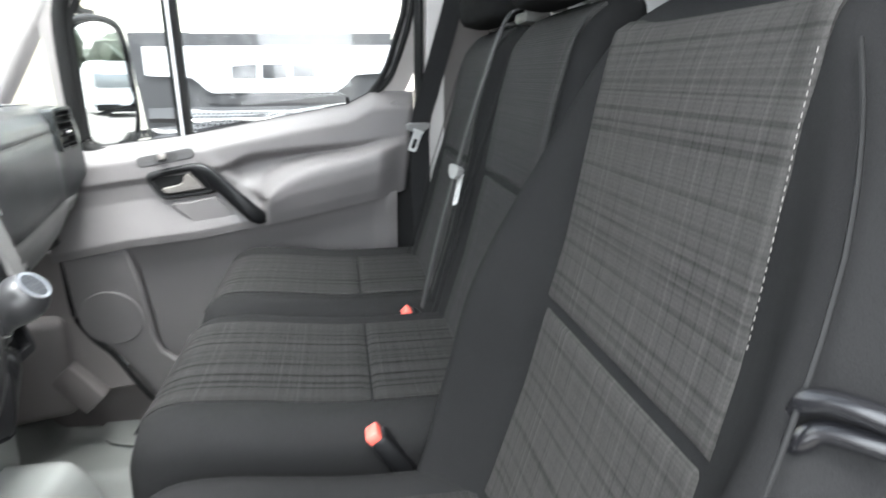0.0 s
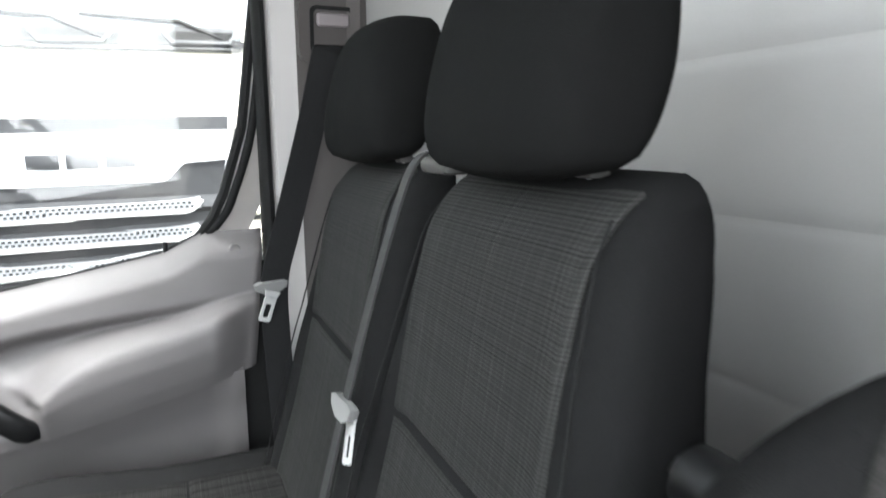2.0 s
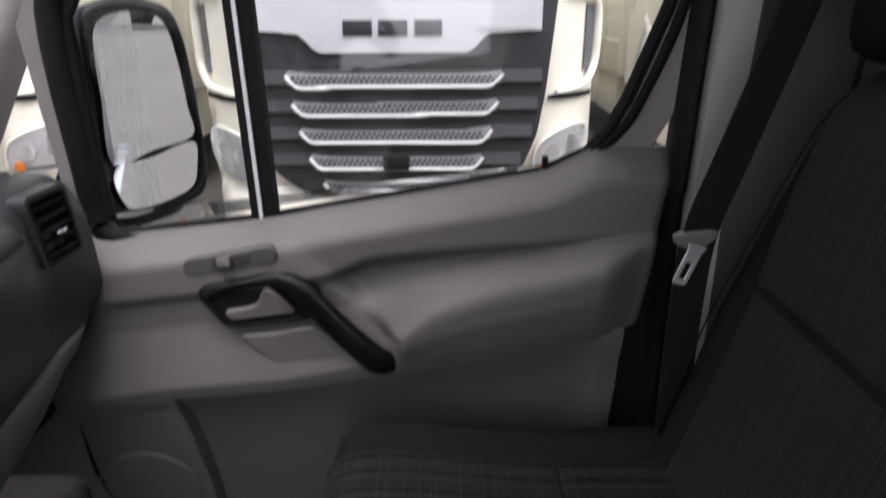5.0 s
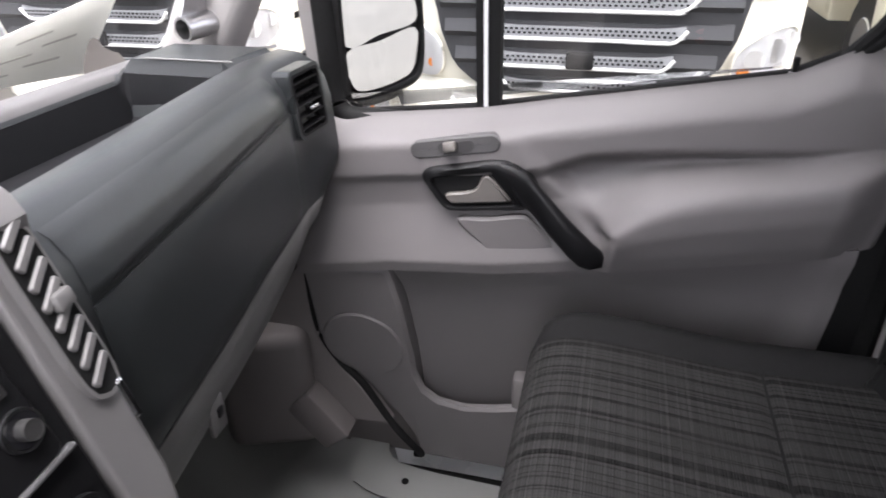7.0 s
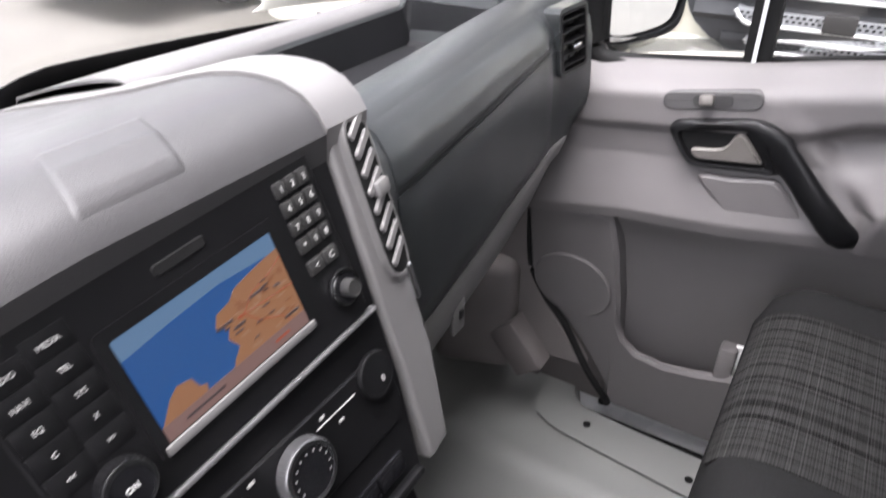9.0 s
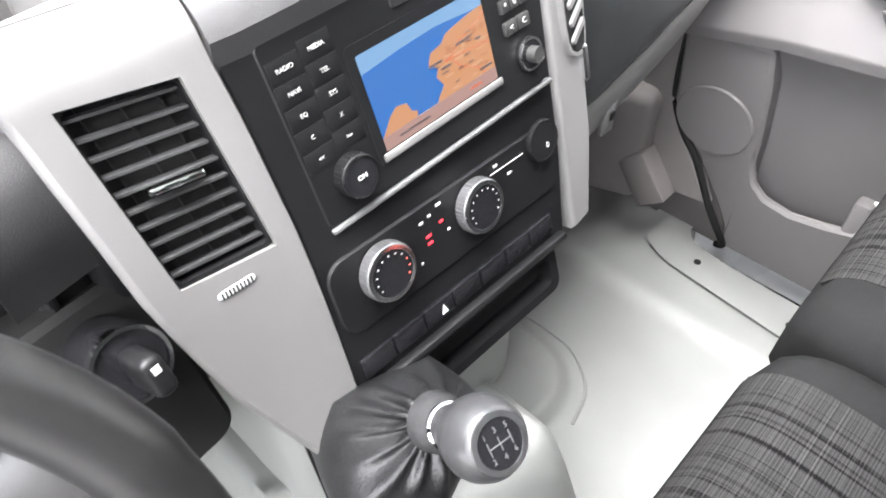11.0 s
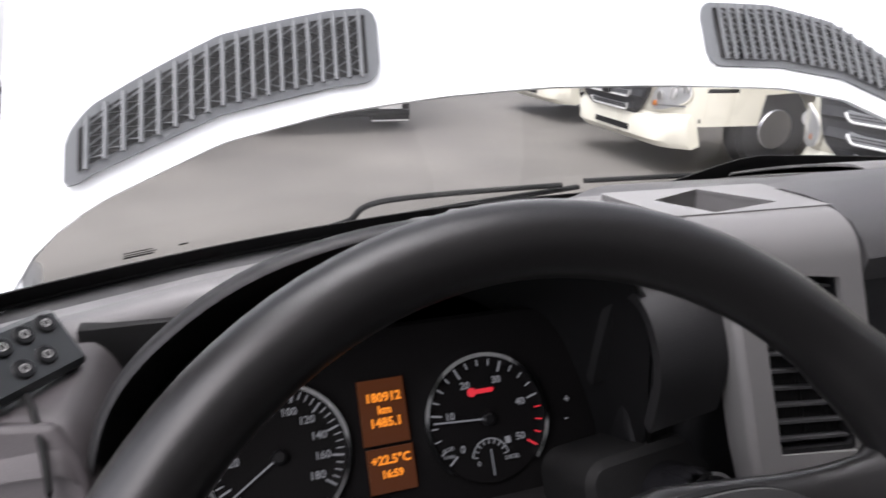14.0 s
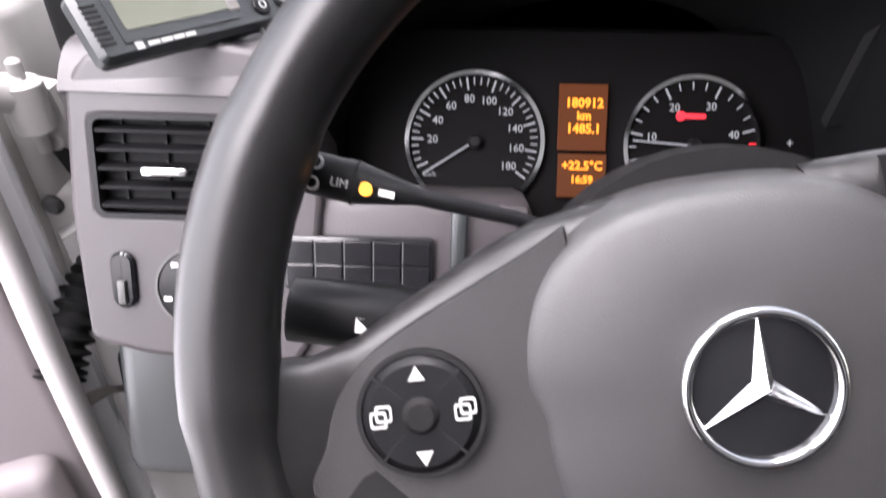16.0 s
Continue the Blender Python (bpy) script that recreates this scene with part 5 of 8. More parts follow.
def pod_shell():
    """One skin: the flat front with the vent opening, rolling over into the top."""
    bm = bmesh.new()
    R, z1 = 0.042, 1.0279
    tilt = math.atan2(1, 0.31)
    rows = []  # (y, z, outward normal, tilt of the row, beside the opening)
    lo, hi = VP.p(0, -VH / 2), VP.p(0, VH / 2)
    for z in (0.66, 0.70, 0.74, 0.78, 0.82, 0.85):
        rows.append((z, 0.0, False))
    for i in range(9):
        rows.append((lerp(lo.z, hi.z, i / 8), 1.0, i < 8))
    y1 = -0.0013
    cols = []
    for z, w, beside in rows:
        y = CP.o.y + 0.31 * (z - CP.o.z) - 0.0038
        cols.append((y, z, Vector((0, -0.955, 0.296)), w, beside))
    for i in range(11):
        t = tilt * (1 - i / 10)
        cy, cz = y1 + R * math.sin(tilt), z1 - R * math.cos(tilt)
        cols.append((cy - R * math.sin(t), cz + R * math.cos(t), Vector((0, -math.sin(t), math.cos(t))), 0.0, False))
    grid = []
    for y, z, n, w, beside in cols:
        xl, xr = pod_left(z), pod_right(z)
        if y > y1:
            xl = min(xl, lerp(-0.316, pod_edge(0.0388), smooth01((y - y1) / 0.04)))
        m = (z - VP.o.z) / 0.955
        hl, hr = VP.o.x - VW / 2 - 0.115 * m, VP.o.x + VW / 2 - 0.115 * m
        hl, hr = max(hl, xl + 0.012), min(hr, xr - 0.010)
        if hl > hr:
            hl = hr = (xl + xr) / 2
        pts = []
        for x, d in ((xl + 0.006, 0.035), (xl, 0.008), (xl + 0.0012, 0.003), (xl + 0.005, 0.0), (lerp(xl, hl, 0.6), 0.0), (hl, 0.0), (lerp(hl, hr, 0.33), 0.0), (lerp(hl, hr, 0.67), 0.0), (hr, 0.0), (lerp(hr, xr, 0.6), 0.0), (xr - 0.002, 0.0), (xr, 0.003), (xr, 0.03)):
            dz = -0.11 * (x - VP.o.x) * w
            pts.append(bm.verts.new(Vector((x, y + dz * 0.31, z + dz)) - n * d))
        grid.append(pts)
    for i in range(len(grid) - 1):
        for j in range(12):
            if not (cols[i][4] and 5 <= j < 8):
                bm.faces.new((grid[i][j], grid[i][j + 1], grid[i + 1][j + 1], grid[i + 1][j]))
    # lips of the opening
    first = [i for i, c in enumerate(cols) if c[4]][0]
    last = first + 8
    loop = [grid[first][j] for j in (5, 6, 7, 8)] + [grid[i][8] for i in range(first + 1, last + 1)] + [grid[last][j] for j in (7, 6, 5)] + [grid[i][5] for i in range(last - 1, first, -1)]
    inner = [bm.verts.new(v.co + Vector((0, 0.955, -0.296)) * 0.014) for v in loop]
    for k in range(len(loop)):
        q = (k + 1) % len(loop)
        bm.faces.new((loop[k], loop[q], inner[q], inner[k]))
    return bm


def pod_edge(y):
    return line_at([(0.0, -0.3165), (0.030, -0.321), (0.041, -0.333), (0.079, -0.344), (0.123, -0.351), (0.174, -0.367), (0.211, -0.377), (0.30, -0.383), (0.45, -0.37), (0.60, -0.34), (0.7, -0.33)], y)


def pod_slope(y):
    return line_at([(0.0, 1.0575), (0.100, 1.0562), (0.123, 1.0540), (0.165, 1.0415), (0.25, 1.010), (0.36, 0.972), (0.48, 0.938), (0.585, 0.912), (0.64, 0.875)], y)


part("vent_pod", pod_shell(), SILVER, dash, "satin grey vent pod", smooth=38)
vent(dash, VP, 0.0, 0.0, VW - 0.003, VH - 0.003, 10, lean_deg=4, tab=(0.0, 0.004, 0.040), frame_mat=BLACK, slat_mat=DASHTOP, upright=3, deep=0.0075)
wl = part("vent_wheel", CP.slab(bmesh.new(), shift_poly(rrect(0.042, 0.015, 0.0072), -0.235, cb(0.868)), -0.002, 0.0012, 0.001), SEAL, dash, "dark slot of the vent wheel")
part("wheel_edge", CP.slab(bmesh.new(), shift_poly(rrect(0.034, 0.0085, 0.0042), -0.235, cb(0.8675)), 0.0, 0.0046, 0.002), SATIN, wl, "chrome ribbed edge of the vent wheel")
for k in range(9):
    part("wheel_rib", CP.box(bmesh.new(), -0.2475 + 0.0031 * k, cb(0.8675), 0.0046, 0.0013, 0.0062, 0.0012), SEAL, wl, smooth=0)
rout = [(0.150, cb(0.695)), (0.184, cb(0.70)), (0.203, cb(0.80)), (0.205, cb(0.92)), (0.200, cb(1.045)), (0.150, cb(1.045))]
soften(part("right_pod", CP.slab(bmesh.new(), rout, -0.08, 0.004, 0.006), SILVER, dash, "satin grey right-hand pod"))
VR = Plane((0.186, -0.018, 0.968), (0.80, 0.12, 0.0), (0.07, 0.31, -0.0 + 1))
svo = rounded([(-0.019, -0.066), (-0.008, -0.082), (0.006, -0.084), (0.014, -0.070), (0.0155, 0.0), (0.0145, 0.058), (0.004, 0.070), (-0.010, 0.068), (-0.018, 0.055), (-0.0195, 0.0)], 4)
part("side_vent", VR.slab(bmesh.new(), svo, -0.01, 0.0062), SEAL, dash, "black side vent")
sa, sb = resample([(a * 1.14, b * 1.045) for a, b in svo], 72, -0.002, -0.004), resample(svo, 72, -0.002, -0.004)
part("side_vent_frame", VR.hoop(bmesh.new(), sa, sb, -0.012, 0.0068), SILVER, dash, "satin grey frame of the side vent", smooth=30)
f0 = None
for k in range(8):
    bb = -0.063 + 0.018 * k
    if f0 is None:
        f0 = part("vane", VR.slab(bmesh.new(), [(a * math.cos(0.55) - b * math.sin(0.55), a * math.sin(0.55) + b * math.cos(0.55)) for a, b in rrect(0.0315, 0.0088, 0.003, 4)], 0.0045, 0.0090, 0.0015), SILVER, dash, smooth=30)
        f0.location += VR.v * bb
        b0 = bb
    else:
        again(f0, VR.v * (bb - b0))
part("side_vent_tab", VR.box(bmesh.new(), 0.004, 0.002, 0.009, 0.020, 0.015, 0.010, 0.003), SILVER, dash)
part("side_vent_wheel", CP.slab(bmesh.new(), shift_poly(rrect(0.008, 0.04, 0.004), 0.199, cb(0.872)), 0.0, 0.009, 0.002), CHROME, dash)


def top_strip(x0, x1, mat_, name, label, lift=0.0, n=14):
    def prof(x):
        return [(-0.006, 1.034 + lift), (0.002, 1.048 + lift), (0.016, 1.060 + lift), (0.04, 1.068 + lift), (0.065, 1.0695 + lift), (0.09, 1.068 + lift), (0.125, 1.062 + lift), (0.16, 1.053 + lift), (0.20, 1.040 + lift), (0.25, 1.024 + lift), (0.36, 0.993 + lift), (0.48, 0.962 + lift), (0.585, 0.935), (0.62, 0.90), (0.62, 0.80), (0.02, 0.80)]
    rings = []
    for i in range(n + 1):
        x = lerp(x0, x1, i / n)
        e = min(i, n - i) / n
        low = 0.0095 * smooth01((-0.06 - x) / 0.12)
        side = smooth01((-0.06 - x) / 0.10)
        rings.append([(x, y, lerp(z - low * smooth01((z - 1.02) / 0.02), min(z, pod_slope(y) - 0.001), side * smooth01((y - 0.10) / 0.06))) for y, z in prof(x)])
    return part(name, loft(bmesh.new(), rings), mat_, dash, label, smooth=35)


top_strip(-0.185, 0.148, CONSOLETOP, "console_top", "grey console top")
top_strip(0.149, 0.203, SILVER, "right_arch", "satin grey arch over the console edge", lift=0.004)
def lid_top(u, v):
    x, y = lerp(-0.060, 0.024, u) - 0.004 + 0.02 * v, lerp(0.004, 0.074, v)
    z = line_at([(-0.006, 1.034), (0.002, 1.048), (0.016, 1.060), (0.04, 1.068), (0.09, 1.070)], y)
    e = min(1.0, min(u, 1 - u) / 0.04, min(v, 1 - v) / 0.05)
    return (x, y, z - 0.0012 + 0.0032 * math.sqrt(e))


part("console_lid", sheet(bmesh.new(), lid_top, 26, 22, 0.004), CONSOLETOP, dash, "grey lid in the console top", smooth=60)

# pod top on the driver's side with a square well
podp = Plane((-0.262, 0.077, 1.0575), (1, 0, 0), (0, 1, -0.03))
pout = [(0.080, -0.0382), (0.080, 0.046), (-0.089, 0.046), (-0.085, 0.02), (-0.081, 0.0), (-0.071, -0.036), (-0.0715, -0.0382)]
pin_ = [(0.005, 0.039), (0.041, -0.019), (-0.034, -0.036), (-0.058, 0.011)]
bm = podp.hoop(bmesh.new(), resample(pout, 128, -0.01, 0.0), resample(pin_, 128, -0.01, 0.0), -0.0045, 0.0)
part("pod_top", bm, SILVER, dash, "satin grey pod top with a square well", smooth=30)
part("well_floor", podp.slab(bmesh.new(), resample(pin_, 128, -0.01, 0.0), -0.054, -0.046), LEFTGREY, dash)
part("well_wall", podp.hoop(bmesh.new(), [(-0.01 + 1.07 * (a + 0.01), 1.07 * b) for a, b in resample(pin_, 128, -0.01, 0.0)], resample(pin_, 128, -0.01, 0.0), -0.050, -0.003), SILVER, dash, smooth=30)
def pod_back(u, v):
    y = lerp(0.121, 0.64, v)
    e = smooth01((0.04 - u) / 0.04)
    return (lerp(pod_edge(y) + 0.001, -0.176, u), y, pod_slope(y) - 0.006 * e * e)


part("pod_back", sheet(bmesh.new(), pod_back, 30, 40, 0.012), SILVER, dash, "satin grey slope behind the pod", smooth=60)
part("pod_wall", loft(bmesh.new(), [[(pod_edge(y) + dx, y, pod_slope(y) + dz) for dx, dz in ((0.03, -0.014), (0.006, -0.0065), (0.001, -0.0050), (0.002, -0.026), (0.010, -0.05), (0.018, -0.08), (0.026, -0.115), (0.034, -0.16), (0.06, -0.16))] for y in (0.026, 0.034, 0.041, 0.06, 0.079, 0.10, 0.123, 0.15, 0.174, 0.211)]), TOPGREY, dash, "grey inner wall of the pod", smooth=60)
part("pod_side", box((-0.255, 0.155, 0.84), (0.10, 0.27, 0.30), bev=0.02, seg=3), BLACK, dash, "black side of the pod")
# top behind the instruments, running to the windscreen
def driver_edge(x):
    return line_at([(-0.95, 0.925), (-0.79, 0.951), (-0.70, 0.970), (-0.52, 0.99), (-0.36, 1.006), (-0.20, 1.015)], x)


rings = []
for i in range(51):
    x = lerp(-0.955, -0.215, i / 50)
    e, foot = driver_edge(x), ws((x + 1.03) / 2.06, 0)
    yb, back = foot[1] - 0.05, foot[2] - 0.006
    prof = [(0.205, 0.84), (0.197, 0.90), (0.192, e - 0.018), (0.194, e - 0.007), (0.202, e - 0.001), (0.215, e + 0.001)]
    for k in range(1, 13):
        s = k / 12
        y, z = lerp(0.215, yb, s), lerp(e + 0.001, back, s) + 0.003 * math.sin(math.pi * s)
        near_pod = smooth01((x + 0.47) / 0.09) * smooth01((y - 0.195) / 0.05)
        prof.append((y, lerp(z, max(z, pod_slope(y) - 0.008), near_pod)))
    rings.append([(x, y, z) for y, z in prof + [(yb, 0.80)]])
part("driver_top", loft(bmesh.new(), rings), TOPGREY, dash, "grey top pad behind the instruments", smooth=50)
# black sheet over the pad's front wall, painting the recess's shade
part("recess_shade", box((-0.55, 0.193, 0.90), (0.47, 0.02, 0.10)), SEAL, dash, "black sheet painting the shade in the recess behind the instrument visor")
part("windscreen_ledge", loft(bmesh.new(), [[(x, ws((x + 1.03) / 2.06, 0)[1] + dy, ws((x + 1.03) / 2.06, 0)[2] + dz) for dy, dz in ((-0.006, -0.004), (-0.10, 0.000), (-0.12, -0.006), (-0.12, -0.03), (-0.006, -0.03))] for x in [-0.93 + 1.86 * i / 30 for i in range(31)]]), DASHTOP, dash, "charcoal ledge under the windscreen", smooth=30)

# lower console with switch row, tray and gear housing
for k in range(7):
    a = -0.145 + 0.040 * k
    part("switch", CP.box(bmesh.new(), a, cb(0.727), 0.0, 0.038, 0.022, 0.008, 0.002), GLOSS, dash)
tri = [(-0.064, cb(0.722)), (-0.056, cb(0.722)), (-0.060, cb(0.732))]
part("hazard_mark", CP.slab(bmesh.new(), tri, 0.004, 0.0046), WHITE, dash, smooth=0)
part("switch_rail", CP.box(bmesh.new(), -0.02, cb(0.703), 0.004, 0.30, 0.010, 0.014, 0.004), BLACK, dash)
trp = Plane((0.01, -0.10, 0.665), (1, 0, 0), (0, 0.35, 1))
to, ti = rrect(0.21, 0.06, 0.014), rrect(0.185, 0.036, 0.008)
part("ashtray_frame", trp.hoop(bmesh.new(), to, ti, -0.05, 0.01), BLACK, dash, smooth=30)
part("ashtray", trp.slab(bmesh.new(), ti, -0.05, -0.012), SEAL, dash)
part("lower_console", box((-0.06, 0.08, 0.55), (0.36, 0.30, 0.30), bev=0.04, seg=4), RUBBER, dash, "grey lower console over the tunnel")

# ---- navigation radio ----
NP = Plane((0, 0, 0), (1, 0, 0.065), (0, 0.31, 1))
NP.o = CP.p(-0.010, cb(0.946)) - NP.u * (-0.010) - NP.v * cb(0.946)
nav = thing("navigation_radio", (-0.012, -0.02, 0.95), "black navigation radio with a lit colour map screen", "radio")
part("faceplate", NP.slab(bmesh.new(), shift_poly(rrect(0.280, 0.158, 0.008), -0.012, cb(0.9465)), -0.01, 0.004, 0.002), BLACK, nav)
sx, sz = -0.0065, cb(0.942)
bo, bi = shift_poly(rrect(0.158, 0.104, 0.006), sx, sz - 0.001), shift_poly(rrect(0.140, 0.083, 0.002), sx, sz)
part("screen_bezel", NP.hoop(bmesh.new(), bo, bi, 0.0, 0.0052), BLACK, nav, smooth=20)
part("bezel_lip", NP.box(bmesh.new(), sx, sz - 0.0462, 0.005, 0.150, 0.0075, 0.004, 0.0015), SILVER, nav)
SEA = mat("map_sea", (0.02, 0.17, 0.55), 0.3, emit=0.085)
HAZE = mat("map_horizon", (0.22, 0.42, 0.68), 0.3, emit=0.085)
LAND = mat("map_land", (0.66, 0.30, 0.13), 0.3, emit=0.085, blotch=0.25, bscale=60, grain=0.1)
BAR = mat("map_bar", (0.55, 0.32, 0.27), 0.3, emit=0.07)
INK = mat("map_ink", (0.04, 0.03, 0.03), 0.4)
ROAD = mat("map_road", (0.80, 0.16, 0.06), 0.4, emit=0.08)
part("screen", NP.slab(bmesh.new(), bi, 0.0, 0.0045), SEA, nav, "lit map screen", smooth=0)


def onscreen(pts, h):
    return NP.slab(bmesh.new(), [(sx + x * 0.070, sz + y * 0.0415) for x, y in pts], 0.0045, 0.0045 + h)


part("map_horizon", onscreen([(-1, 0.62), (-0.4, 0.70), (0.2, 0.74), (1, 0.62), (1, 1), (-1, 1)], 0.0003), HAZE, nav, smooth=0)
part("map_land", onscreen([(1, -0.72), (1, 0.66), (0.75, 0.62), (0.5, 0.56), (0.32, 0.50), (0.22, 0.36), (0.02, 0.30), (-0.05, 0.10), (0.08, -0.05), (0.02, -0.22), (0.10, -0.45), (-0.02, -0.62), (-0.06, -0.72)], 0.0005), LAND, nav, smooth=0)
part("map_isle", onscreen([(-0.98, -0.72), (-0.80, -0.40), (-0.68, -0.28), (-0.52, -0.34), (-0.48, -0.55), (-0.40, -0.60), (-0.42, -0.72)], 0.0005), LAND, nav, smooth=0)
part("map_bar", onscreen([(-1, -1), (1, -1), (1, -0.72), (-1, -0.72)], 0.0008), BAR, nav, smooth=0)
for x0, y0, w, m in ((0.05, 0.05, 0.22, INK), (0.20, -0.12, 0.16, INK), (0.55, 0.18, 0.24, INK), (-0.5, -0.86, 0.5, INK), (0.25, 0.0, 0.07, ROAD), (0.60, -0.86, 0.22, ROAD), (0.84, -0.60, 0.22, INK)):
    part("map_mark", onscreen([(x0 - w / 2, y0 - 0.025), (x0 + w / 2, y0 - 0.025), (x0 + w / 2, y0 + 0.025), (x0 - w / 2, y0 + 0.025)], 0.0011), m, nav, smooth=0)
rngm = random.Random(5)
LAND2 = mat("map_land_pale", (0.72, 0.40, 0.22), 0.3, emit=0.085)
LAND3 = mat("map_land_deep", (0.56, 0.22, 0.09), 0.3, emit=0.085)
for k in range(26):
    x0, y0 = rngm.uniform(0.18, 0.95), rngm.uniform(-0.64, 0.40)
    r1, r2, ph = rngm.uniform(0.04, 0.13), rngm.uniform(0.02, 0.06), rngm.uniform(0, 6.28)
    x0 = min(x0, 0.99 - r1)
    blob = [(x0 + r1 * (1 + 0.3 * math.sin(3 * t + ph)) * math.cos(t) * 0.75, y0 + r2 * (1 + 0.3 * math.cos(2 * t + ph)) * math.sin(t)) for t in (2 * math.pi * q / 14 for q in range(14))]
    part("map_relief", onscreen(blob, 0.0006 + 0.00002 * (k % 5)), LAND2 if k % 2 else LAND3, nav, smooth=0)
for k in range(12):
    x0, y0, w = rngm.uniform(0.05, 0.85), rngm.uniform(-0.62, 0.45), rngm.uniform(0.05, 0.12)
    part("map_mark", onscreen([(x0 - w / 2, y0 - 0.014), (x0 + w / 2, y0 - 0.014), (x0 + w / 2, y0 + 0.014), (x0 - w / 2, y0 + 0.014)], 0.0010), INK, nav, smooth=0)
for pts in ([(0.3, 0.0), (0.5, 0.25), (0.8, 0.35), (1, 0.5)], [(0.3, 0.0), (0.45, -0.3), (0.7, -0.5), (0.8, -0.7)], [(0.3, 0.0), (0.6, -0.05), (1, -0.1)]):
    part("map_road", tube(bmesh.new(), [NP.p(sx + x * 0.07, sz + y * 0.0415, 0.005) for x, y in pts], 0.0005, 5), ROAD, nav, smooth=0)
# keypad right of the screen
first = None
for r in range(4):
    for c in range(3):
        a, b = 0.0885 + 0.0125 * c, cb(1.004) - 0.0165 * r
        if first is None:
            first = part("key", NP.box(bmesh.new(), a, b, 0.005, 0.0112, 0.0125, 0.006, 0.0015), KEYDARK, nav, "dark grey number key")
            k0 = NP.p(a, b)
        else:
            again(first, NP.p(a, b) - k0)
        part("key_print", text_bm("123456789*0#"[3 * r + c], 0.0075, NP, a, b, 0.0083), PRINT, nav, smooth=0)
for a, s in ((0.0915, "<"), (0.109, "C")):
    part("wide_key", NP.box(bmesh.new(), a, cb(0.937), 0.005, 0.0165, 0.0125, 0.006, 0.0015), KEYDARK, nav)
    part("key_print", text_bm(s, 0.008, NP, a, cb(0.937), 0.0083), PRINT, nav, smooth=0)
# function buttons left of the screen
for r, (l_, r_) in enumerate((("RADIO", "MEDIA"), ("NAVI", "TEL"), ("EQ", "SYS"), ("C", "X"), ("<<", ">>"))):
    for a, s in ((-0.134, l_), (-0.104, r_)):
        b = cb(1.000) - 0.0185 * r + (0.004 if a > -0.12 else 0)
        part("button", NP.box(bmesh.new(), a, b - 0.002, 0.0035, 0.0285, 0.0172, 0.0018, 0.0005), BLACK, nav)
        part("button_print", text_bm(s, 0.0050, NP, a, b - 0.002, 0.0046), PRINT, nav, smooth=0)


def knob(parent, a, b, r, h, face=GLOSS, rim=CHROME, base=0.004, ribs=0, side=None, label="", on=None):
    q = on or CP
    k = part("knob", q.disc(bmesh.new(), a, b, r, base, base + h, 40, 0.002), side or BLACK, parent, label)
    part("knob_ring", q.hoop(bmesh.new(), [(a + r * 0.97 * math.cos(t), b + r * 0.97 * math.sin(t)) for t in (2 * math.pi * i / 40 for i in range(40))], [(a + r * 0.84 * math.cos(t), b + r * 0.84 * math.sin(t)) for t in (2 * math.pi * i / 40 for i in range(40))], base + h - 0.003, base + h + 0.0006), rim, k, "bright ring", smooth=20)
    part("knob_face", q.disc(bmesh.new(), a, b, r * 0.83, base + h - 0.002, base + h + 0.0002, 40), face, k)
    if ribs:
        bm = bmesh.new()
        for i in range(ribs):
            t = 2 * math.pi * i / ribs
            bx(bm, q.p(a + r * math.cos(t), b + r * math.sin(t), base + h / 2 - 0.001), (0.0016, 0.0016, h - 0.004), q.rot() @ Euler((0, 0, t)).to_matrix())
        part("knob_ribs", bm, side or BLACK, k, smooth=0)
    return k


knob(nav, -0.114, cb(0.903), 0.018, 0.014, ribs=30, on=NP)
part("knob_print", text_bm("ON", 0.006, NP, -0.114, cb(0.903), 0.0186), WHITE, nav, smooth=0)
knob(nav, 0.110, cb(0.905), 0.0165, 0.004, on=NP)
knob(nav, 0.110, cb(0.905), 0.008, 0.014, face=KEYDARK, rim=KEYDARK, side=KEYDARK, on=NP)
part("card_slot", NP.slab(bmesh.new(), shift_poly(rrect(0.044, 0.009, 0.003), -0.008, cb(1.003)), 0.003, 0.0052, 0.001), SEAL, nav)
part("trim_line", NP.box(bmesh.new(), -0.008, cb(0.869), 0.003, 0.285, 0.0048, 0.009, 0.002), TRIMSILVER, nav, "satin silver trim line")

# ---- heater controls ----
heat = thing("heater_controls", (0, -0.07, 0.80), "black heater control panel with three round knobs", "control panel")
part("panel", CP.slab(bmesh.new(), shift_poly(rrect(0.305, 0.078, 0.02), -0.015, cb(0.800)), -0.01, 0.003, 0.002), BLACK, heat)
for a, z, s in ((-0.112, 0.806, "a"), (0.008, 0.806, "b")):
    knob(heat, a, cb(z), 0.027, 0.0135, ribs=44, side=STEELDARK, label="ribbed grey knob with a chrome ring")
    for i in range(11):
        t = radians(-30 + 24 * i)
        m = REDLIT if (s == "a" and i < 3) else WHITE
        part("knob_mark", CP.box(bmesh.new(), a + 0.0185 * math.cos(t), cb(z) + 0.0185 * math.sin(t), 0.0181, 0.0013, 0.0013, 0.0004), PRINT if m is WHITE else RED, heat, smooth=0)
knob(heat, 0.113, cb(0.824), 0.0225, 0.006, rim=BLACK, face=BLACK)
part("knob_print", text_bm("0", 0.009, CP, 0.117, cb(0.818), 0.0106), PRINT, heat, smooth=0)
part("line_print", CP.box(bmesh.new(), 0.060, cb(0.822), 0.0035, 0.05, 0.0008, 0.001), PRINT, heat, smooth=0)
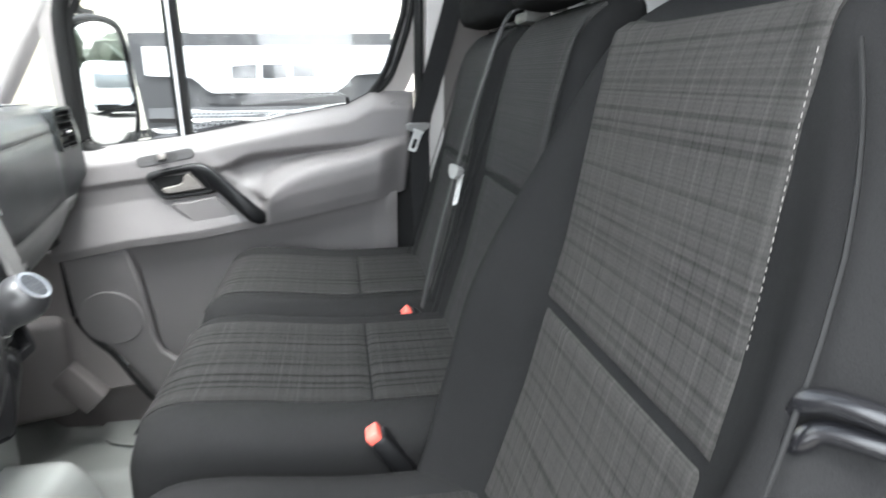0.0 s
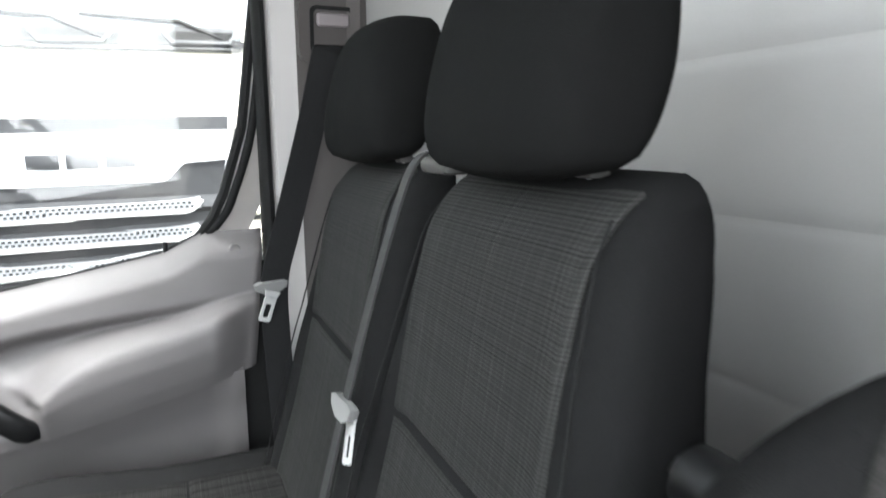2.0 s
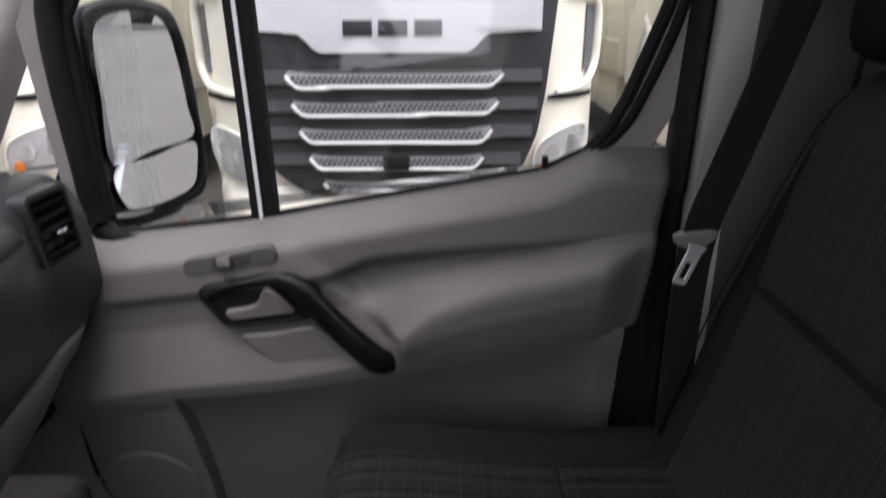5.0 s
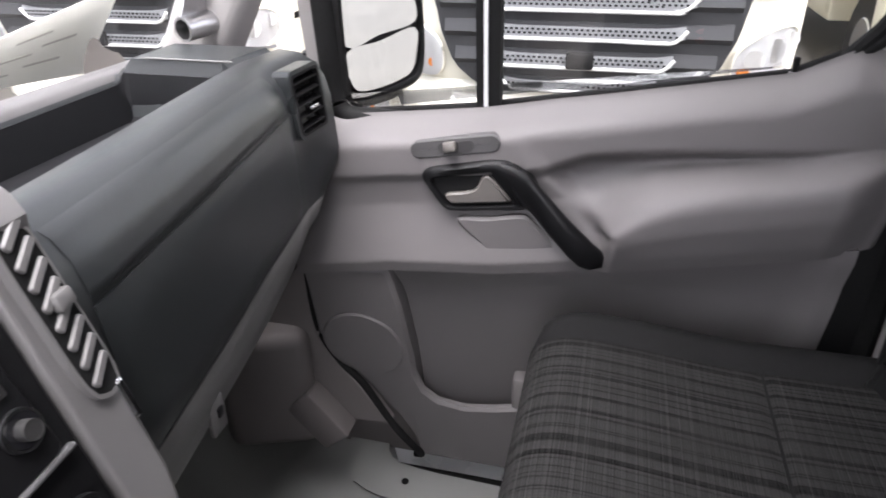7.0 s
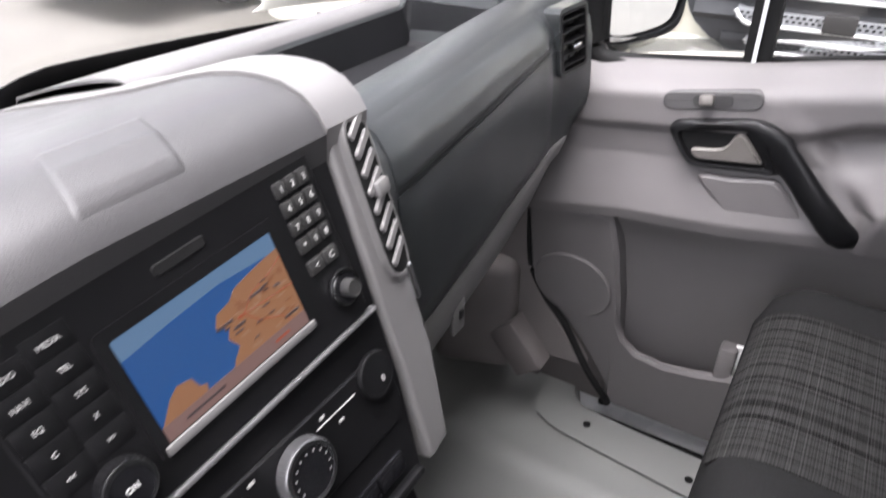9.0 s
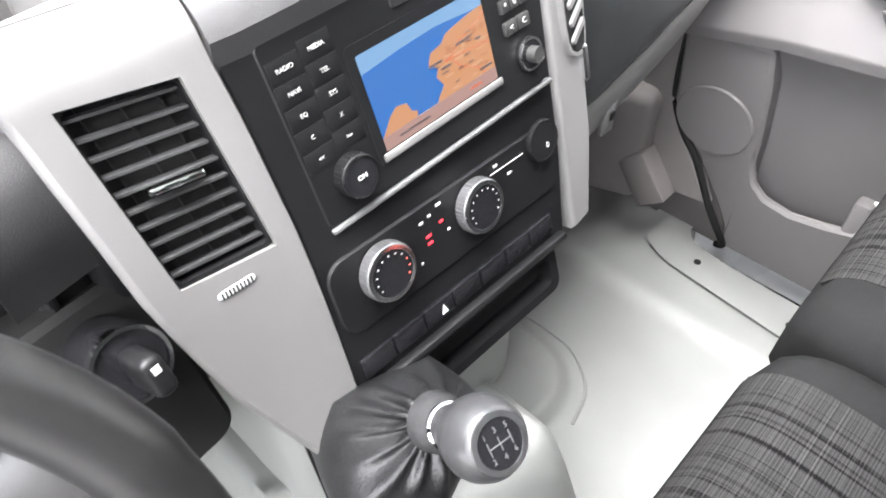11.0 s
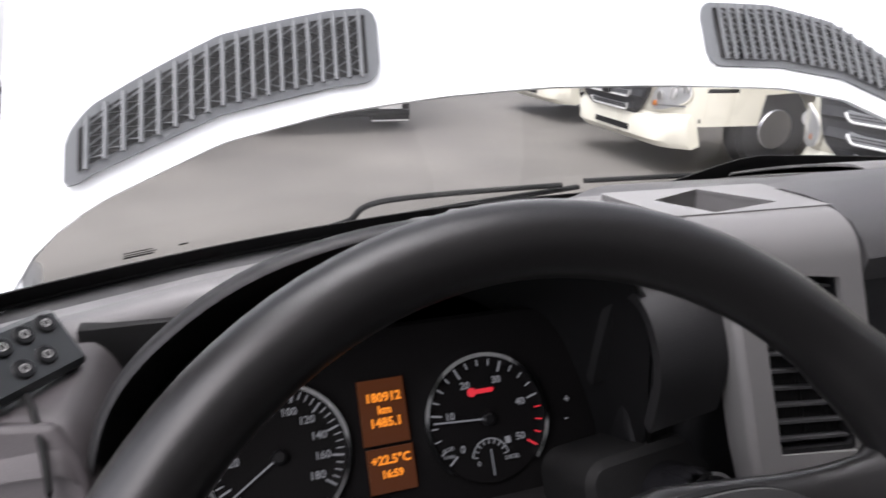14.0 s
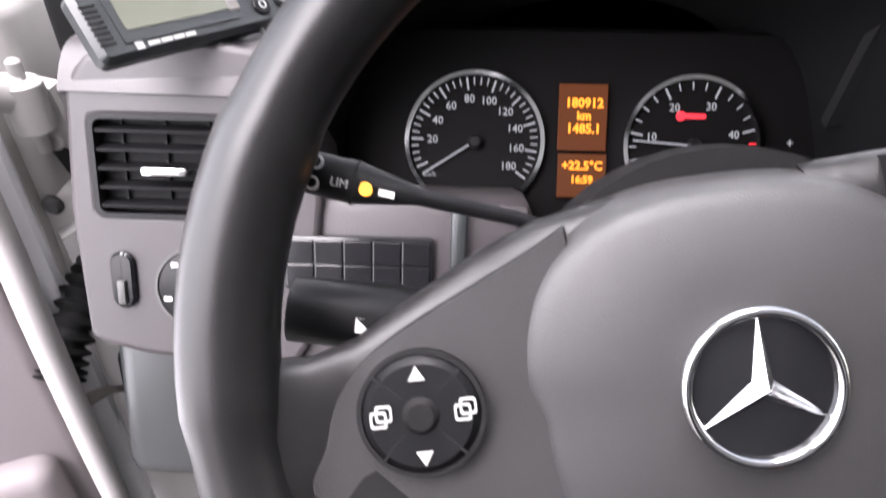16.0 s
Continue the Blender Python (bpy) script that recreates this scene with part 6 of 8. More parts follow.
for a, z, m, w in ((-0.055, 0.806, REDLIT, 0.008), (-0.055, 0.799, REDLIT, 0.008), (-0.037, 0.812, REDLIT, 0.006), (-0.060, 0.822, PRINT, 0.006), (-0.049, 0.824, PRINT, 0.005), (-0.036, 0.829, PRINT, 0.008), (-0.070, 0.785, PRINT, 0.003), (-0.030, 0.800, PRINT, 0.004), (0.044, 0.828, PRINT, 0.007), (0.062, 0.812, PRINT, 0.008)):
    part("lamp" if m is REDLIT else "symbol", CP.box(bmesh.new(), a, cb(z), 0.0034, w * 0.8, 0.0024, 0.0008), m, heat, smooth=0)

# ---- instrument cluster ----
clu = thing("instrument_cluster", (-0.545, 0.1, 0.86), "lit instrument cluster with two round dials and an amber display", "instrument cluster")
IP = Plane((-0.545, 0.097, 0.862), (1, 0.03, 0), (0, 0.60, 1))


part("cluster_face", IP.slab(bmesh.new(), shift_poly(rrect(0.40, 0.19, 0.05), 0.0, 0.0), -0.03, -0.004, 0.004), DIALFACE, clu)


def arc(pl, a, b, r0, r1, t0, t1, c0, c1, n=48):
    bm = bmesh.new()
    ts = [radians(lerp(t0, t1, i / n)) for i in range(n + 1)]
    loft(bm, [[pl.p(a + r * math.cos(t), b + r * math.sin(t), c) for r, c in ((r0, c0), (r1, c0), (r1, c1), (r0, c1))] for t in ts])
    return bm


def dial(a, b, r, t0, t1, majors, minors, numbers, needle_t, lit_to, red_from=None):
    d = part("dial", IP.disc(bmesh.new(), a, b, r, -0.004, 0.0, 64), DIALFACE, clu, "round black dial")
    part("dial_ring", arc(IP, a, b, r, r + 0.0035, -45, 225, -0.003, 0.004, 60), CHROME, d, "chrome ring")
    for i in range(majors * minors + 1):
        big = i % minors == 0
        t = radians(lerp(t0, t1, i / (majors * minors)))
        L = 0.010 if big else 0.006
        rr = r - 0.002 - L / 2
        m = LIT
        if red_from is not None and i >= red_from:
            m = REDLIT
        r_ = IP.rot() @ Euler((0, 0, t)).to_matrix()
        part("dial_mark", bx(bmesh.new(), IP.p(a + rr * math.cos(t), b + rr * math.sin(t), 0.0006), (L, 0.0016 if big else 0.0011, 0.0006), r_), m, d, smooth=0)
    for i, s in enumerate(numbers):
        t = radians(lerp(t0, t1, i / (len(numbers) - 1)))
        if s:
            part("dial_number", text_bm(s, 0.0090, IP, a + (r - 0.0195) * math.cos(t), b + (r - 0.0195) * math.sin(t), 0.0006, bold=0.0001), LIT, d, smooth=0)
    t = radians(needle_t)
    nd = part("needle", bx(bmesh.new(), IP.p(a + (r - 0.004) / 2 * math.cos(t), b + (r - 0.004) / 2 * math.sin(t), 0.004), (r - 0.004, 0.0014, 0.001), IP.rot() @ Euler((0, 0, t)).to_matrix()), NEEDLE, d, "pale needle", smooth=0)
    part("needle_cap", IP.disc(bmesh.new(), a, b, 0.006, 0.002, 0.008, 24, 0.002), BLACK, d)
    return d


dial(-0.091, 0.0, 0.0545, 205, -35, 9, 4, ["", "20", "40", "60", "80", "100", "120", "140", "160", "180"][0:10], 213, 0)
part("unit_print", text_bm("km/h", 0.0055, IP, -0.128, -0.028, 0.0006), LIT, clu, smooth=0)
d2 = dial(0.090, 0.0, 0.0545, 220, -35, 5, 4, ["0", "10", "20", "30", "40", "50"], 176, 0, red_from=17)
part("unit_print", text_bm("x100", 0.005, IP, 0.050, -0.020, 0.0006), LIT, clu, smooth=0)
part("unit_print", text_bm("1/min", 0.005, IP, 0.050, -0.026, 0.0006), LIT, clu, smooth=0)
part("unit_print", text_bm("DIESEL", 0.0048, IP, 0.108, -0.036, 0.0006), LIT, clu, smooth=0)
part("fuel_arc", arc(IP, 0.088, -0.034, 0.0165, 0.0175, 10, 170, 0.0, 0.0008, 30), LIT, clu, smooth=0)
for i in range(9):
    t = radians(10 + 20 * i)
    part("fuel_mark", bx(bmesh.new(), IP.p(0.088 + 0.0145 * math.cos(t), -0.034 + 0.0145 * math.sin(t), 0.0005), (0.004, 0.001, 0.0006), IP.rot() @ Euler((0, 0, t)).to_matrix()), LIT, clu, smooth=0)
part("fuel_needle", IP.box(bmesh.new(), 0.088, -0.037, 0.003, 0.001, 0.022, 0.001), NEEDLE, clu, smooth=0)
part("fuel_zero", text_bm("0", 0.006, IP, 0.076, -0.037, 0.0006), LIT, clu, smooth=0)
part("pump_symbol", IP.box(bmesh.new(), 0.106, -0.021, 0.0006, 0.005, 0.006, 0.0005), LIT, clu, smooth=0)
part("telltale", IP.slab(bmesh.new(), shift_poly(rrect(0.020, 0.0040, 0.002), 0.090, 0.0245), 0.0, 0.0008), REDLIT, clu, "red warning lamp", smooth=0)
part("telltale", IP.disc(bmesh.new(), 0.079, 0.0245, 0.0040, 0.0, 0.0012, 16), REDLIT, clu, "red warning lamp", smooth=0)
part("display", IP.box(bmesh.new(), -0.002, 0.0215, 0.0, 0.040, 0.054, 0.002), AMBERBG, clu, "amber display", smooth=0)
part("display", IP.box(bmesh.new(), -0.001, -0.0265, 0.0, 0.040, 0.036, 0.002), AMBERBG, clu, "amber display", smooth=0)
for s, b, size in (("180912", 0.033, 0.0105), ("km", 0.0225, 0.0095), ("1485.1", 0.012, 0.0105), ("+22.5°C", -0.0185, 0.0100), ("16:59", -0.0300, 0.0085)):
    part("display_text", text_bm(s, size, IP, -0.001, b, 0.0014, bold=0.0003), AMBER, clu, smooth=0)
for s, b in (("+", 0.004), ("-", -0.012)):
    part("cluster_mark", text_bm(s, 0.011, IP, 0.172 if s == "+" else 0.168, b, -0.003), LIT, clu, smooth=0)
# visor hood over the dials
HOOD = [(-0.775, 0.80), (-0.762, 0.90), (-0.742, 0.965), (-0.70, 1.012), (-0.64, 1.048), (-0.56, 1.068), (-0.48, 1.068), (-0.42, 1.052), (-0.37, 1.018), (-0.345, 0.975), (-0.335, 0.90), (-0.33, 0.80)]
cx, cz = -0.55, 0.90


def hood_ring(y, s, dz=0.0):
    return [(cx + (x - cx) * s, y, cz + (z - cz) * s + dz) for x, z in HOOD]


HOOD = [(p.x, p.z) for p in spline([(x, 0, z) for x, z in HOOD], 5)]
bm = bmesh.new()
loft(bm, [hood_ring(0.029, 0.975), hood_ring(0.030, 0.992), hood_ring(0.036, 1.0), hood_ring(0.050, 1.002, -0.003), hood_ring(0.075, 0.985, -0.012), hood_ring(0.11, 0.955, -0.030), hood_ring(0.15, 0.90, -0.055), hood_ring(0.18, 0.83, -0.075), hood_ring(0.19, 0.76, -0.09)], closed=False, cap=False)
bmesh.ops.solidify(bm, geom=bm.faces[:], thickness=0.003)
part("visor_hood", bm, DASHTOP, clu, "charcoal visor over the dials", smooth=60)
# lining coloured darker than the hood, so shade inside is painted
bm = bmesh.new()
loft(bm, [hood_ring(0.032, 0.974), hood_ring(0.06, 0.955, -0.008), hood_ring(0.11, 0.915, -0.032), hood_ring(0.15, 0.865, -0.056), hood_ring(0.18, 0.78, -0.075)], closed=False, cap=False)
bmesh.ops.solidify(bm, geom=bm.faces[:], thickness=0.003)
part("visor_lining", bm, VISORIN, clu, "visor lining, darkened to paint the shade under the hood", smooth=60)
bm = bmesh.new()
bm.faces.new(ring(bm, hood_ring(0.181, 0.82, -0.05)))
bmesh.ops.solidify(bm, geom=bm.faces[:], thickness=0.006)
part("tunnel_wall", bm, SEAL, clu, smooth=0)
part("cluster_sill", box((-0.55, 0.034, 0.757), (0.46, 0.12, 0.05), Euler((radians(30), 0, 0)).to_matrix(), bev=0.015), SOFT, clu)

# ---- driver's side of the dashboard ----
LP = Plane((-0.86, 0.016, 0.912), (1, 0.02, 0), (0, 0.42, 1))


def lb(z):
    return (z - 0.912) / 0.922


left = [(-0.066, lb(0.755)), (-0.02, lb(0.745)), (0.10, lb(0.74)), (0.115, lb(0.86)), (0.105, lb(0.93)), (0.09, lb(0.955)), (0.03, lb(0.962)), (-0.05, lb(0.952)), (-0.066, lb(0.935)), (-0.071, lb(0.85))]
lo = resample(left, 64, -0.002, lb(0.87))
li = resample(shift_poly(rrect(0.098, 0.070, 0.006), 0.0, lb(0.880)), 64, -0.002, lb(0.87))
soften(part("left_panel", LP.hoop(bmesh.new(), lo, li, -0.09, 0.0), LEFTGREY, dash, "grey panel round the driver's vent", smooth=30))
vent(dash, LP, 0.0, lb(0.880), 0.096, 0.068, 5, lean_deg=15, tab=(0.004, -0.002, 0.034))
part("vent_thumbwheel", LP.slab(bmesh.new(), shift_poly(rrect(0.012, 0.05, 0.004), 0.064, lb(0.878)), 0.0, 0.003, 0.001), GLOSS, dash)
for z in (0.893, 0.885, 0.872):
    part("thumbwheel_mark", LP.box(bmesh.new(), 0.064, lb(z), 0.004, 0.003, 0.006, 0.001), WHITE, dash, smooth=0)
part("left_top", sheet(bmesh.new(), lambda u, v: (lerp(-0.93, -0.750, u), lerp(0.020, 0.16, v), lerp(0.955, 0.950, smooth01(v)) - 0.026 * max(0.0, 1 - v / 0.28) ** 2.2 - 0.03 * max(0.0, (u - 0.88) / 0.12) ** 2), 30, 24, 0.016), LEFTGREY, dash, smooth=60)
# level control, rotary light switch, button block
part("level_control", LP.slab(bmesh.new(), shift_poly(rrect(0.018, 0.044, 0.009), -0.035, lb(0.802)), 0.0, 0.005, 0.002), GLOSS, dash, "black headlamp level control")
part("level_wheel", LP.box(bmesh.new(), -0.035, lb(0.794), 0.006, 0.006, 0.018, 0.004, 0.001), KEYCAP, dash)
ls = part("light_switch", LP.disc(bmesh.new(), 0.022, lb(0.798), 0.031, 0.0, 0.006, 40, 0.002), GLOSS, dash, "round black light switch")
part("switch_ring", LP.hoop(bmesh.new(), [(0.022 + 0.032 * math.cos(t), lb(0.798) + 0.032 * math.sin(t)) for t in (radians(9 * i) for i in range(40))], [(0.022 + 0.030 * math.cos(t), lb(0.798) + 0.030 * math.sin(t)) for t in (radians(9 * i) for i in range(40))], 0.0, 0.007), KEYCAP, ls)
part("switch_grip", LP.box(bmesh.new(), 0.022, lb(0.798), 0.012, 0.010, 0.036, 0.016, 0.004), BLACK, ls)
part("grip_mark", LP.box(bmesh.new(), 0.022, lb(0.807), 0.0205, 0.004, 0.010, 0.001), CHROME, ls)
for t in (30, 80, 130, 200, 240):
    part("switch_symbol", LP.box(bmesh.new(), 0.022 + 0.024 * math.cos(radians(t)), lb(0.798) + 0.024 * math.sin(radians(t)), 0.0065, 0.006, 0.003, 0.0008), WHITE, ls, smooth=0)
SP = Plane((-0.72, -0.012, 0.833), (1, 0.02, 0), (0, 0.42, 1))
part("knee_panel", SP.box(bmesh.new(), 0.02, -0.044, -0.045, 0.22, 0.150, 0.08, 0.012), LEFTGREY, dash)
part("switch_block", SP.box(bmesh.new(), 0.001, -0.018, -0.002, 0.112, 0.042, 0.010, 0.003), GLOSS, dash, "black switch block")
for k in range(5):
    for r in range(2):
        part("dash_switch", SP.box(bmesh.new(), -0.042 + 0.0215 * k, -0.0085 - 0.0185 * r, 0.0005, 0.0208, 0.0178, 0.008, 0.0010), GLOSS, dash, smooth=0)
part("knee_step", SP.box(bmesh.new(), 0.075, 0.0, 0.0, 0.012, 0.06, 0.012, 0.004), DASH, dash)
part("lower_cover", box((-0.56, 0.08, 0.69), (0.50, 0.20, 0.16), Euler((radians(28), 0, 0)).to_matrix(), bev=0.03, seg=3), SOFT, dash, "black cover below the column")
part("side_lower", box((-0.87, 0.03, 0.66), (0.14, 0.12, 0.20), Euler((radians(-20), 0, 0)).to_matrix(), bev=0.02, seg=3), DASH, dash)

# ---- steering wheel ----
wheel = thing("steering_wheel", (-0.5375, -0.2366, 0.959), "black four-spoke steering wheel with a chrome emblem", "steering wheel")
wn_ = Vector((0, -math.cos(0.5875), math.sin(0.5875)))
wu0, wv0 = Vector((1, 0, 0)), wn_.cross(Vector((1, 0, 0)))
tw = radians(9)
WP = Plane((-0.5375, -0.2366, 0.959), wu0 * math.cos(tw) + wv0 * math.sin(tw), wv0 * math.cos(tw) - wu0 * math.sin(tw))
bm = bmesh.new()
rings = []
for i in range(96):
    t = 2 * math.pi * i / 96
    o = WP.u * math.cos(t) + WP.v * math.sin(t)
    th = 0.0165 + 0.0015 * (abs(math.cos(t)) > 0.86 and math.sin(t) > 0.0)
    rings.append([WP.o + o * 0.185 + (o * math.cos(q) * th + WP.n * math.sin(q) * th * 1.12) for q in (2 * math.pi * k / 18 for k in range(18))])
vs = [ring(bm, r) for r in rings]
for i in range(96):
    a, b = vs[i], vs[(i + 1) % 96]
    for k in range(18):
        bm.faces.new((a[k], a[(k + 1) % 18], b[(k + 1) % 18], b[k]))
part("rim", bm, WHEEL, wheel, "black leather-grained rim", smooth=60)


def spoke(pts, name="spoke", material=None):
    """A flat spoke: stations of (a, b, half width, height, thickness) from hub to rim."""
    bm = bmesh.new()
    rings = []
    for i, (a, b, hw, c, th) in enumerate(pts):
        a2, b2 = pts[min(i + 1, len(pts) - 1)][:2]
        a1, b1 = pts[max(i - 1, 0)][:2]
        d = Vector((a2 - a1, b2 - b1)).normalized()
        s = Vector((-d.y, d.x))
        rings.append([WP.p(a + s.x * x * hw, b + s.y * x * hw, c + y * th) for x, y in rrect(2, 2, 0.7, 4)])
    loft(bm, rings)
    return part(name, bm, material or HUB, wheel, smooth=50)


def cover(poly):
    """Plastic spoke cover laid on the skin, with a dark joint round it."""
    pts = [(p.x, p.y) for p in spline([(a, b, 0) for a, b in poly], 5)]
    height = lambda a: line_at([(0.05, -0.0125), (0.09, -0.0082), (0.121, -0.0048), (0.139, -0.0030), (0.155, 0.0012), (0.165, 0.0055)], abs(a))

    def ringed(k, dc):
        m = Vector((sum(a for a, b in pts) / len(pts), sum(b for a, b in pts) / len(pts)))
        return [WP.p(m.x + (a - m.x) * k, m.y + (b - m.y) * k, height(a) + dc) for a, b in pts]
    part("cover_joint", loft(bmesh.new(), [ringed(1.012, -0.012), ringed(1.012, -0.0018)]), SEAL, wheel, "dark joint round the spoke cover", smooth=0)
    bm = bmesh.new()
    rings = [ringed(1.0, -0.012), ringed(1.0, -0.0008), ringed(0.992, 0.0)] + [ringed(k, 0.0) for k in (0.9, 0.7, 0.5, 0.3, 0.1)]
    for r_, k in zip(rings[3:], (0.9, 0.7, 0.5, 0.3, 0.1)):
        m = Vector((sum(a for a, b in pts) / len(pts), sum(b for a, b in pts) / len(pts)))
        for i, (a, b) in enumerate(pts):
            aa = m.x + (a - m.x) * k
            r_[i] = WP.p(aa, m.y + (b - m.y) * k, height(aa))
    part("spoke_cover", loft(bm, rings), HUB, wheel, "dark plastic cover on the spoke", smooth=50)


for sgn in (-1, 1):
    if sgn < 0:
        spoke([(-0.04, -0.006, 0.066, -0.032, 0.018), (-0.069, -0.005, 0.058, -0.028, 0.017), (-0.09, -0.007, 0.050, -0.025, 0.016), (-0.121, -0.010, 0.037, -0.020, 0.0120), (-0.139, -0.012, 0.029, -0.017, 0.0105), (-0.155, -0.014, 0.027, -0.012, 0.0105), (-0.167, -0.016, 0.031, -0.006, 0.0110), (-0.176, -0.017, 0.042, -0.003, 0.012), (-0.184, -0.018, 0.054, -0.003, 0.009)], material=WHEEL)
        cover([(-0.060, 0.050), (-0.0773, 0.0410), (-0.1246, 0.0188), (-0.1451, 0.0025), (-0.1530, -0.0168), (-0.1560, -0.0375), (-0.10, -0.060), (-0.050, -0.072)][::-1])
    else:
        spoke([(0.04, -0.004, 0.068, -0.034, 0.018), (0.075, 0.000, 0.066, -0.030, 0.016), (0.105, 0.006, 0.054, -0.025, 0.014), (0.128, 0.010, 0.044, -0.020, 0.0125), (0.146, 0.013, 0.038, -0.015, 0.0115), (0.160, 0.014, 0.037, -0.009, 0.0115), (0.170, 0.015, 0.043, -0.005, 0.0120), (0.178, 0.016, 0.054, -0.003, 0.013), (0.186, 0.017, 0.066, -0.003, 0.010)], material=WHEEL)
        cover([(0.060, 0.062), (0.1021, 0.055), (0.1286, 0.0345), (0.1496, 0.0040), (0.1600, -0.0185), (0.1504, -0.0300), (0.1328, -0.0425), (0.10, -0.062), (0.050, -0.072)])
    spoke([(sgn * 0.03, -0.05, 0.030, -0.034, 0.014), (sgn * 0.06, -0.10, 0.018, -0.024, 0.011), (sgn * 0.085, -0.14, 0.016, -0.010, 0.010), (sgn * 0.098, -0.158, 0.018, -0.002, 0.010)], material=SOFT)


def hubf(u, v):
    t, r = 2 * math.pi * u, v
    ca, sa = math.cos(t), math.sin(t)
    ra = 0.090 if sa > 0 else 0.084
    rb = 0.071 if sa > 0 else 0.105
    x = ra * math.copysign(abs(ca) ** 0.8, ca) * r
    y = rb * math.copysign(abs(sa) ** 0.85, sa) * r
    return WP.p(x, y - 0.006, 0.003 - 0.016 * r ** 2.4 - 0.018 * smooth01((r - 0.88) / 0.12))


bm = bmesh.new()
sheet(bm, hubf, 64, 20)
bmesh.ops.remove_doubles(bm, verts=bm.verts[:], dist=1e-5)
part("airbag_cover", bm, HUB, wheel, "black padded airbag cover", smooth=60)
bm = bmesh.new()
loft(bm, [[WP.p(r * 0.088 * math.cos(t), r * 0.088 * math.sin(t) - 0.012, c) for t in (2 * math.pi * i / 48 for i in range(48))] for r, c in ((0.6, -0.08), (0.9, -0.065), (1.0, -0.045), (0.97, -0.028))])
part("hub_back", bm, SOFT, wheel, smooth=50)
# emblem: ring and three arms
em = part("emblem_dish", WP.disc(bmesh.new(), -0.001, -0.011, 0.0262, -0.002, 0.0045, 48, 0.001), GLOSS, wheel, "round emblem")
tc = [WP.p(-0.001 + 0.0262 * math.cos(2 * math.pi * i / 64), -0.011 + 0.0262 * math.sin(2 * math.pi * i / 64), 0.0055) for i in range(64)]
part("emblem_ring", tube(bmesh.new(), tc, 0.0021, 10, closed=True), CHROME, em, "chrome ring", smooth=60)
bm = bmesh.new()
for k in range(3):
    t = radians(90 + 120 * k)
    d, s = Vector((math.cos(t), math.sin(t))), Vector((-math.sin(t), math.cos(t)))
    tip = d * 0.0255
    b1, b2 = s * 0.0044 - d * 0.0025, -s * 0.0044 - d * 0.0025
    q = [WP.p(p.x - 0.001, p.y - 0.011, 0.0045) for p in (b1, tip, b2)]
    c = WP.p(-0.001, -0.011, 0.0090)
    vv = [bm.verts.new(x) for x in q + [c]]
    for f in ((0, 1, 3), (1, 2, 3), (2, 0, 3), (2, 1, 0)):
        bm.faces.new([vv[i] for i in f])
part("emblem_star", bm, CHROME, em, "three-armed chrome emblem", smooth=0)
# round key pads on the side spokes
for sgn, syms in ((-1, "tri"), (1, "phone")):
    a0, b0 = sgn * 0.1185, -0.0095
    pad = part("button_pad", WP.disc(bmesh.new(), a0, b0, 0.0215, -0.012, 0.0010, 40, 0.003), BLACK, wheel, "round four-way button pad")
    part("pad_groove", arc(WP, a0, b0, 0.0215, 0.0232, 0, 360, -0.010, -0.001, 40), SEAL, pad)
    part("pad_centre", WP.disc(bmesh.new(), a0, b0, 0.0068, -0.0025, 0.0030, 24, 0.002), SOFT, pad)
    for t in (45, 135, 225, 315):
        r_ = WP.rot() @ Euler((0, 0, radians(t))).to_matrix()
        part("pad_slot", bx(bmesh.new(), WP.p(a0 + 0.0155 * math.cos(radians(t)), b0 + 0.0155 * math.sin(radians(t)), 0.0009), (0.012, 0.0010, 0.0006), r_), SEAL, pad, smooth=0)
    if sgn < 0:
        for b, k in ((0.0150, 1), (-0.0150, -1)):
            part("pad_symbol", WP.slab(bmesh.new(), [(a0 - 0.003, b0 + b - 0.0022 * k), (a0 + 0.003, b0 + b - 0.0022 * k), (a0, b0 + b + 0.003 * k)][::k], 0.0010, 0.0017), PRINT, pad, smooth=0)
        for a in (-0.015, 0.015):
            part("pad_symbol", WP.hoop(bmesh.new(), shift_poly(rrect(0.006, 0.006, 0.001, 2), a0 + a, b0), shift_poly(rrect(0.0044, 0.0044, 0.001, 2), a0 + a, b0), 0.0010, 0.0017), PRINT, pad, smooth=0)
            part("pad_symbol", WP.hoop(bmesh.new(), shift_poly(rrect(0.006, 0.006, 0.001, 2), a0 + a + 0.002, b0 + 0.002), shift_poly(rrect(0.0044, 0.0044, 0.001, 2), a0 + a + 0.002, b0 + 0.002), 0.0010, 0.0017), PRINT, pad, smooth=0)
    else:
        ph = [(a0 + 0.013 + 0.003 * math.cos(radians(t)), b0 + 0.0055 * math.sin(radians(t))) for t in range(100, 261, 16)]
        part("pad_symbol", tube(bmesh.new(), [WP.p(a, b, 0.0013) for a, b in ph], [0.0014] * 2 + [0.0008] * (len(ph) - 4) + [0.0014] * 2, 8), PRINT, pad, smooth=0)
        part("pad_symbol", WP.box(bmesh.new(), a0 - 0.014, b0, 0.0013, 0.006, 0.0014, 0.0006), PRINT, pad, smooth=0)
        part("pad_symbol", WP.box(bmesh.new(), a0 - 0.014, b0, 0.0013, 0.0014, 0.005, 0.0006), PRINT, pad, smooth=0)

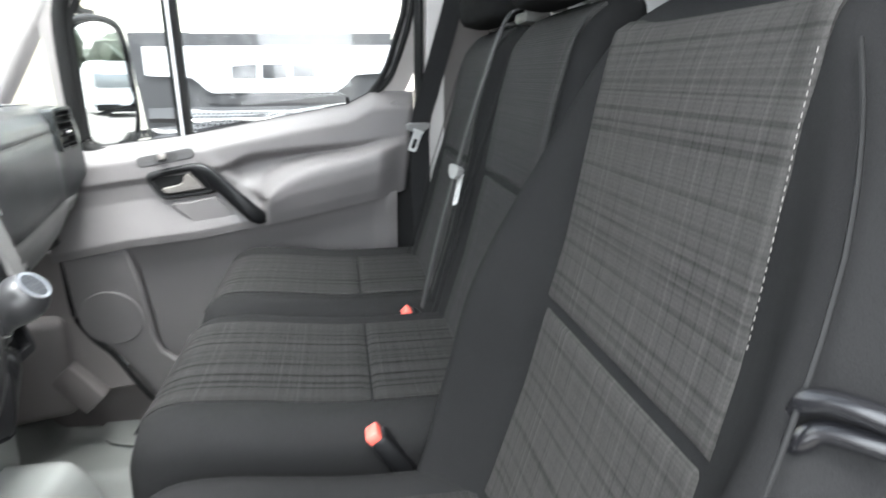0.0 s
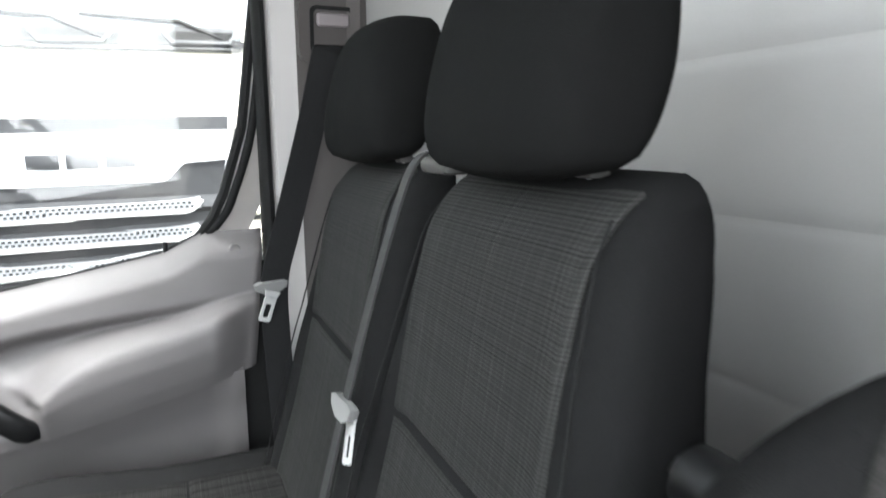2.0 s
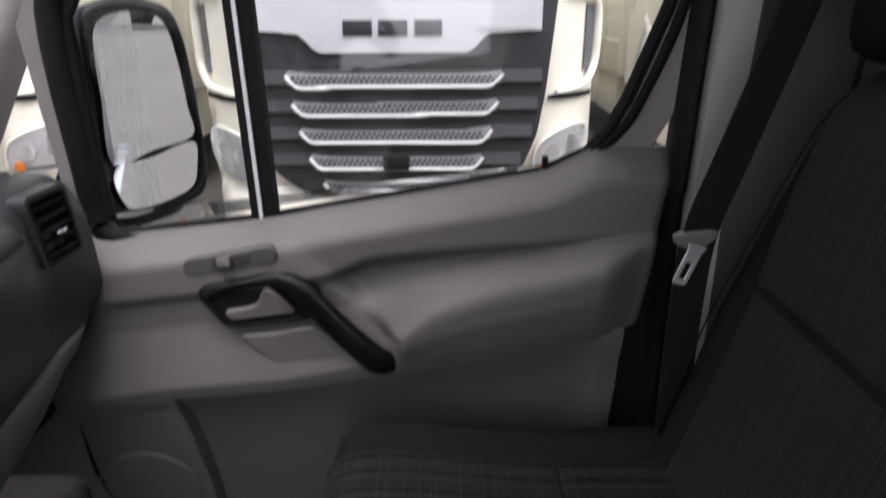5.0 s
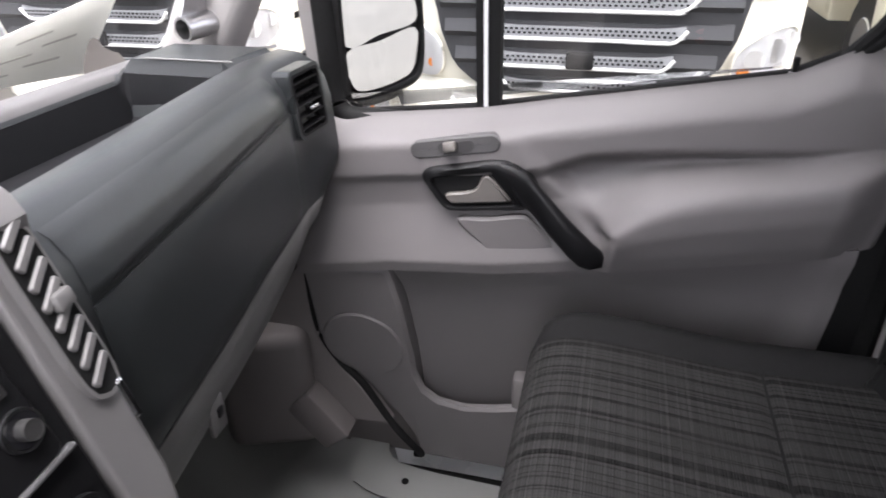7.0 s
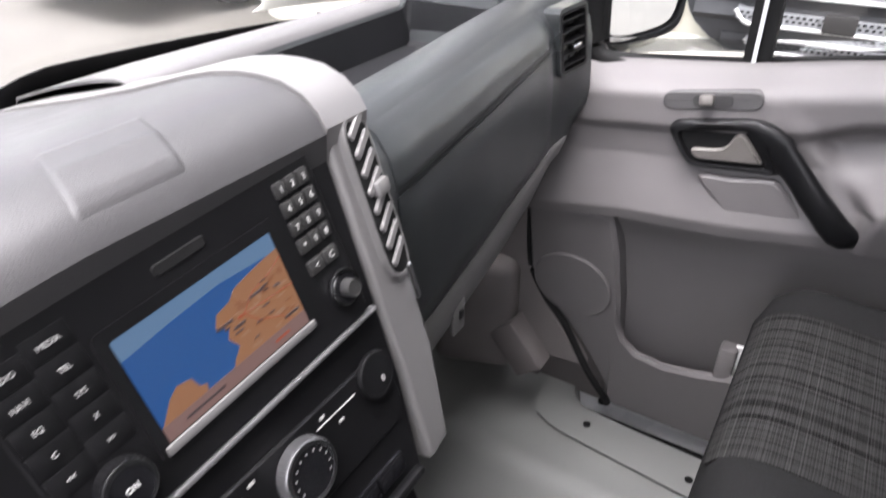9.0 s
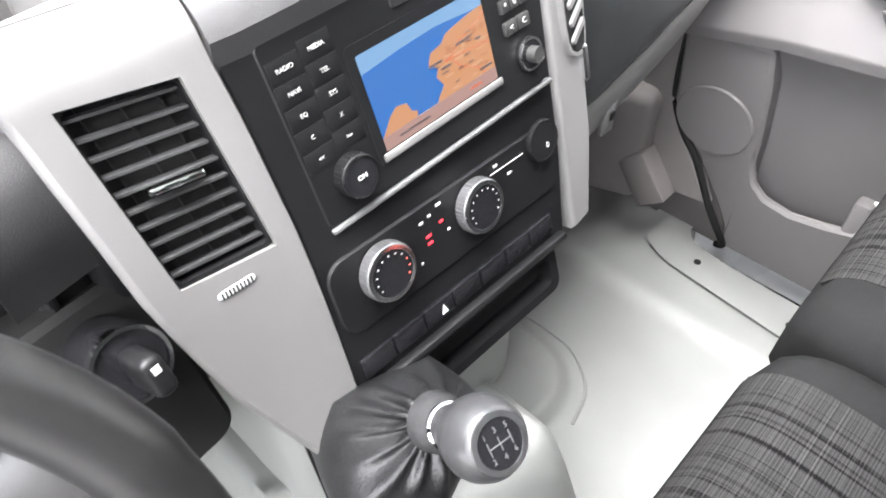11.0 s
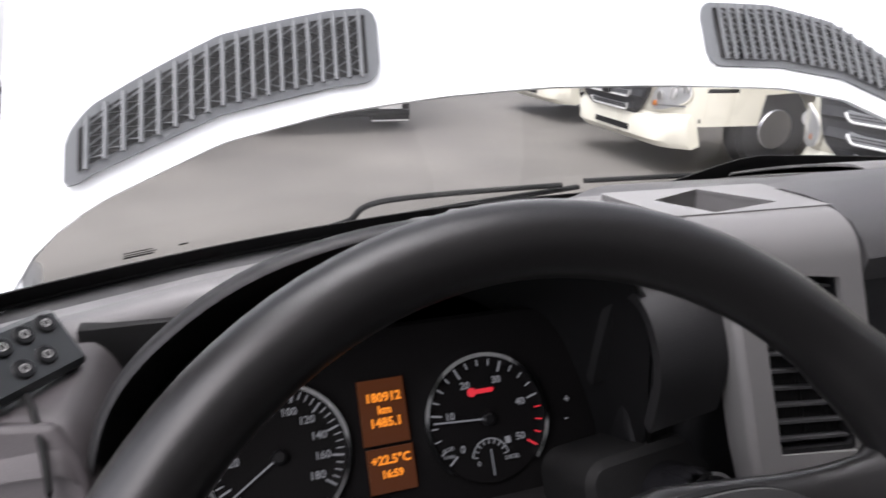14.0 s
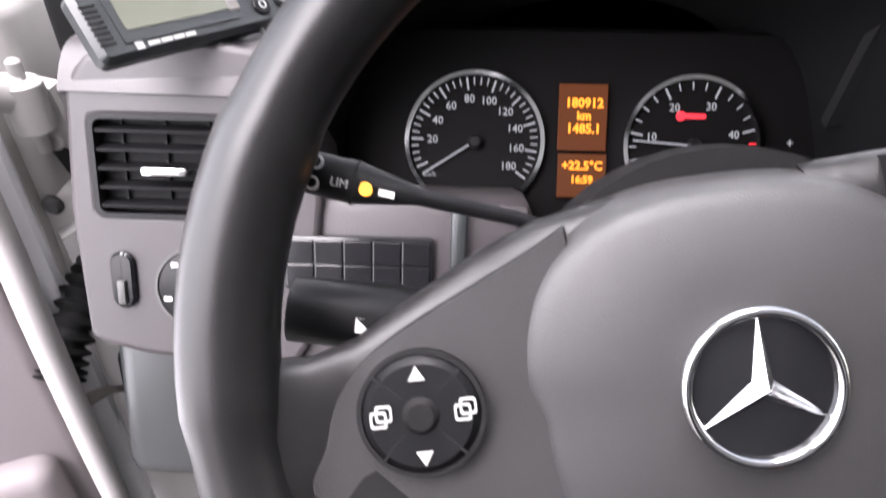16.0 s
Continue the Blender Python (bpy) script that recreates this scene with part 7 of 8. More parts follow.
# ---- column, stalks, key ----
col = thing("steering_column", (-0.54, -0.05, 0.86), "black steering column shroud with two stalks", "steering column")
ax0, ax1 = WP.p(0, -0.01, -0.03), WP.p(0, -0.02, -0.24)
part("shroud", tube(bmesh.new(), [ax0, ax0.lerp(ax1, 0.2), ax0.lerp(ax1, 0.7), ax1], [0.052, 0.062, 0.075, 0.08], 28, flat=0.85), SOFT, col, smooth=60)
st = [WP.p(-0.04, 0.038, -0.05), WP.p(-0.075, 0.055, -0.035), WP.p(-0.112, 0.068, -0.028), WP.p(-0.135, 0.076, -0.026), WP.p(-0.163, 0.086, -0.024)]
sk = part("wiper_stalk", tube(bmesh.new(), st, [0.0045, 0.0032, 0.0040, 0.0092, 0.0088], 18, flat=0.9), BLACK, col, "black stalk with white and amber marks", smooth=50)
dirn = (st[-1] - st[2]).normalized()
kp = Plane(st[2].lerp(st[-1], 0.5), -dirn, WP.v)
for b in (0.004, -0.004):
    part("stalk_print", kp.hoop(bmesh.new(), shift_poly(rrect(0.0055, 0.0055, 0.0025, 3), -0.013, b), shift_poly(rrect(0.0038, 0.0038, 0.0018, 3), -0.013, b), 0.0070, 0.0093), WHITE, sk, smooth=0)
part("stalk_print", text_bm("LIM", 0.0046, kp, -0.003, -0.002, 0.0090), WHITE, sk, smooth=0)
part("stalk_lamp", kp.disc(bmesh.new(), 0.007, -0.002, 0.0026, 0.004, 0.0085, 14), YELLOWLIT, sk, smooth=0)
part("stalk_print", kp.box(bmesh.new(), 0.015, -0.002, 0.0062, 0.006, 0.0025, 0.002), WHITE, sk, smooth=0)
part("stalk_seam", tube(bmesh.new(), [st[3], st[3].lerp(st[4], 0.04)], 0.0096, 18, flat=0.9), SEAL, sk)
s2 = [WP.p(-0.05, 0.006, -0.058), WP.p(-0.09, 0.012, -0.052), WP.p(-0.125, 0.018, -0.048), WP.p(-0.127, 0.018, -0.048), WP.p(-0.172, 0.028, -0.046)]
sb = part("indicator_stalk", tube(bmesh.new(), s2, [0.011, 0.012, 0.014, 0.0155, 0.0145], 18, flat=0.9), BLACK, col, "thick black indicator stalk", smooth=50)
kp2 = Plane(s2[3], (s2[3] - s2[-1]).normalized(), WP.v)
part("stalk_print", kp2.box(bmesh.new(), 0.012, 0.010, 0.0115, 0.010, 0.004, 0.003), WHITE, sb, smooth=0)
part("stalk_print", kp2.box(bmesh.new(), -0.014, -0.002, 0.0135, 0.007, 0.006, 0.002), WHITE, sb, smooth=0)
kpos = Vector((-0.321, -0.030, 0.839))
ign = thing("ignition_key", kpos, "black key in a ring-lit ignition barrel", "key")
kpl = Plane(kpos, (1, 0.15, 0), (0, 0.45, 1))
part("barrel", kpl.disc(bmesh.new(), 0, 0, 0.030, -0.06, 0.006, 32, 0.003), GLOSS, ign)
part("barrel_ring", kpl.hoop(bmesh.new(), [(0.030 * math.cos(radians(9 * i)), 0.030 * math.sin(radians(9 * i))) for i in range(40)], [(0.027 * math.cos(radians(9 * i)), 0.027 * math.sin(radians(9 * i))) for i in range(40)], 0.0, 0.009), CHROME, ign, "chrome ring", smooth=20)
part("key_head", kpl.box(bmesh.new(), 0.003, -0.003, 0.022, 0.018, 0.034, 0.044, 0.007, 3), BLACK, ign)
part("key_print", kpl.box(bmesh.new(), 0.003, 0.004, 0.0443, 0.006, 0.006, 0.001), PRINT, ign, smooth=0)
part("right_of_column", kpl.slab(bmesh.new(), shift_poly(rrect(0.130, 0.18, 0.02), -0.012, -0.045), -0.11, -0.040, 0.006), SEAL, dash, "black panel round the ignition")
def shoulder(u, v):
    """Rounded block between the visor and the pod: a lit top rolling into a dark front."""
    x = lerp(-0.362, -0.303, u)
    top = 0.990 + 0.011 * u
    y, z = spline([(0.085, top - 0.10, 0), (0.072, top - 0.03, 0), (0.060, top - 0.002, 0), (0.044, top, 0), (0.026, top - 0.005, 0), (0.010, top - 0.022, 0), (0.002, top - 0.050, 0), (0.006, top - 0.090, 0)], 6)[round(v * 42)][:2]
    return (x, y, z)


part("cluster_shoulder", sheet(bmesh.new(), shoulder, 8, 42, 0.01), VISORIN, dash, "dark shoulder between dials and pod", smooth=60)
part("cluster_cheek", box((-0.322, 0.085, 0.835), (0.045, 0.10, 0.15), Euler((radians(-24), 0, 0)).to_matrix(), bev=0.012, seg=3), BLACK, dash, "black housing beside the dials")
part("shoulder_tab", box((-0.325, 0.005, 0.905), (0.022, 0.005, 0.006), Euler((0, radians(-24), 0)).to_matrix(), bev=0.002), KEYCAP, dash)

# ---- gear lever ----
gear = thing("gear_lever", (-0.15, -0.12, 0.60), "black gear lever with a leatherette gaiter on the console", "gear lever")
top, base = Vector((-0.179, -0.250, 0.824)), Vector((-0.155, -0.095, 0.668))
axis = (top - base).normalized()
gu, gv = frame_of(axis)
mouth = base + axis * 0.132
foot = [(-0.212, -0.030), (-0.085, -0.072), (-0.095, -0.165), (-0.188, -0.208), (-0.252, -0.158)]
N = 112
outline = resample(foot, N, -0.165, -0.125)
rings = []
for i in range(25):
    s = i / 24
    pts = []
    for k in range(N):
        t = 2 * math.pi * k / N
        d = Vector((math.cos(t), math.sin(t), 0))
        d = (d - axis * d.dot(axis)).normalized()
        a = Vector((outline[k][0], outline[k][1], 0.635))
        fold = math.sin(13 * t + 1.2 * math.sin(3 * t)) * 0.34 * smooth01((s - 0.5) / 0.25) * (1 - smooth01((s - 0.90) / 0.10))
        b = mouth + d * 0.021
        p = a.lerp(b, smooth01(s) * 0.55 + 0.45 * s)
        out = Vector((math.cos(t), math.sin(t), 0.55))
        belly = 0.018 * math.sin(math.pi * min(1.0, s * 1.15)) + 0.004 * math.sin(2 * t + 5 * s) * math.sin(math.pi * s)
        p += out * belly
        c = mouth - axis * (1 - s) * 0.05
        pts.append(p + (p - c).normalized() * 0.020 * fold)
    rings.append(pts)
part("gaiter", loft(bmesh.new(), rings), GAITER, gear, "folded black leatherette gaiter gathered at the collar", smooth=80)
part("gaiter_rim", tube(bmesh.new(), [(x, y, 0.636) for x, y in outline[::2]], 0.004, 8, closed=True), BLACK, gear, smooth=60)
nk = [base + axis * d for d in (0.128, 0.136, 0.142, 0.150, 0.156, 0.168)]
part("collar", tube(bmesh.new(), nk, [0.020, 0.025, 0.022, 0.0235, 0.019, 0.017], 24), KNOB, gear, smooth=60)
part("neck_ring", tube(bmesh.new(), [base + axis * d for d in (0.158, 0.160, 0.163, 0.165)], [0.0175, 0.0192, 0.0192, 0.0175], 28), CHROME, gear, "chrome ring on the neck", smooth=40)
kc = base + axis * 0.205
hr = []
for i in range(17):
    s = i / 16
    d = -0.042 + 0.075 * s
    r = line_at([(0, 0.017), (0.18, 0.0185), (0.4, 0.026), (0.6, 0.0305), (0.75, 0.0305), (0.88, 0.0275), (0.95, 0.024), (1, 0.0205)], s)
    hr.append([kc + axis * d + (gu * math.cos(t) + gv * math.sin(t)) * r for t in (2 * math.pi * k / 32 for k in range(32))])
part("gear_knob", loft(bmesh.new(), hr), KNOB, gear, "round black knob", smooth=70)
gp = Plane(kc + axis * 0.033, (gu if gu.x > 0 else -gu), axis.cross(gu if gu.x > 0 else -gu))
part("knob_rim", gp.hoop(bmesh.new(), [(0.0215 * math.cos(radians(9 * i)), 0.0215 * math.sin(radians(9 * i))) for i in range(40)], [(0.0175 * math.cos(radians(9 * i)), 0.0175 * math.sin(radians(9 * i))) for i in range(40)], -0.003, 0.001), STEEL, gear, smooth=20)
part("shift_plate", gp.disc(bmesh.new(), 0, 0, 0.0176, -0.003, 0.0003, 32), GLOSS, gear)
for k, (a, b) in enumerate(((-0.009, 0.009), (0.0, 0.010), (0.009, 0.009), (-0.009, -0.009), (0.0, -0.010), (0.009, -0.009))):
    part("gear_number", text_bm("135246"[k], 0.006, gp, a, b, 0.0004), KEYPRINT, gear, smooth=0)
for a in (-0.009, 0.0, 0.009):
    part("gear_line", gp.box(bmesh.new(), a, 0, 0.0005, 0.0008, 0.010, 0.0004), KEYPRINT, gear, smooth=0)
part("gear_line", gp.box(bmesh.new(), 0, 0, 0.0005, 0.018, 0.0008, 0.0004), KEYPRINT, gear, smooth=0)

# ---- driver's floor mat ----
fm = thing("floor_mat", (-0.60, -0.05, 0.0), "black ribbed rubber floor mat in the driver's footwell", "floor mat")
part("mat_sheet", box((-0.60, -0.06, 0.006), (0.44, 0.56, 0.010), bev=0.004), SEAL, fm)
rib_ = None
for k in range(26):
    if rib_ is None:
        rib_ = part("mat_rib", box((-0.60, -0.32, 0.0135), (0.40, 0.010, 0.007)), SEAL, fm, smooth=0)
    else:
        again(rib_, (0, 0.0205 * k, 0))

# ---- pedals ----
for x, nm, w in ((-0.46, "brake_pedal", 0.09), (-0.60, "clutch_pedal", 0.08)):
    pd = thing(nm, (x, 0.2, 0.2), "black ribbed foot pedal under the dashboard", "pedal", "pedals")
    part("pedal_pad", box((x, 0.16, 0.24), (w, 0.02, 0.07), Euler((radians(-35), 0, 0)).to_matrix(), bev=0.006), SEAL, pd)
    part("pedal_arm", tube(bmesh.new(), [(x, 0.17, 0.25), (x, 0.25, 0.42), (x, 0.24, 0.60)], 0.012, 8), SEAL, pd)

# ---- refrigeration controller on the dashboard ----
tk = thing("temperature_controller", (-0.84, 0.06, 0.95), "grey cab control box with an unlit display and round buttons", "controller")
TL, TR, BL = Vector((-0.878, -0.014, 1.007)), Vector((-0.781, 0.140, 0.993)), Vector((-0.861, -0.040, 0.973))
TL = TL.lerp(TR, 0.02)
tw_, th_ = (TR - TL).length, (BL - TL).length
KP = Plane((TL + TR) / 2 + (BL - TL) / 2, TR - TL, TL - BL)
part("case", KP.slab(bmesh.new(), rrect(tw_, th_, 0.006), -0.012, 0.0, 0.004), DASH, tk, "grey plastic case")
part("lcd_frame", KP.slab(bmesh.new(), shift_poly(rrect(0.090, th_ - 0.012, 0.002), -tw_ / 2 + 0.063, 0.003), 0.0, 0.0012), DASH, tk)
part("lcd", KP.slab(bmesh.new(), shift_poly(rrect(0.078, 0.022, 0.002), -tw_ / 2 + 0.062, 0.004), 0.0, 0.0018), LCDOFF, tk, "unlit green-grey display", smooth=0)
part("lcd_flap", KP.slab(bmesh.new(), shift_poly(rrect(0.010, 0.026, 0.002), 0.016, 0.004), 0.0, 0.002, 0.0006), HANDLE, tk, "pale flap beside the display")
for a, b in ((0.036, 0.010), (0.055, 0.012), (0.074, 0.0135), (0.040, -0.009), (0.060, -0.007)):
    bt = part("button", KP.disc(bmesh.new(), a, b, 0.0074, 0.0, 0.0022, 24, 0.001), BLACK, tk, "round black button")
    part("button_symbol", KP.hoop(bmesh.new(), shift_poly(rrect(0.006, 0.006, 0.0025, 2), a, b), shift_poly(rrect(0.0045, 0.0045, 0.002, 2), a, b), 0.0018, 0.0027), PRINT, tk, smooth=0)
for k in range(8):
    part("case_rib", KP.box(bmesh.new(), -tw_ / 2 + 0.008, 0.012 - 0.0035 * k, 0.0, 0.010, 0.0012, 0.0016), SEAL, tk, smooth=0)
part("maker_bar", KP.box(bmesh.new(), -tw_ / 2 + 0.026, -th_ / 2 + 0.006, 0.0008, 0.005, 0.0045, 0.001), PRINT, tk, smooth=0)
for k in range(4):
    part("maker_bar", KP.box(bmesh.new(), -tw_ / 2 + 0.036 + 0.009 * k, -th_ / 2 + 0.006, 0.0008, 0.0078, 0.0024, 0.001), PRINT, tk, smooth=0)
part("bracket_foot", box((-0.835, 0.075, 0.953), (0.05, 0.04, 0.022), bev=0.008), SEAL, tk)
part("cable", tube(bmesh.new(), spline([(-0.80, 0.085, 0.958), (-0.785, 0.05, 0.956), (-0.774, 0.015, 0.93), (-0.774, -0.005, 0.86), (-0.775, -0.03, 0.79)]), 0.0022, 8), SEAL, tk, "thin black cable")

# ---- driver's door opening: hinge pillar, hinge, wiring bellows ----
hp = part("wall_hinge_pillar", box((-1.045, 0.25, 0.33), (0.17, 0.28, 0.92), bev=0.02, seg=3), PILLARMETAL, None, "white painted hinge pillar of the open driver's door", kind="structure", category="pillar")
part("wall_hinge_pillar_right", box((1.04, 0.30, 0.40), (0.05, 0.40, 1.05), bev=0.02, seg=3), WARM, None, "grey lined hinge pillar beside the passenger footwell", kind="structure", category="pillar")
YP = Plane((-1.0, 0.110, 0.80), (1, 0, 0), (0, 0, 1))  # rear face of the pillar, out towards the door opening
part("pillar_head", box((-1.075, 0.25, 0.85), (0.11, 0.28, 0.22), bev=0.02, seg=3), PILLARMETAL, hp)
part("pillar_rubber", box((-0.964, 0.21, 0.82), (0.024, 0.15, 0.18), bev=0.008, seg=3), SEAL, hp, "black rubber seal beside the dashboard end")
part("pillar_gap", YP.slab(bmesh.new(), [(-0.022, 0.050), (0.004, 0.046), (0.018, -0.005), (0.0, -0.012)][::-1], -0.01, 0.002, 0.0005), SEAL, hp, "dark gap beside the hinge", smooth=0)
part("pillar_flange", YP.slab(bmesh.new(), [(-0.085, 0.16), (-0.085, -0.5), (-0.065, -0.5), (-0.045, -0.05), (-0.05, 0.16)], 0.0, 0.018, 0.005), PILLARMETAL, hp)
part("pillar_swage", YP.slab(bmesh.new(), [(-0.04, -0.06), (0.0, -0.035), (0.03, -0.06), (0.05, -0.3), (-0.02, -0.36)][::-1], 0.0, 0.010, 0.008), PILLARMETAL, hp)
part("grommet", YP.disc(bmesh.new(), -0.034, -0.029, 0.010, 0.0, 0.007, 20, 0.003), KEYCAP, hp, "grey rubber plug")
part("bolt", YP.disc(bmesh.new(), -0.054, 0.005, 0.009, 0.015, 0.026, 6, 0.002), PILLARMETAL, hp)
part("seal_clip", tube(bmesh.new(), spline([(-0.985, 0.095, 0.52), (-0.982, 0.088, 0.48), (-0.975, 0.088, 0.44), (-0.968, 0.095, 0.41)]), 0.0035, 8), STEEL, hp)
hin = thing("hinge", (-1.0, 0.09, 0.85), "white painted steel door hinge bolted to the pillar", "hinge")
part("hinge_leaf", YP.slab(bmesh.new(), [(-0.026, 0.046), (-0.012, 0.040), (0.012, 0.032), (0.016, 0.060), (0.010, 0.094), (-0.020, 0.100)], -0.006, 0.008, 0.003), PILLARMETAL, hin)
part("hinge_bolt", YP.disc(bmesh.new(), -0.002, 0.045, 0.0085, 0.006, 0.014, 20, 0.002), PILLARMETAL, hin)
part("hinge_knuckle", cyl(bmesh.new(), (-1.006, 0.090, 0.862), (-1.006, 0.090, 0.906), 0.0165, n=20, bev=0.004), PILLARMETAL, hin)
part("hinge_pin", cyl(bmesh.new(), (-1.006, 0.090, 0.84), (-1.006, 0.090, 0.922), 0.006, n=14, bev=0.002), PILLARMETAL, hin)
arm_ = spline([(-1.006, 0.088, 0.893), (-1.028, 0.075, 0.898), (-1.05, 0.055, 0.885), (-1.062, 0.035, 0.855), (-1.07, 0.02, 0.82)])
part("hinge_arm", tube(bmesh.new(), arm_, 0.014, 12, flat=1.2), PILLARMETAL, hin, smooth=60)
bel = thing("wiring_bellows", (-1.0, 0.06, 0.69), "black ribbed rubber bellows between door and pillar", "bellows")
bp = spline([(-0.992, 0.112, 0.712), (-0.997, 0.085, 0.712), (-1.002, 0.055, 0.700), (-1.008, 0.02, 0.672), (-1.012, 0.0, 0.650)], 16)
part("bellows", tube(bmesh.new(), bp, [0.0185 + 0.0045 * math.sin(i * 1.3) for i in range(len(bp))], 20), SEAL, bel, smooth=60)
chk = thing("door_check", (-1.0, 0.08, 0.55), "beige door check strap through a black holder", "door check")
part("strap_plate", tube(bmesh.new(), spline([(-1.005, -0.005, 0.615), (-1.0, 0.03, 0.598), (-0.998, 0.075, 0.552), (-0.995, 0.10, 0.528)]), 0.011, 10, flat=0.35), HANDLE, chk, "beige strap", smooth=60)
part("holder", box((-0.985, 0.112, 0.528), (0.085, 0.05, 0.115), Euler((0, radians(8), 0)).to_matrix(), bev=0.010), SEAL, chk)
part("roller", cyl(bmesh.new(), (-0.988, 0.080, 0.508), (-0.985, 0.083, 0.556), 0.0105, n=18, bev=0.002), CHROME, chk)
d2 = thing("door_2", (-1.03, 0.0, 0.1), "open driver's door with mauve-grey plastic lining", "door", kind="structure")
sp = spline([(-1.003, -0.004, 1.00), (-1.001, -0.003, 0.83), (-1.0, -0.009, 0.725), (-1.0, -0.013, 0.587), (-1.0, -0.015, 0.45), (-0.998, -0.02, 0.12)])
part("door_edge_seal", tube(bmesh.new(), sp, 0.0125, 12), PILLAR, d2, "pale grey rounded seal along the door edge", smooth=60)
ddir = Vector((-0.90, -0.43, 0)).normalized()
dpl = Plane(Vector((-1.012, -0.006, 0.55)) + ddir * 0.46, -ddir, (0, 0, 1))
part("door_lining", dpl.box(bmesh.new(), 0, 0.0, -0.03, 0.92, 0.90, 0.05, 0.02, 3), LEFTLIGHT, d2)
part("door_pocket", dpl.box(bmesh.new(), 0.0, -0.20, 0.0, 0.86, 0.42, 0.05, 0.02, 3), LEFTLIGHT, d2)
part("door_skin", dpl.box(bmesh.new(), 0, 0.0, -0.075, 0.96, 0.94, 0.03, 0.01), PAINT, d2)
part("sill_step", box((-0.99, -0.40, 0.0), (0.14, 0.95, 0.05), bev=0.015), SEAL, None, "black entry step", kind="structure", category="sill")
bpy.data.objects["sill_step"].name = "trim_sill_step"

# ---- metal tube on the dashboard corner ----
tb = thing("metal_tube", (0.90, 0.31, 1.0), "short dull steel tube with folded plate on the dashboard", "tube")
tpl = [Vector((0.868, 0.296, 1.043)), Vector((0.965, 0.268, 1.050))]
bm = bmesh.new()
u_, v_ = frame_of(tpl[1] - tpl[0])
loft(bm, [[p + (u_ * math.cos(t) + v_ * math.sin(t)) * r for t in (2 * math.pi * k / 28 for k in range(28))] for p, r in ((tpl[1], 0.021), (tpl[0], 0.021), (tpl[0], 0.0165), (tpl[1], 0.0165))], cap=False)
part("tube_body", bm, STEEL, tb, smooth=50)
fold = Plane(tpl[0] + Vector((0.0, 0.0, 0.022)), tpl[1] - tpl[0], (0.05, -0.25, 1))
part("folded_plate", fold.slab(bmesh.new(), [(0.0, -0.004), (0.10, -0.004), (0.105, 0.030), (0.018, 0.030), (0.010, 0.024)][::-1], -0.002, 0.001), STEEL, tb, "folded steel plate above the tube")
part("plate_lip", fold.box(bmesh.new(), 0.061, 0.031, 0.006, 0.088, 0.003, 0.014, 0.001), STEEL, tb)
hk = thing("bracket", (0.75, 0.37, 1.0), "small beige plastic bracket standing on the dashboard edge", "bracket")
hkp = Plane((0.752, 0.375, 0.992), (0.80, -0.60, 0), (0.0, 0.12, 1))
part("bracket_body", hkp.slab(bmesh.new(), rounded([(-0.024, 0.0), (-0.020, 0.022), (-0.010, 0.044), (-0.002, 0.052), (0.004, 0.040), (0.016, 0.030), (0.027, 0.024), (0.030, 0.004), (0.0, -0.004)], 4), -0.012, 0.008, 0.005), HANDLE, hk, smooth=50)

# ---- paper on the windscreen ----
sp_ = thing("paper_sheet", (0.7, 0.5, 1.0), "cream paper sheet with faint printed lines against the windscreen", "paper")


def on_screen(x, z, out):
    v = (z - 0.87) / 1.13
    u = (x / lerp(1.0, 0.83, v) + 1.03) / 2.06
    v = (z - ws(u, 0)[2]) / (2.0 - ws(u, 0)[2])
    return Vector(ws(u, v)) + Vector((0.2, 0.9, 0.35)) * out


def paper(u, v):
    x = lerp(0.565 + 0.012 * math.sin(3 * v), 0.80, u)
    top = lerp(1.04, 1.12, u) - 0.03 * smooth01((0.12 - u) / 0.12)
    return on_screen(x, lerp(0.988 - 0.012 * u, top, v), 0.010)


part("sheet_face", sheet(bmesh.new(), paper, 20, 10, 0.0008), PAPERCREAM, sp_, smooth=60)
for u0, u1, v0 in ((0.25, 0.42, 0.22), (0.50, 0.74, 0.30), (0.30, 0.52, 0.48), (0.58, 0.80, 0.56), (0.40, 0.62, 0.74)):
    part("printed_line", sheet(bmesh.new(), lambda u, v: Vector(paper(lerp(u0, u1, u), v0 + 0.03 * v)) - Vector((0.2, 0.9, 0.35)) * 0.002, 6, 1, 0.0004), PAPERPRINT, sp_, smooth=0)

# ---- wipers ----
for pts, blade in (([(-0.56, 0.67, 0.862), (-0.49, 0.64, 0.888), (-0.415, 0.668, 0.911), (-0.09, 0.69, 0.914)], [(-0.70, 0.60, 0.848), (-0.42, 0.665, 0.880), (-0.05, 0.70, 0.906)]), ([(0.62, 0.66, 0.87), (0.50, 0.66, 0.908), (0.22, 0.68, 0.925)], [(-0.04, 0.695, 0.918), (0.28, 0.685, 0.915), (0.60, 0.64, 0.89)])):
    w = thing("wiper", pts[0], "black windscreen wiper resting at the foot of the glass", "wiper", "windscreen wipers")
    part("wiper_arm", tube(bmesh.new(), spline(pts), 0.005, 8), SEAL, w)
    part("wiper_blade", tube(bmesh.new(), spline(blade), 0.007, 8, flat=0.7), SEAL, w)

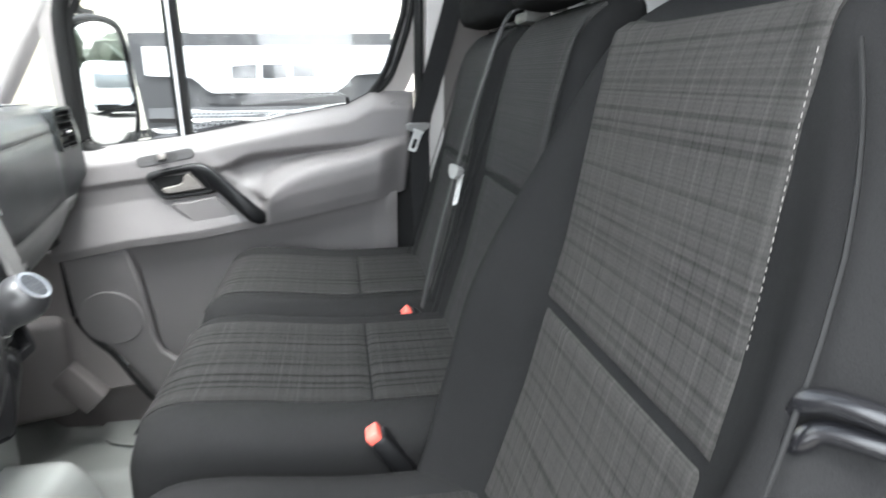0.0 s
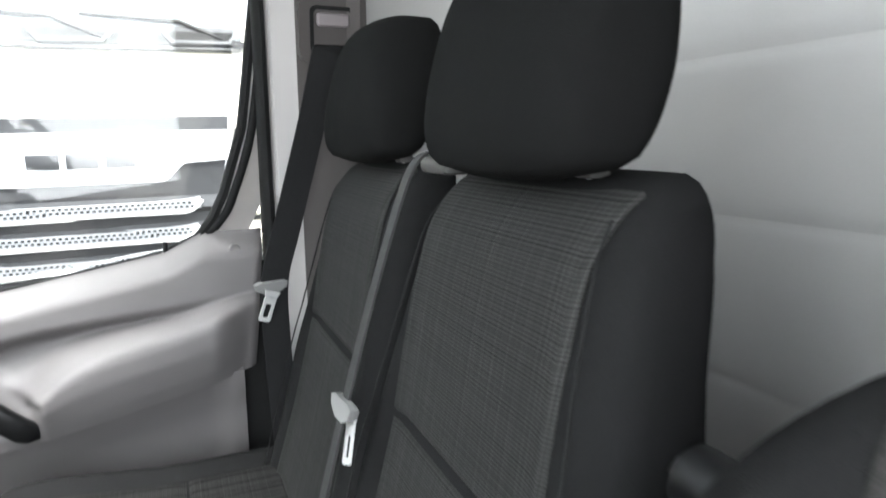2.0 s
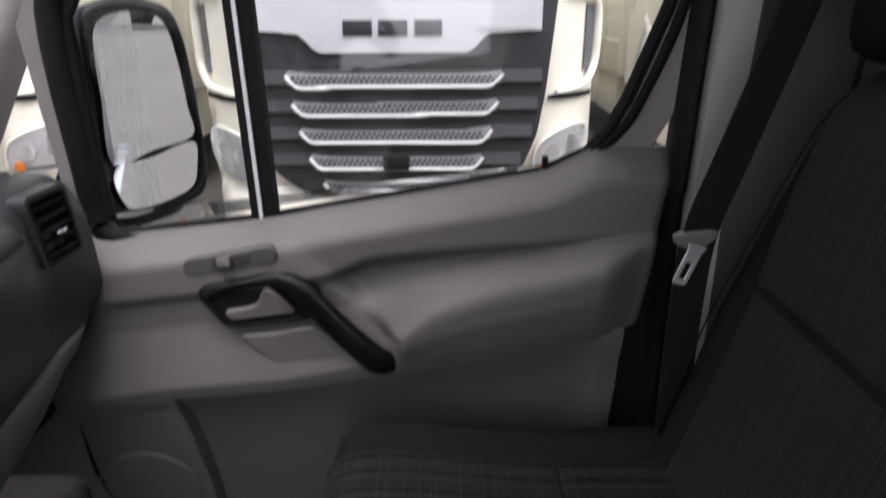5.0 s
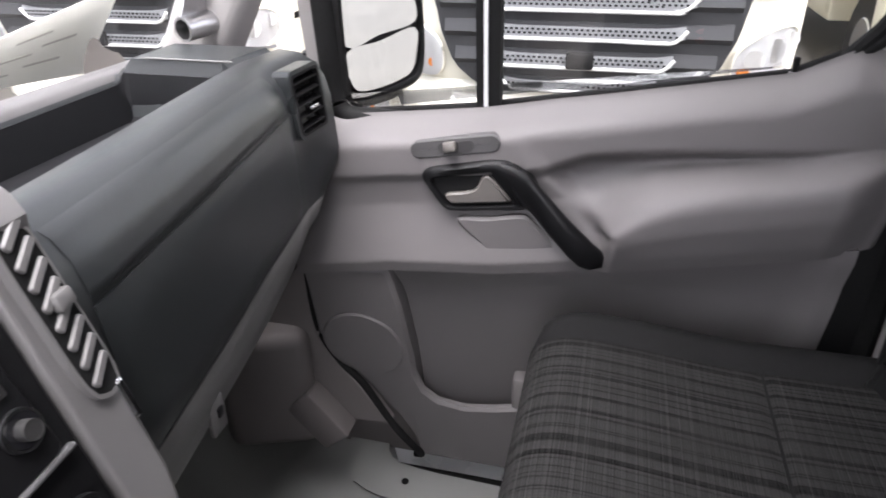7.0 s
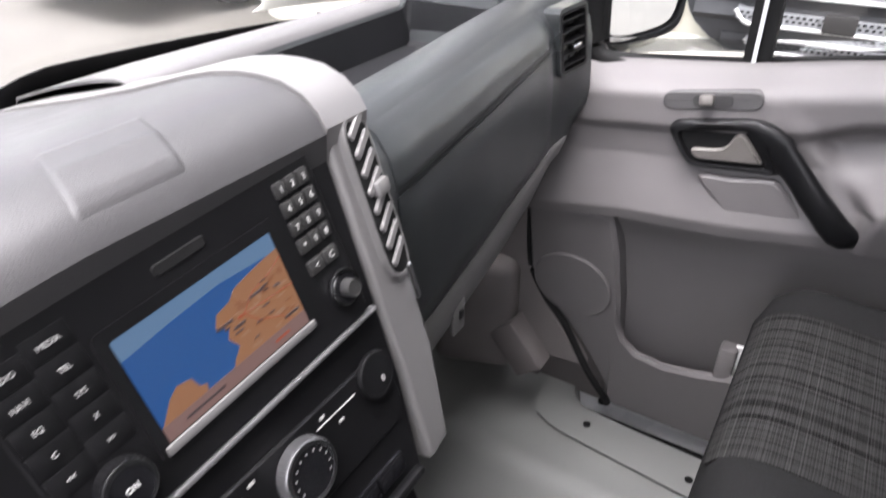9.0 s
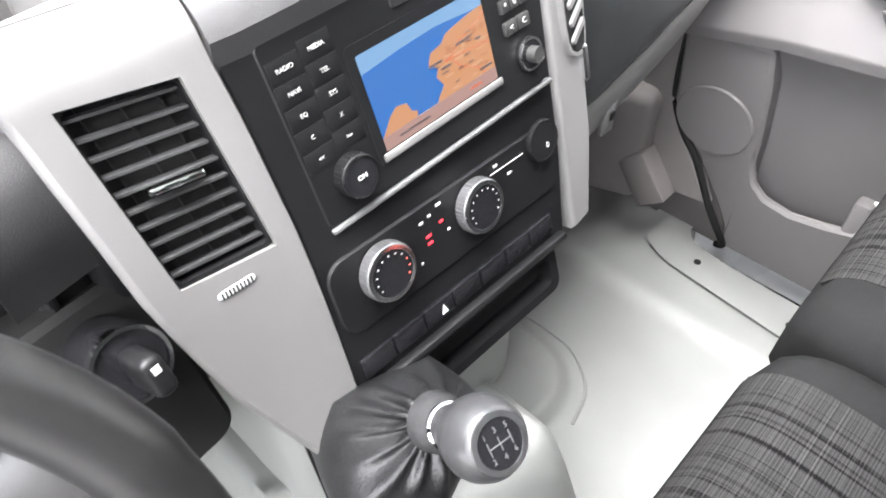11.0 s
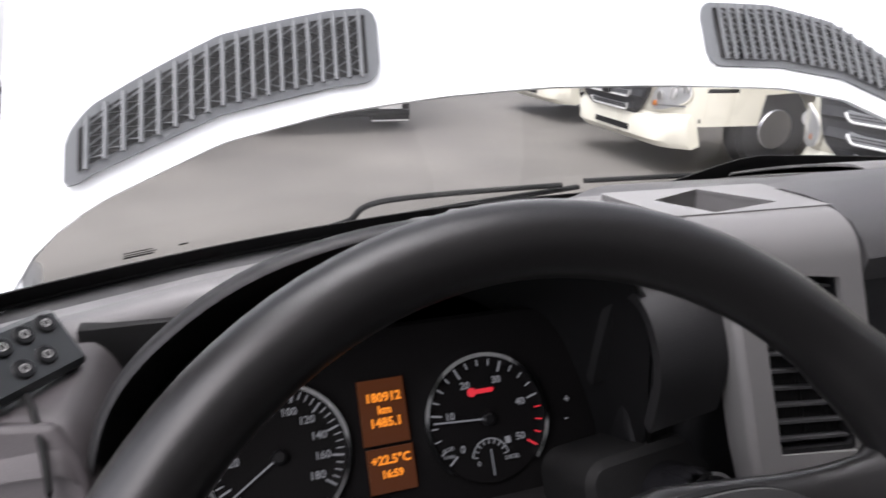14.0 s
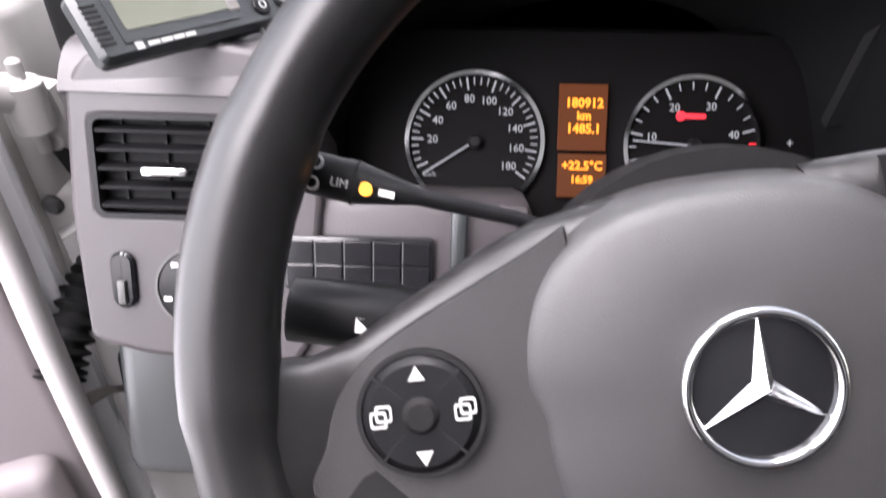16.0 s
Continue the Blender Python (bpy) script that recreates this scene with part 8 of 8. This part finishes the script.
# ---- raised bonnet ----
bon = thing("bonnet", (0, 0.8, 0.8), "raised white bonnet with two grey air grilles", "bonnet")
EDGEZ = [(0.0, 1.060), (0.24, 1.046), (0.47, 1.025), (0.67, 0.990), (0.86, 0.920), (0.93, 0.875), (0.98, 0.80), (1.0, 0.76)]
RIGHTZ = [(0.0, 1.060), (0.3, 1.064), (0.53, 1.062), (0.66, 1.040), (0.77, 0.990), (0.845, 0.962), (0.9, 0.95)]
bdir = Vector((0, 0.5, 0.87)).normalized()


def bonnet_p(x, s, lift=0.0):
    ax = abs(x)
    y = 0.62 + 0.33 * (1 - min(ax, 1.0) ** 2)
    z = line_at(EDGEZ if x < 0 else RIGHTZ, ax)
    crown = 0.03 * math.sin(min(1.0, s / 0.9) * 2.2)
    return Vector((x * (1 - 0.08 * s), y - crown * 0.8 - lift * 0.87, z + crown * 0.3 + lift * 0.5)) + bdir * s


bm = sheet(bmesh.new(), lambda u, v: bonnet_p(lerp(-1.0, 0.845, u), 0.95 * v), 60, 20, 0.012)
part("bonnet_panel", bm, PAINT, bon, "white painted bonnet", smooth=60)


def grille_round(u):
    """Share of the full height at a place along the grille, with rounded ends."""
    d = min(u, 1 - u) * 0.525
    return 1.0 if d > 0.035 else (0.040 + math.sqrt(max(0.0, 0.035 ** 2 - (0.035 - d) ** 2))) / 0.075


def grille(sgn, end):
    g = part("air_grille", sheet(bmesh.new(), lambda u, v: bonnet_p(sgn * lerp(0.375, end, u), 0.12 - 0.025 * u ** 3 + (v - 0.5) * (0.150 - 0.05 * u ** 3) * grille_round(u), 0.006), 90, 8, 0.006), GRILLEGREY, bon, "grey ribbed air grille", smooth=60)
    bm = sheet(bmesh.new(), lambda u, v: bonnet_p(sgn * lerp(0.40, end - 0.02, u), lerp(0.062, 0.178 - 0.05 * u ** 3, v), 0.0135), 30, 6, 0.002)
    part("grille_mesh", bm, SEAL, g, smooth=60)
    f = None
    for k in range(19):
        u = (k + 0.5) / 19
        x = sgn * lerp(0.40, end - 0.02, u)
        p0, p1 = bonnet_p(x, 0.056, 0.018), bonnet_p(x, 0.184 - 0.05 * u ** 3, 0.018)
        part("grille_rib", tube(bmesh.new(), [p0, p1], 0.0042, 6), GRILLEGREY, g, smooth=0)
    for k in range(18):
        u = (k + 1) / 19
        x0, x1 = sgn * lerp(0.40, end - 0.02, u - 0.5 / 19), sgn * lerp(0.40, end - 0.02, u + 0.5 / 19)
        n = 4
        zz = []
        for i in range(2 * n + 1):
            zz.append(bonnet_p(x0 if i % 2 == 0 else x1, lerp(0.064, 0.174 - 0.05 * u ** 3, i / (2 * n)), 0.0165))
        part("grille_zigzag", tube(bmesh.new(), zz, 0.0018, 4), GRILLEGREY, g, smooth=0)
    return g


grille(-1, 0.90)
grille(1, 0.80)
for sgn in (-1, 1):
    part("bonnet_hinge", box((sgn * 0.97, 0.68, 0.78), (0.03, 0.10, 0.14), Euler((radians(-30), 0, 0)).to_matrix(), bev=0.006), PAINT, bon)
part("wing_right", box((1.0, 1.25, 0.15), (0.16, 1.1, 0.55), bev=0.08, seg=4), PAINT, None, "white front wing of the van", kind="structure", category="wing")
bpy.data.objects["wing_right"].name = "wall_wing_right"
part("wall_wing_left", box((-1.0, 1.25, 0.15), (0.16, 1.1, 0.55), bev=0.08, seg=4), PAINT, None, "white front wing of the van", kind="structure", category="wing")
part("engine_bay", box((0, 1.15, 0.12), (1.84, 0.9, 0.5), bev=0.05), SEAL, None, "black engine bay under the raised bonnet", kind="structure", category="engine bay")
bpy.data.objects["engine_bay"].name = "wall_engine_bay"


# ---- parked trucks: built facing -x, nose at x = 0, centre line y = 0, ground z = 0 ----
def build_truck():
    t = thing("truck", (0, 0, 0), "cream lorry cab with a dark slatted grille, parked nose out", "truck", "parked lorries")
    W = 1.265
    # cab shell, nose profile swept across the width
    prof = [(0.10, 0.55), (0.03, 0.75), (0.02, 1.20), (0.0, 1.60), (0.0, 1.95), (0.03, 2.25), (0.10, 2.36), (0.30, 3.05), (0.45, 3.55), (0.62, 3.72), (2.2, 3.72), (2.2, 0.95), (0.9, 0.9), (0.85, 0.55)]
    rings = []
    for i in range(25):
        s = -1 + 2 * i / 24
        a = abs(s)
        back = 0.34 * max(0.0, (a - 0.62) / 0.38) ** 2.6
        rings.append([(x + back * (1 if x < 1.0 else 0), s * W, z) for x, z in prof])
    part("cab", loft(bmesh.new(), rings), CREAM, t, "cream painted cab", smooth=35)
    fp = Plane((0, 0, 0), (0, -1, 0), (0, 0, 1))  # out: -x

    def nose(y, z, out):
        a = abs(y) / W
        back = 0.34 * max(0.0, (a - 0.62) / 0.38) ** 2.6
        return Vector((line_at([(0.55, 0.10), (0.75, 0.03), (1.2, 0.02), (1.6, 0.0), (1.95, 0.0), (2.25, 0.03), (2.36, 0.10), (3.05, 0.30), (3.55, 0.45)], z) + back - out, y, z))

    def patch(y0, y1, z0, z1, out, nu=16, nv=8, shape=None, thick=-0.03):
        def f(u, v):
            y, z = lerp(y0, y1, u), lerp(z0, z1, v)
            if shape:
                y, z = shape(u, v)
            return nose(y, z, out)
        return sheet(bmesh.new(), f, nu, nv, thick)

    # windscreen and the wiper shelf
    part("windscreen", patch(1.14, -1.14, 2.42, 3.30, 0.012, 20, 8), WSDARK, t, "dark windscreen", smooth=60)
    sh = part("wiper_shelf", patch(1.20, -1.20, 2.28, 2.43, 0.025, 20, 5), TRUCKGREY, t, "dark grey shelf below the windscreen", smooth=60)
    for y in (0.72, 0.0, -0.72):
        part("grab_recess", patch(y + 0.26, y - 0.26, 2.31, 2.40, 0.045, 10, 4, thick=-0.02), SEAL, sh, smooth=50)
        part("grab_bar", tube(bmesh.new(), [nose(y + 0.22, 2.40, 0.05), nose(y + 0.17, 2.33, 0.07), nose(y - 0.17, 2.33, 0.07), nose(y - 0.22, 2.40, 0.05)], 0.02, 8), TRUCKGREY, sh)
    for y in (0.85, 0.1, -0.6):
        part("wiper", tube(bmesh.new(), [nose(y - 0.30, 2.34, 0.06), nose(y, 2.47, 0.06), nose(y + 0.55, 2.50, 0.05)], 0.014, 6), SEAL, t)
    # dark surround of badge panel and grille, tapering downwards
    half = [(0.60, 0.50), (0.68, 0.62), (0.80, 0.78), (1.0, 0.86), (1.24, 0.90), (1.60, 0.93), (1.885, 0.955)]

    def surround(u, v):
        z = lerp(0.62, 1.885, v)
        return (lerp(1, -1, u) * line_at(half, z), z)
    gr = part("grille_surround", patch(0, 0, 0, 0, 0.022, 24, 24, surround, -0.05), TRUCKGREY, t, "dark grey tapered grille surround", smooth=50)

    def badge(u, v):
        y = lerp(0.86, -0.86, u)
        lo = line_at([(0.0, 1.495), (0.45, 1.495), (0.55, 1.60), (0.86, 1.615)], abs(y))
        return (y, lerp(lo, 1.80, v))
    part("badge_panel", patch(0, 0, 0, 0, 0.055, 40, 8, badge, -0.04), TRUCKSIL, gr, "silver badge panel", smooth=30)
    for sgn in (-1, 1):
        def facet(u, v, sgn=sgn):
            y = lerp(0.50, 0.835, u)
            return (sgn * y, lerp(1.625, lerp(1.700, 1.770, u), v))
        part("badge_facet", patch(0, 0, 0, 0, 0.072, 12, 4, facet, -0.03), TRUCKSIL, gr, "raised silver facet of the badge panel", smooth=30)
        part("panel_gap", tube(bmesh.new(), [nose(sgn * 0.985, 2.26, 0.004), nose(sgn * 0.975, 2.10, 0.004), nose(sgn * 0.955, 1.90, 0.004)], 0.006, 6), KEYCAP, t, "dark seam in the cab front")
    # maker's letters as plain shapes
    for y0, w in ((0.205, 0.17), (0.0, 0.17), (-0.205, 0.16)):
        part("badge_bar", fp.box(bmesh.new(), -y0, 1.632, 0.098, w, 0.088, 0.012, 0.004), TRUCKGREY, gr, "dark block in place of lettering")
    part("badge_lip", patch(0.48, -0.48, 1.42, 1.475, 0.05, 12, 3, thick=-0.03), TRUCKGREY, gr, smooth=30)
    part("top_slot", patch(0.62, -0.62, 1.83, 1.865, 0.03, 12, 2, thick=-0.01), SEAL, gr, smooth=30)
    for k in range(5):
        z = 1.335 - 0.163 * k
        hw = (0.645, 0.62, 0.585, 0.535, 0.46)[k]
        outer = line_at(half, z) - 0.03
        part("blade", loft(bmesh.new(), [[nose(y, z + dz, o) for dz, o in ((0.075, 0.03), (0.06, 0.075), (-0.01, 0.10), (-0.055, 0.06), (-0.06, 0.03))] for y in (lerp(outer, -outer, i / 12) for i in range(13))]), TRUCKGREY, gr, "dark grille blade", smooth=30)
        st = part("strip", loft(bmesh.new(), [[nose(y, z + dz + 0.022 * (abs(y) / hw) ** 6, o) for dz, o in ((0.036, 0.088), (0.030, 0.105), (-0.030, 0.118), (-0.036, 0.10))] for y in (lerp(hw * 0.985, -hw * 0.985, i / 20) for i in range(21))]), MESHM, gr, "pale perforated strip", smooth=30)
        part("strip_edge", tube(bmesh.new(), [nose(hw * math.copysign(1, s) if abs(s) > 1 else hw * s, z - 0.036 + 0.07 * max(0.0, (abs(s) - 0.86) / 0.14) ** 1.6 if abs(s) <= 1 else z + 0.034, 0.118) for s in [lerp(1, -1, i / 40) for i in range(41)]], 0.011, 6), WHITE, st, "white strip edge")
        bm = bmesh.new()
        n = int(hw * 2 / 0.034)
        for row in range(2):
            for i in range(n):
                y = lerp(hw * 0.93, -hw * 0.93, (i + 0.5 * row) / n)
                p = nose(y, z + 0.020 - 0.022 * row, 0.1135 if row == 0 else 0.1175)
                bx(bm, p, (0.006, 0.017, 0.011))
        part("perforations", bm, SEAL, st, kind="stuff", smooth=0)
    part("sensor", fp.box(bmesh.new(), 0.0, 0.86, 0.115, 0.16, 0.10, 0.05, 0.015), SEAL, gr)
    # corner intakes, headlamps, bumper
    for sgn in (-1, 1):
        fin = spline([(1.04, 1.80, 0.012), (1.15, 1.815, 0.03), (1.235, 1.78, 0.05), (1.262, 1.68, 0.055), (1.262, 1.52, 0.055), (1.252, 1.40, 0.05), (1.20, 1.30, 0.04), (1.10, 1.262, 0.025), (0.99, 1.25, 0.008)], 4)
        rings = []
        for i, (y, z, o) in enumerate(fin):
            d = (fin[min(i + 1, len(fin) - 1)] - fin[max(i - 1, 0)]).normalized()
            w = 0.030 * (0.5 + 0.5 * math.sin(math.pi * i / (len(fin) - 1)))
            c = nose(sgn * min(y, 1.262), z, o)
            side = Vector((0, -d.y * sgn, d.x)).normalized()
            rings.append([c + side * p * w + Vector((-q, 0, 0)) * 0.028 for p, q in rrect(2, 2, 0.9, 3)])
        part("air_deflector", loft(bmesh.new(), rings), CREAM, t, "cream air deflector fin", smooth=60)
        # flat grey strip paints the shade between fin and cab
        part("deflector_shade", patch(sgn * 1.165, sgn * 1.225, 1.36, 1.76, 0.006, 4, 8, thick=-0.008), GRILLEGREY, t, "grey strip painting the shade behind the deflector fin", smooth=0)

        def lamp(u, v, sgn=sgn):
            """Leaf-shaped lamp sweeping up and outwards round the corner."""
            t_, r_ = 2 * math.pi * u, v
            c_, s_ = math.cos(t_), math.sin(t_)
            x_ = 0.205 * math.copysign(abs(c_) ** 0.85, c_) * r_
            z_ = 0.150 * math.copysign(abs(s_) ** 0.75, s_) * r_
            return (sgn * min(1.045 + x_ * 0.92, 1.245), 0.875 + z_ + 0.28 * x_)
        hl = part("headlamp", patch(0, 0, 0, 0, 0.020, 32, 6, lamp, -0.03), TRUCKSIL, t, "headlamp with chrome bowls", smooth=50)
        for y, z, r in ((0.98, 0.875, 0.058), (1.10, 0.915, 0.066), (1.19, 0.96, 0.045)):
            c = nose(sgn * y, z, 0.040)
            part("reflector", tube(bmesh.new(), [c + Vector((0.03, 0, 0)), c, c, c + Vector((0.02, 0, 0)), c + Vector((0.028, 0, 0))], [r * 0.9, r, r * 0.86, r * 0.5, r * 0.1], 20), SATIN, hl, "chrome reflector bowl")
        part("lamp_strip", patch(sgn * 0.90, sgn * 1.20, 0.765, 0.785, 0.030, 10, 2, thick=-0.01), MESHM, hl, smooth=40)
        part("indicator", tube(bmesh.new(), [nose(sgn * 0.93, 0.79, 0.03), nose(sgn * 0.93, 0.79, 0.050)], [0.036, 0.028], 16), ORANGE, hl)
        part("lamp_lens", patch(0, 0, 0, 0, 0.062, 32, 6, lamp, -0.003), LENS, hl, smooth=60)
        part("lamp_rim", tube(bmesh.new(), [nose(*lamp(i / 36, 1.0), 0.030) for i in range(36)], 0.010, 6, closed=True), CREAM, hl, smooth=60)
        part("fog_lamp", patch(sgn * 0.86, sgn * 1.10, 0.52, 0.60, 0.05, 6, 3, thick=-0.03), TRUCKSIL, t, smooth=40)
        part("gap_line", patch(sgn * 0.93, sgn * 1.24, 1.205, 1.235, 0.018, 6, 2, thick=-0.01), SEAL, t, smooth=0)
        # mirrors
        mr = part("door_mirror", box((0.35, sgn * 1.46, 2.72), (0.10, 0.26, 0.52), bev=0.07, seg=4), CREAM, t, "cream mirror housing", smooth=60)
        part("lower_mirror", box((0.33, sgn * 1.46, 2.28), (0.12, 0.25, 0.26), bev=0.07, seg=4), CREAM, mr, smooth=60)
        part("mirror_arm", tube(bmesh.new(), [(0.40, sgn * 1.25, 2.02), (0.36, sgn * 1.36, 2.05), (0.34, sgn * 1.44, 2.18)], 0.035, 8), SEAL, mr)
        wh = part("wheel", cyl(bmesh.new(), (1.45, sgn * 0.98, 0.50), (1.45, sgn * 1.25, 0.50), 0.50, n=36, bev=0.05), TYRE, t, "black tyre")
        part("hub", cyl(bmesh.new(), (1.45, sgn * 1.20, 0.50), (1.45, sgn * 1.262, 0.50), 0.28, 0.22, n=28), STEEL, wh)
        part("step", box((0.62, sgn * 1.20, 0.62), (0.46, 0.12, 0.06), bev=0.01), SEAL, t)
        part("step", box((0.66, sgn * 1.22, 0.95), (0.42, 0.10, 0.05), bev=0.01), SEAL, t)
        part("side_window", box((1.25, sgn * 1.262, 2.75), (0.80, 0.02, 0.62), bev=0.006), WSDARK, t, "dark side window")
    part("load_body", box((6.1, 0, 2.42), (7.0, 2.5, 2.9), bev=0.03), CREAM, t, "cream box body behind the cab")
    for z in (1.35, 1.75, 2.15, 2.55, 2.95, 3.35):
        for sgn in (-1, 1):
            part("body_rib", box((6.1, sgn * 1.252, z), (6.9, 0.010, 0.03), bev=0.003), CREAM, t)
    part("side_skirt", box((5.9, 0, 0.72), (6.0, 2.36, 0.50), bev=0.03), CREAM, t, "cream side skirt")
    part("bumper", loft(bmesh.new(), [[nose(y, 0.75, 0.02) + Vector((dx, 0, z - 0.75)) for z, dx in ((0.28, 0.10), (0.36, 0.0), (0.60, -0.02), (0.68, 0.03), (0.60, 0.12), (0.32, 0.2))] for y in (lerp(1.22, -1.22, i / 20) for i in range(21))]), CREAM, t, "cream bumper", smooth=40)
    part("bumper_slot", patch(0.42, -0.42, 0.40, 0.47, 0.06, 10, 2, thick=-0.05), SEAL, t, smooth=0)
    return t


truck = build_truck()
truck.matrix_basis = pose(4.03, -0.215, -0.50)
copy_thing(truck, pose(4.05, 3.15, -0.50, 0, 0, 1.5))
copy_thing(truck, pose(4.05, 7.3, -0.50, 0, 0, -2))
copy_thing(truck, pose(5.2, -3.75, -0.50))
copy_thing(truck, pose(4.6, 11.2, -0.50))


# ---- lorries seen from behind in the yard ----
def rear_truck(x, y, w, z_floor, label, with_flaps, h=2.3):
    t = thing("delivery_truck", (x, y, -0.55), label, "truck", "lorries seen from behind")
    part("box_body", box((x, y + 2.6, z_floor + h / 2), (w, 5.2, h), bev=0.03), BOXWHITE, t, "white box body")
    part("door_gap", box((x, y - 0.004, z_floor + h / 2), (0.02, 0.006, h - 0.1)), TRUCKGREY, t)
    part("rear_frame", box((x, y - 0.02, z_floor + 0.03), (w, 0.05, 0.10), bev=0.01), STEEL, t)
    part("chassis", box((x, y + 2.0, z_floor - 0.20), (0.9, 4.0, 0.22)), SEAL, t)
    part("underrun_bar", box((x, y + 0.05, -0.24), (w * 0.92, 0.10, 0.10), bev=0.015), SEAL, t)
    for s in (-1, 1):
        part("tail_light", box((x + s * (w / 2 - 0.24), y - 0.01, z_floor - 0.26), (0.40, 0.06, 0.13), bev=0.015), TAILRED, t, "red tail light cluster")
        part("indicator", box((x + s * (w / 2 - 0.10), y - 0.035, z_floor - 0.26), (0.10, 0.03, 0.11), bev=0.01), ORANGE, t)
        wh = part("wheel", cyl(bmesh.new(), (x + s * (w / 2 - 0.48), y + 1.1, -0.13), (x + s * (w / 2 - 0.02), y + 1.1, -0.13), 0.42, n=28, bev=0.04), TYRE, t, "black tyre")
        if with_flaps:
            part("mud_flap", box((x + s * 0.94, y + 0.42, -0.265), (0.63, 0.02, 0.34), bev=0.006), SEAL, t, "black mud flap")
            part("flap_print", box((x + s * 0.94, y + 0.405, -0.20), (0.38, 0.006, 0.09), bev=0.002), WHITE, t, "pale bars in place of lettering")
            part("flap_print", box((x + s * 0.94, y + 0.405, -0.30), (0.44, 0.006, 0.05), bev=0.002), WHITE, t, "pale bars in place of lettering")
            part("flap_print", box((x + s * 0.94, y + 0.405, -0.415), (0.60, 0.006, 0.02)), WHITE, t, "white edge")
    return t


rear_truck(-2.72, 8.0, 2.24, 0.40, "white box lorry seen from behind with a lit tail lamp", False)
rear_truck(0.82, 9.7, 2.52, 0.55, "white lorry seen from behind with black mud flaps", True)

# far yard: rows of pale vehicles, and a hedge behind the van
for k in range(7):
    x = -26 + 8.2 * k
    r = thing("far_trailer", (x, 30, -0.55), "pale distant trailer parked across the yard", "trailer", "distant trailers")
    part("trailer_body", box((x, 31.3, 1.6), (2.5, 2.4 + 6, 2.8), bev=0.03), BOXWHITE, r)
    part("trailer_skirt", box((x, 31.3, -0.1), (2.3, 7.5, 0.5)), SEAL, r)
tr_ = bmesh.new()
rng = random.Random(4)
for k in range(420):
    x, y, z = rng.uniform(-45, 60), rng.uniform(-78, -60), rng.uniform(0.0, 5.5)
    m = Matrix.Translation((x, y, z)) @ Euler((rng.uniform(0, 3), rng.uniform(0, 3), rng.uniform(0, 3))).to_matrix().to_4x4() @ Matrix.Diagonal((rng.uniform(0.8, 2), rng.uniform(0.8, 2), rng.uniform(0.6, 1.6), 1))
    bmesh.ops.create_icosphere(tr_, subdivisions=1, radius=1.0, matrix=m)
for v in tr_.verts:
    v.co += Vector((noise.noise(v.co * 1.3), noise.noise(v.co * 1.7 + Vector((9, 0, 0))), noise.noise(v.co * 1.5 + Vector((0, 7, 0))))) * 0.8
part("hedge", tr_, GREEN, None, "distant dark green hedge behind the yard", kind="stuff", category="hedge")
for k, (x, y) in enumerate(((4.5, -34), (8.2, -36), (12.0, -33), (16.0, -37), (21.0, -35))):
    r = thing("far_van", (x, y, -0.55), "pale distant van parked at the end of the yard", "van", "distant vans")
    part("van_body", loft(bmesh.new(), [[(x + dx, y + dy, z) for dx, z in ((-0.95, -0.3), (-0.98, 0.5), (-0.9, 1.6), (-0.7, 1.95), (0.7, 1.95), (0.9, 1.6), (0.98, 0.5), (0.95, -0.3))] for dy in (-4.0, -0.9, 0.0, 0.9)]), BOXWHITE, r)
    part("windscreen", box((x, y + 0.92, 1.05), (1.5, 0.03, 0.6), bev=0.02), WSDARK, r)
    part("bumper", box((x, y + 0.93, -0.15), (1.8, 0.12, 0.3), bev=0.04), SEAL, r)
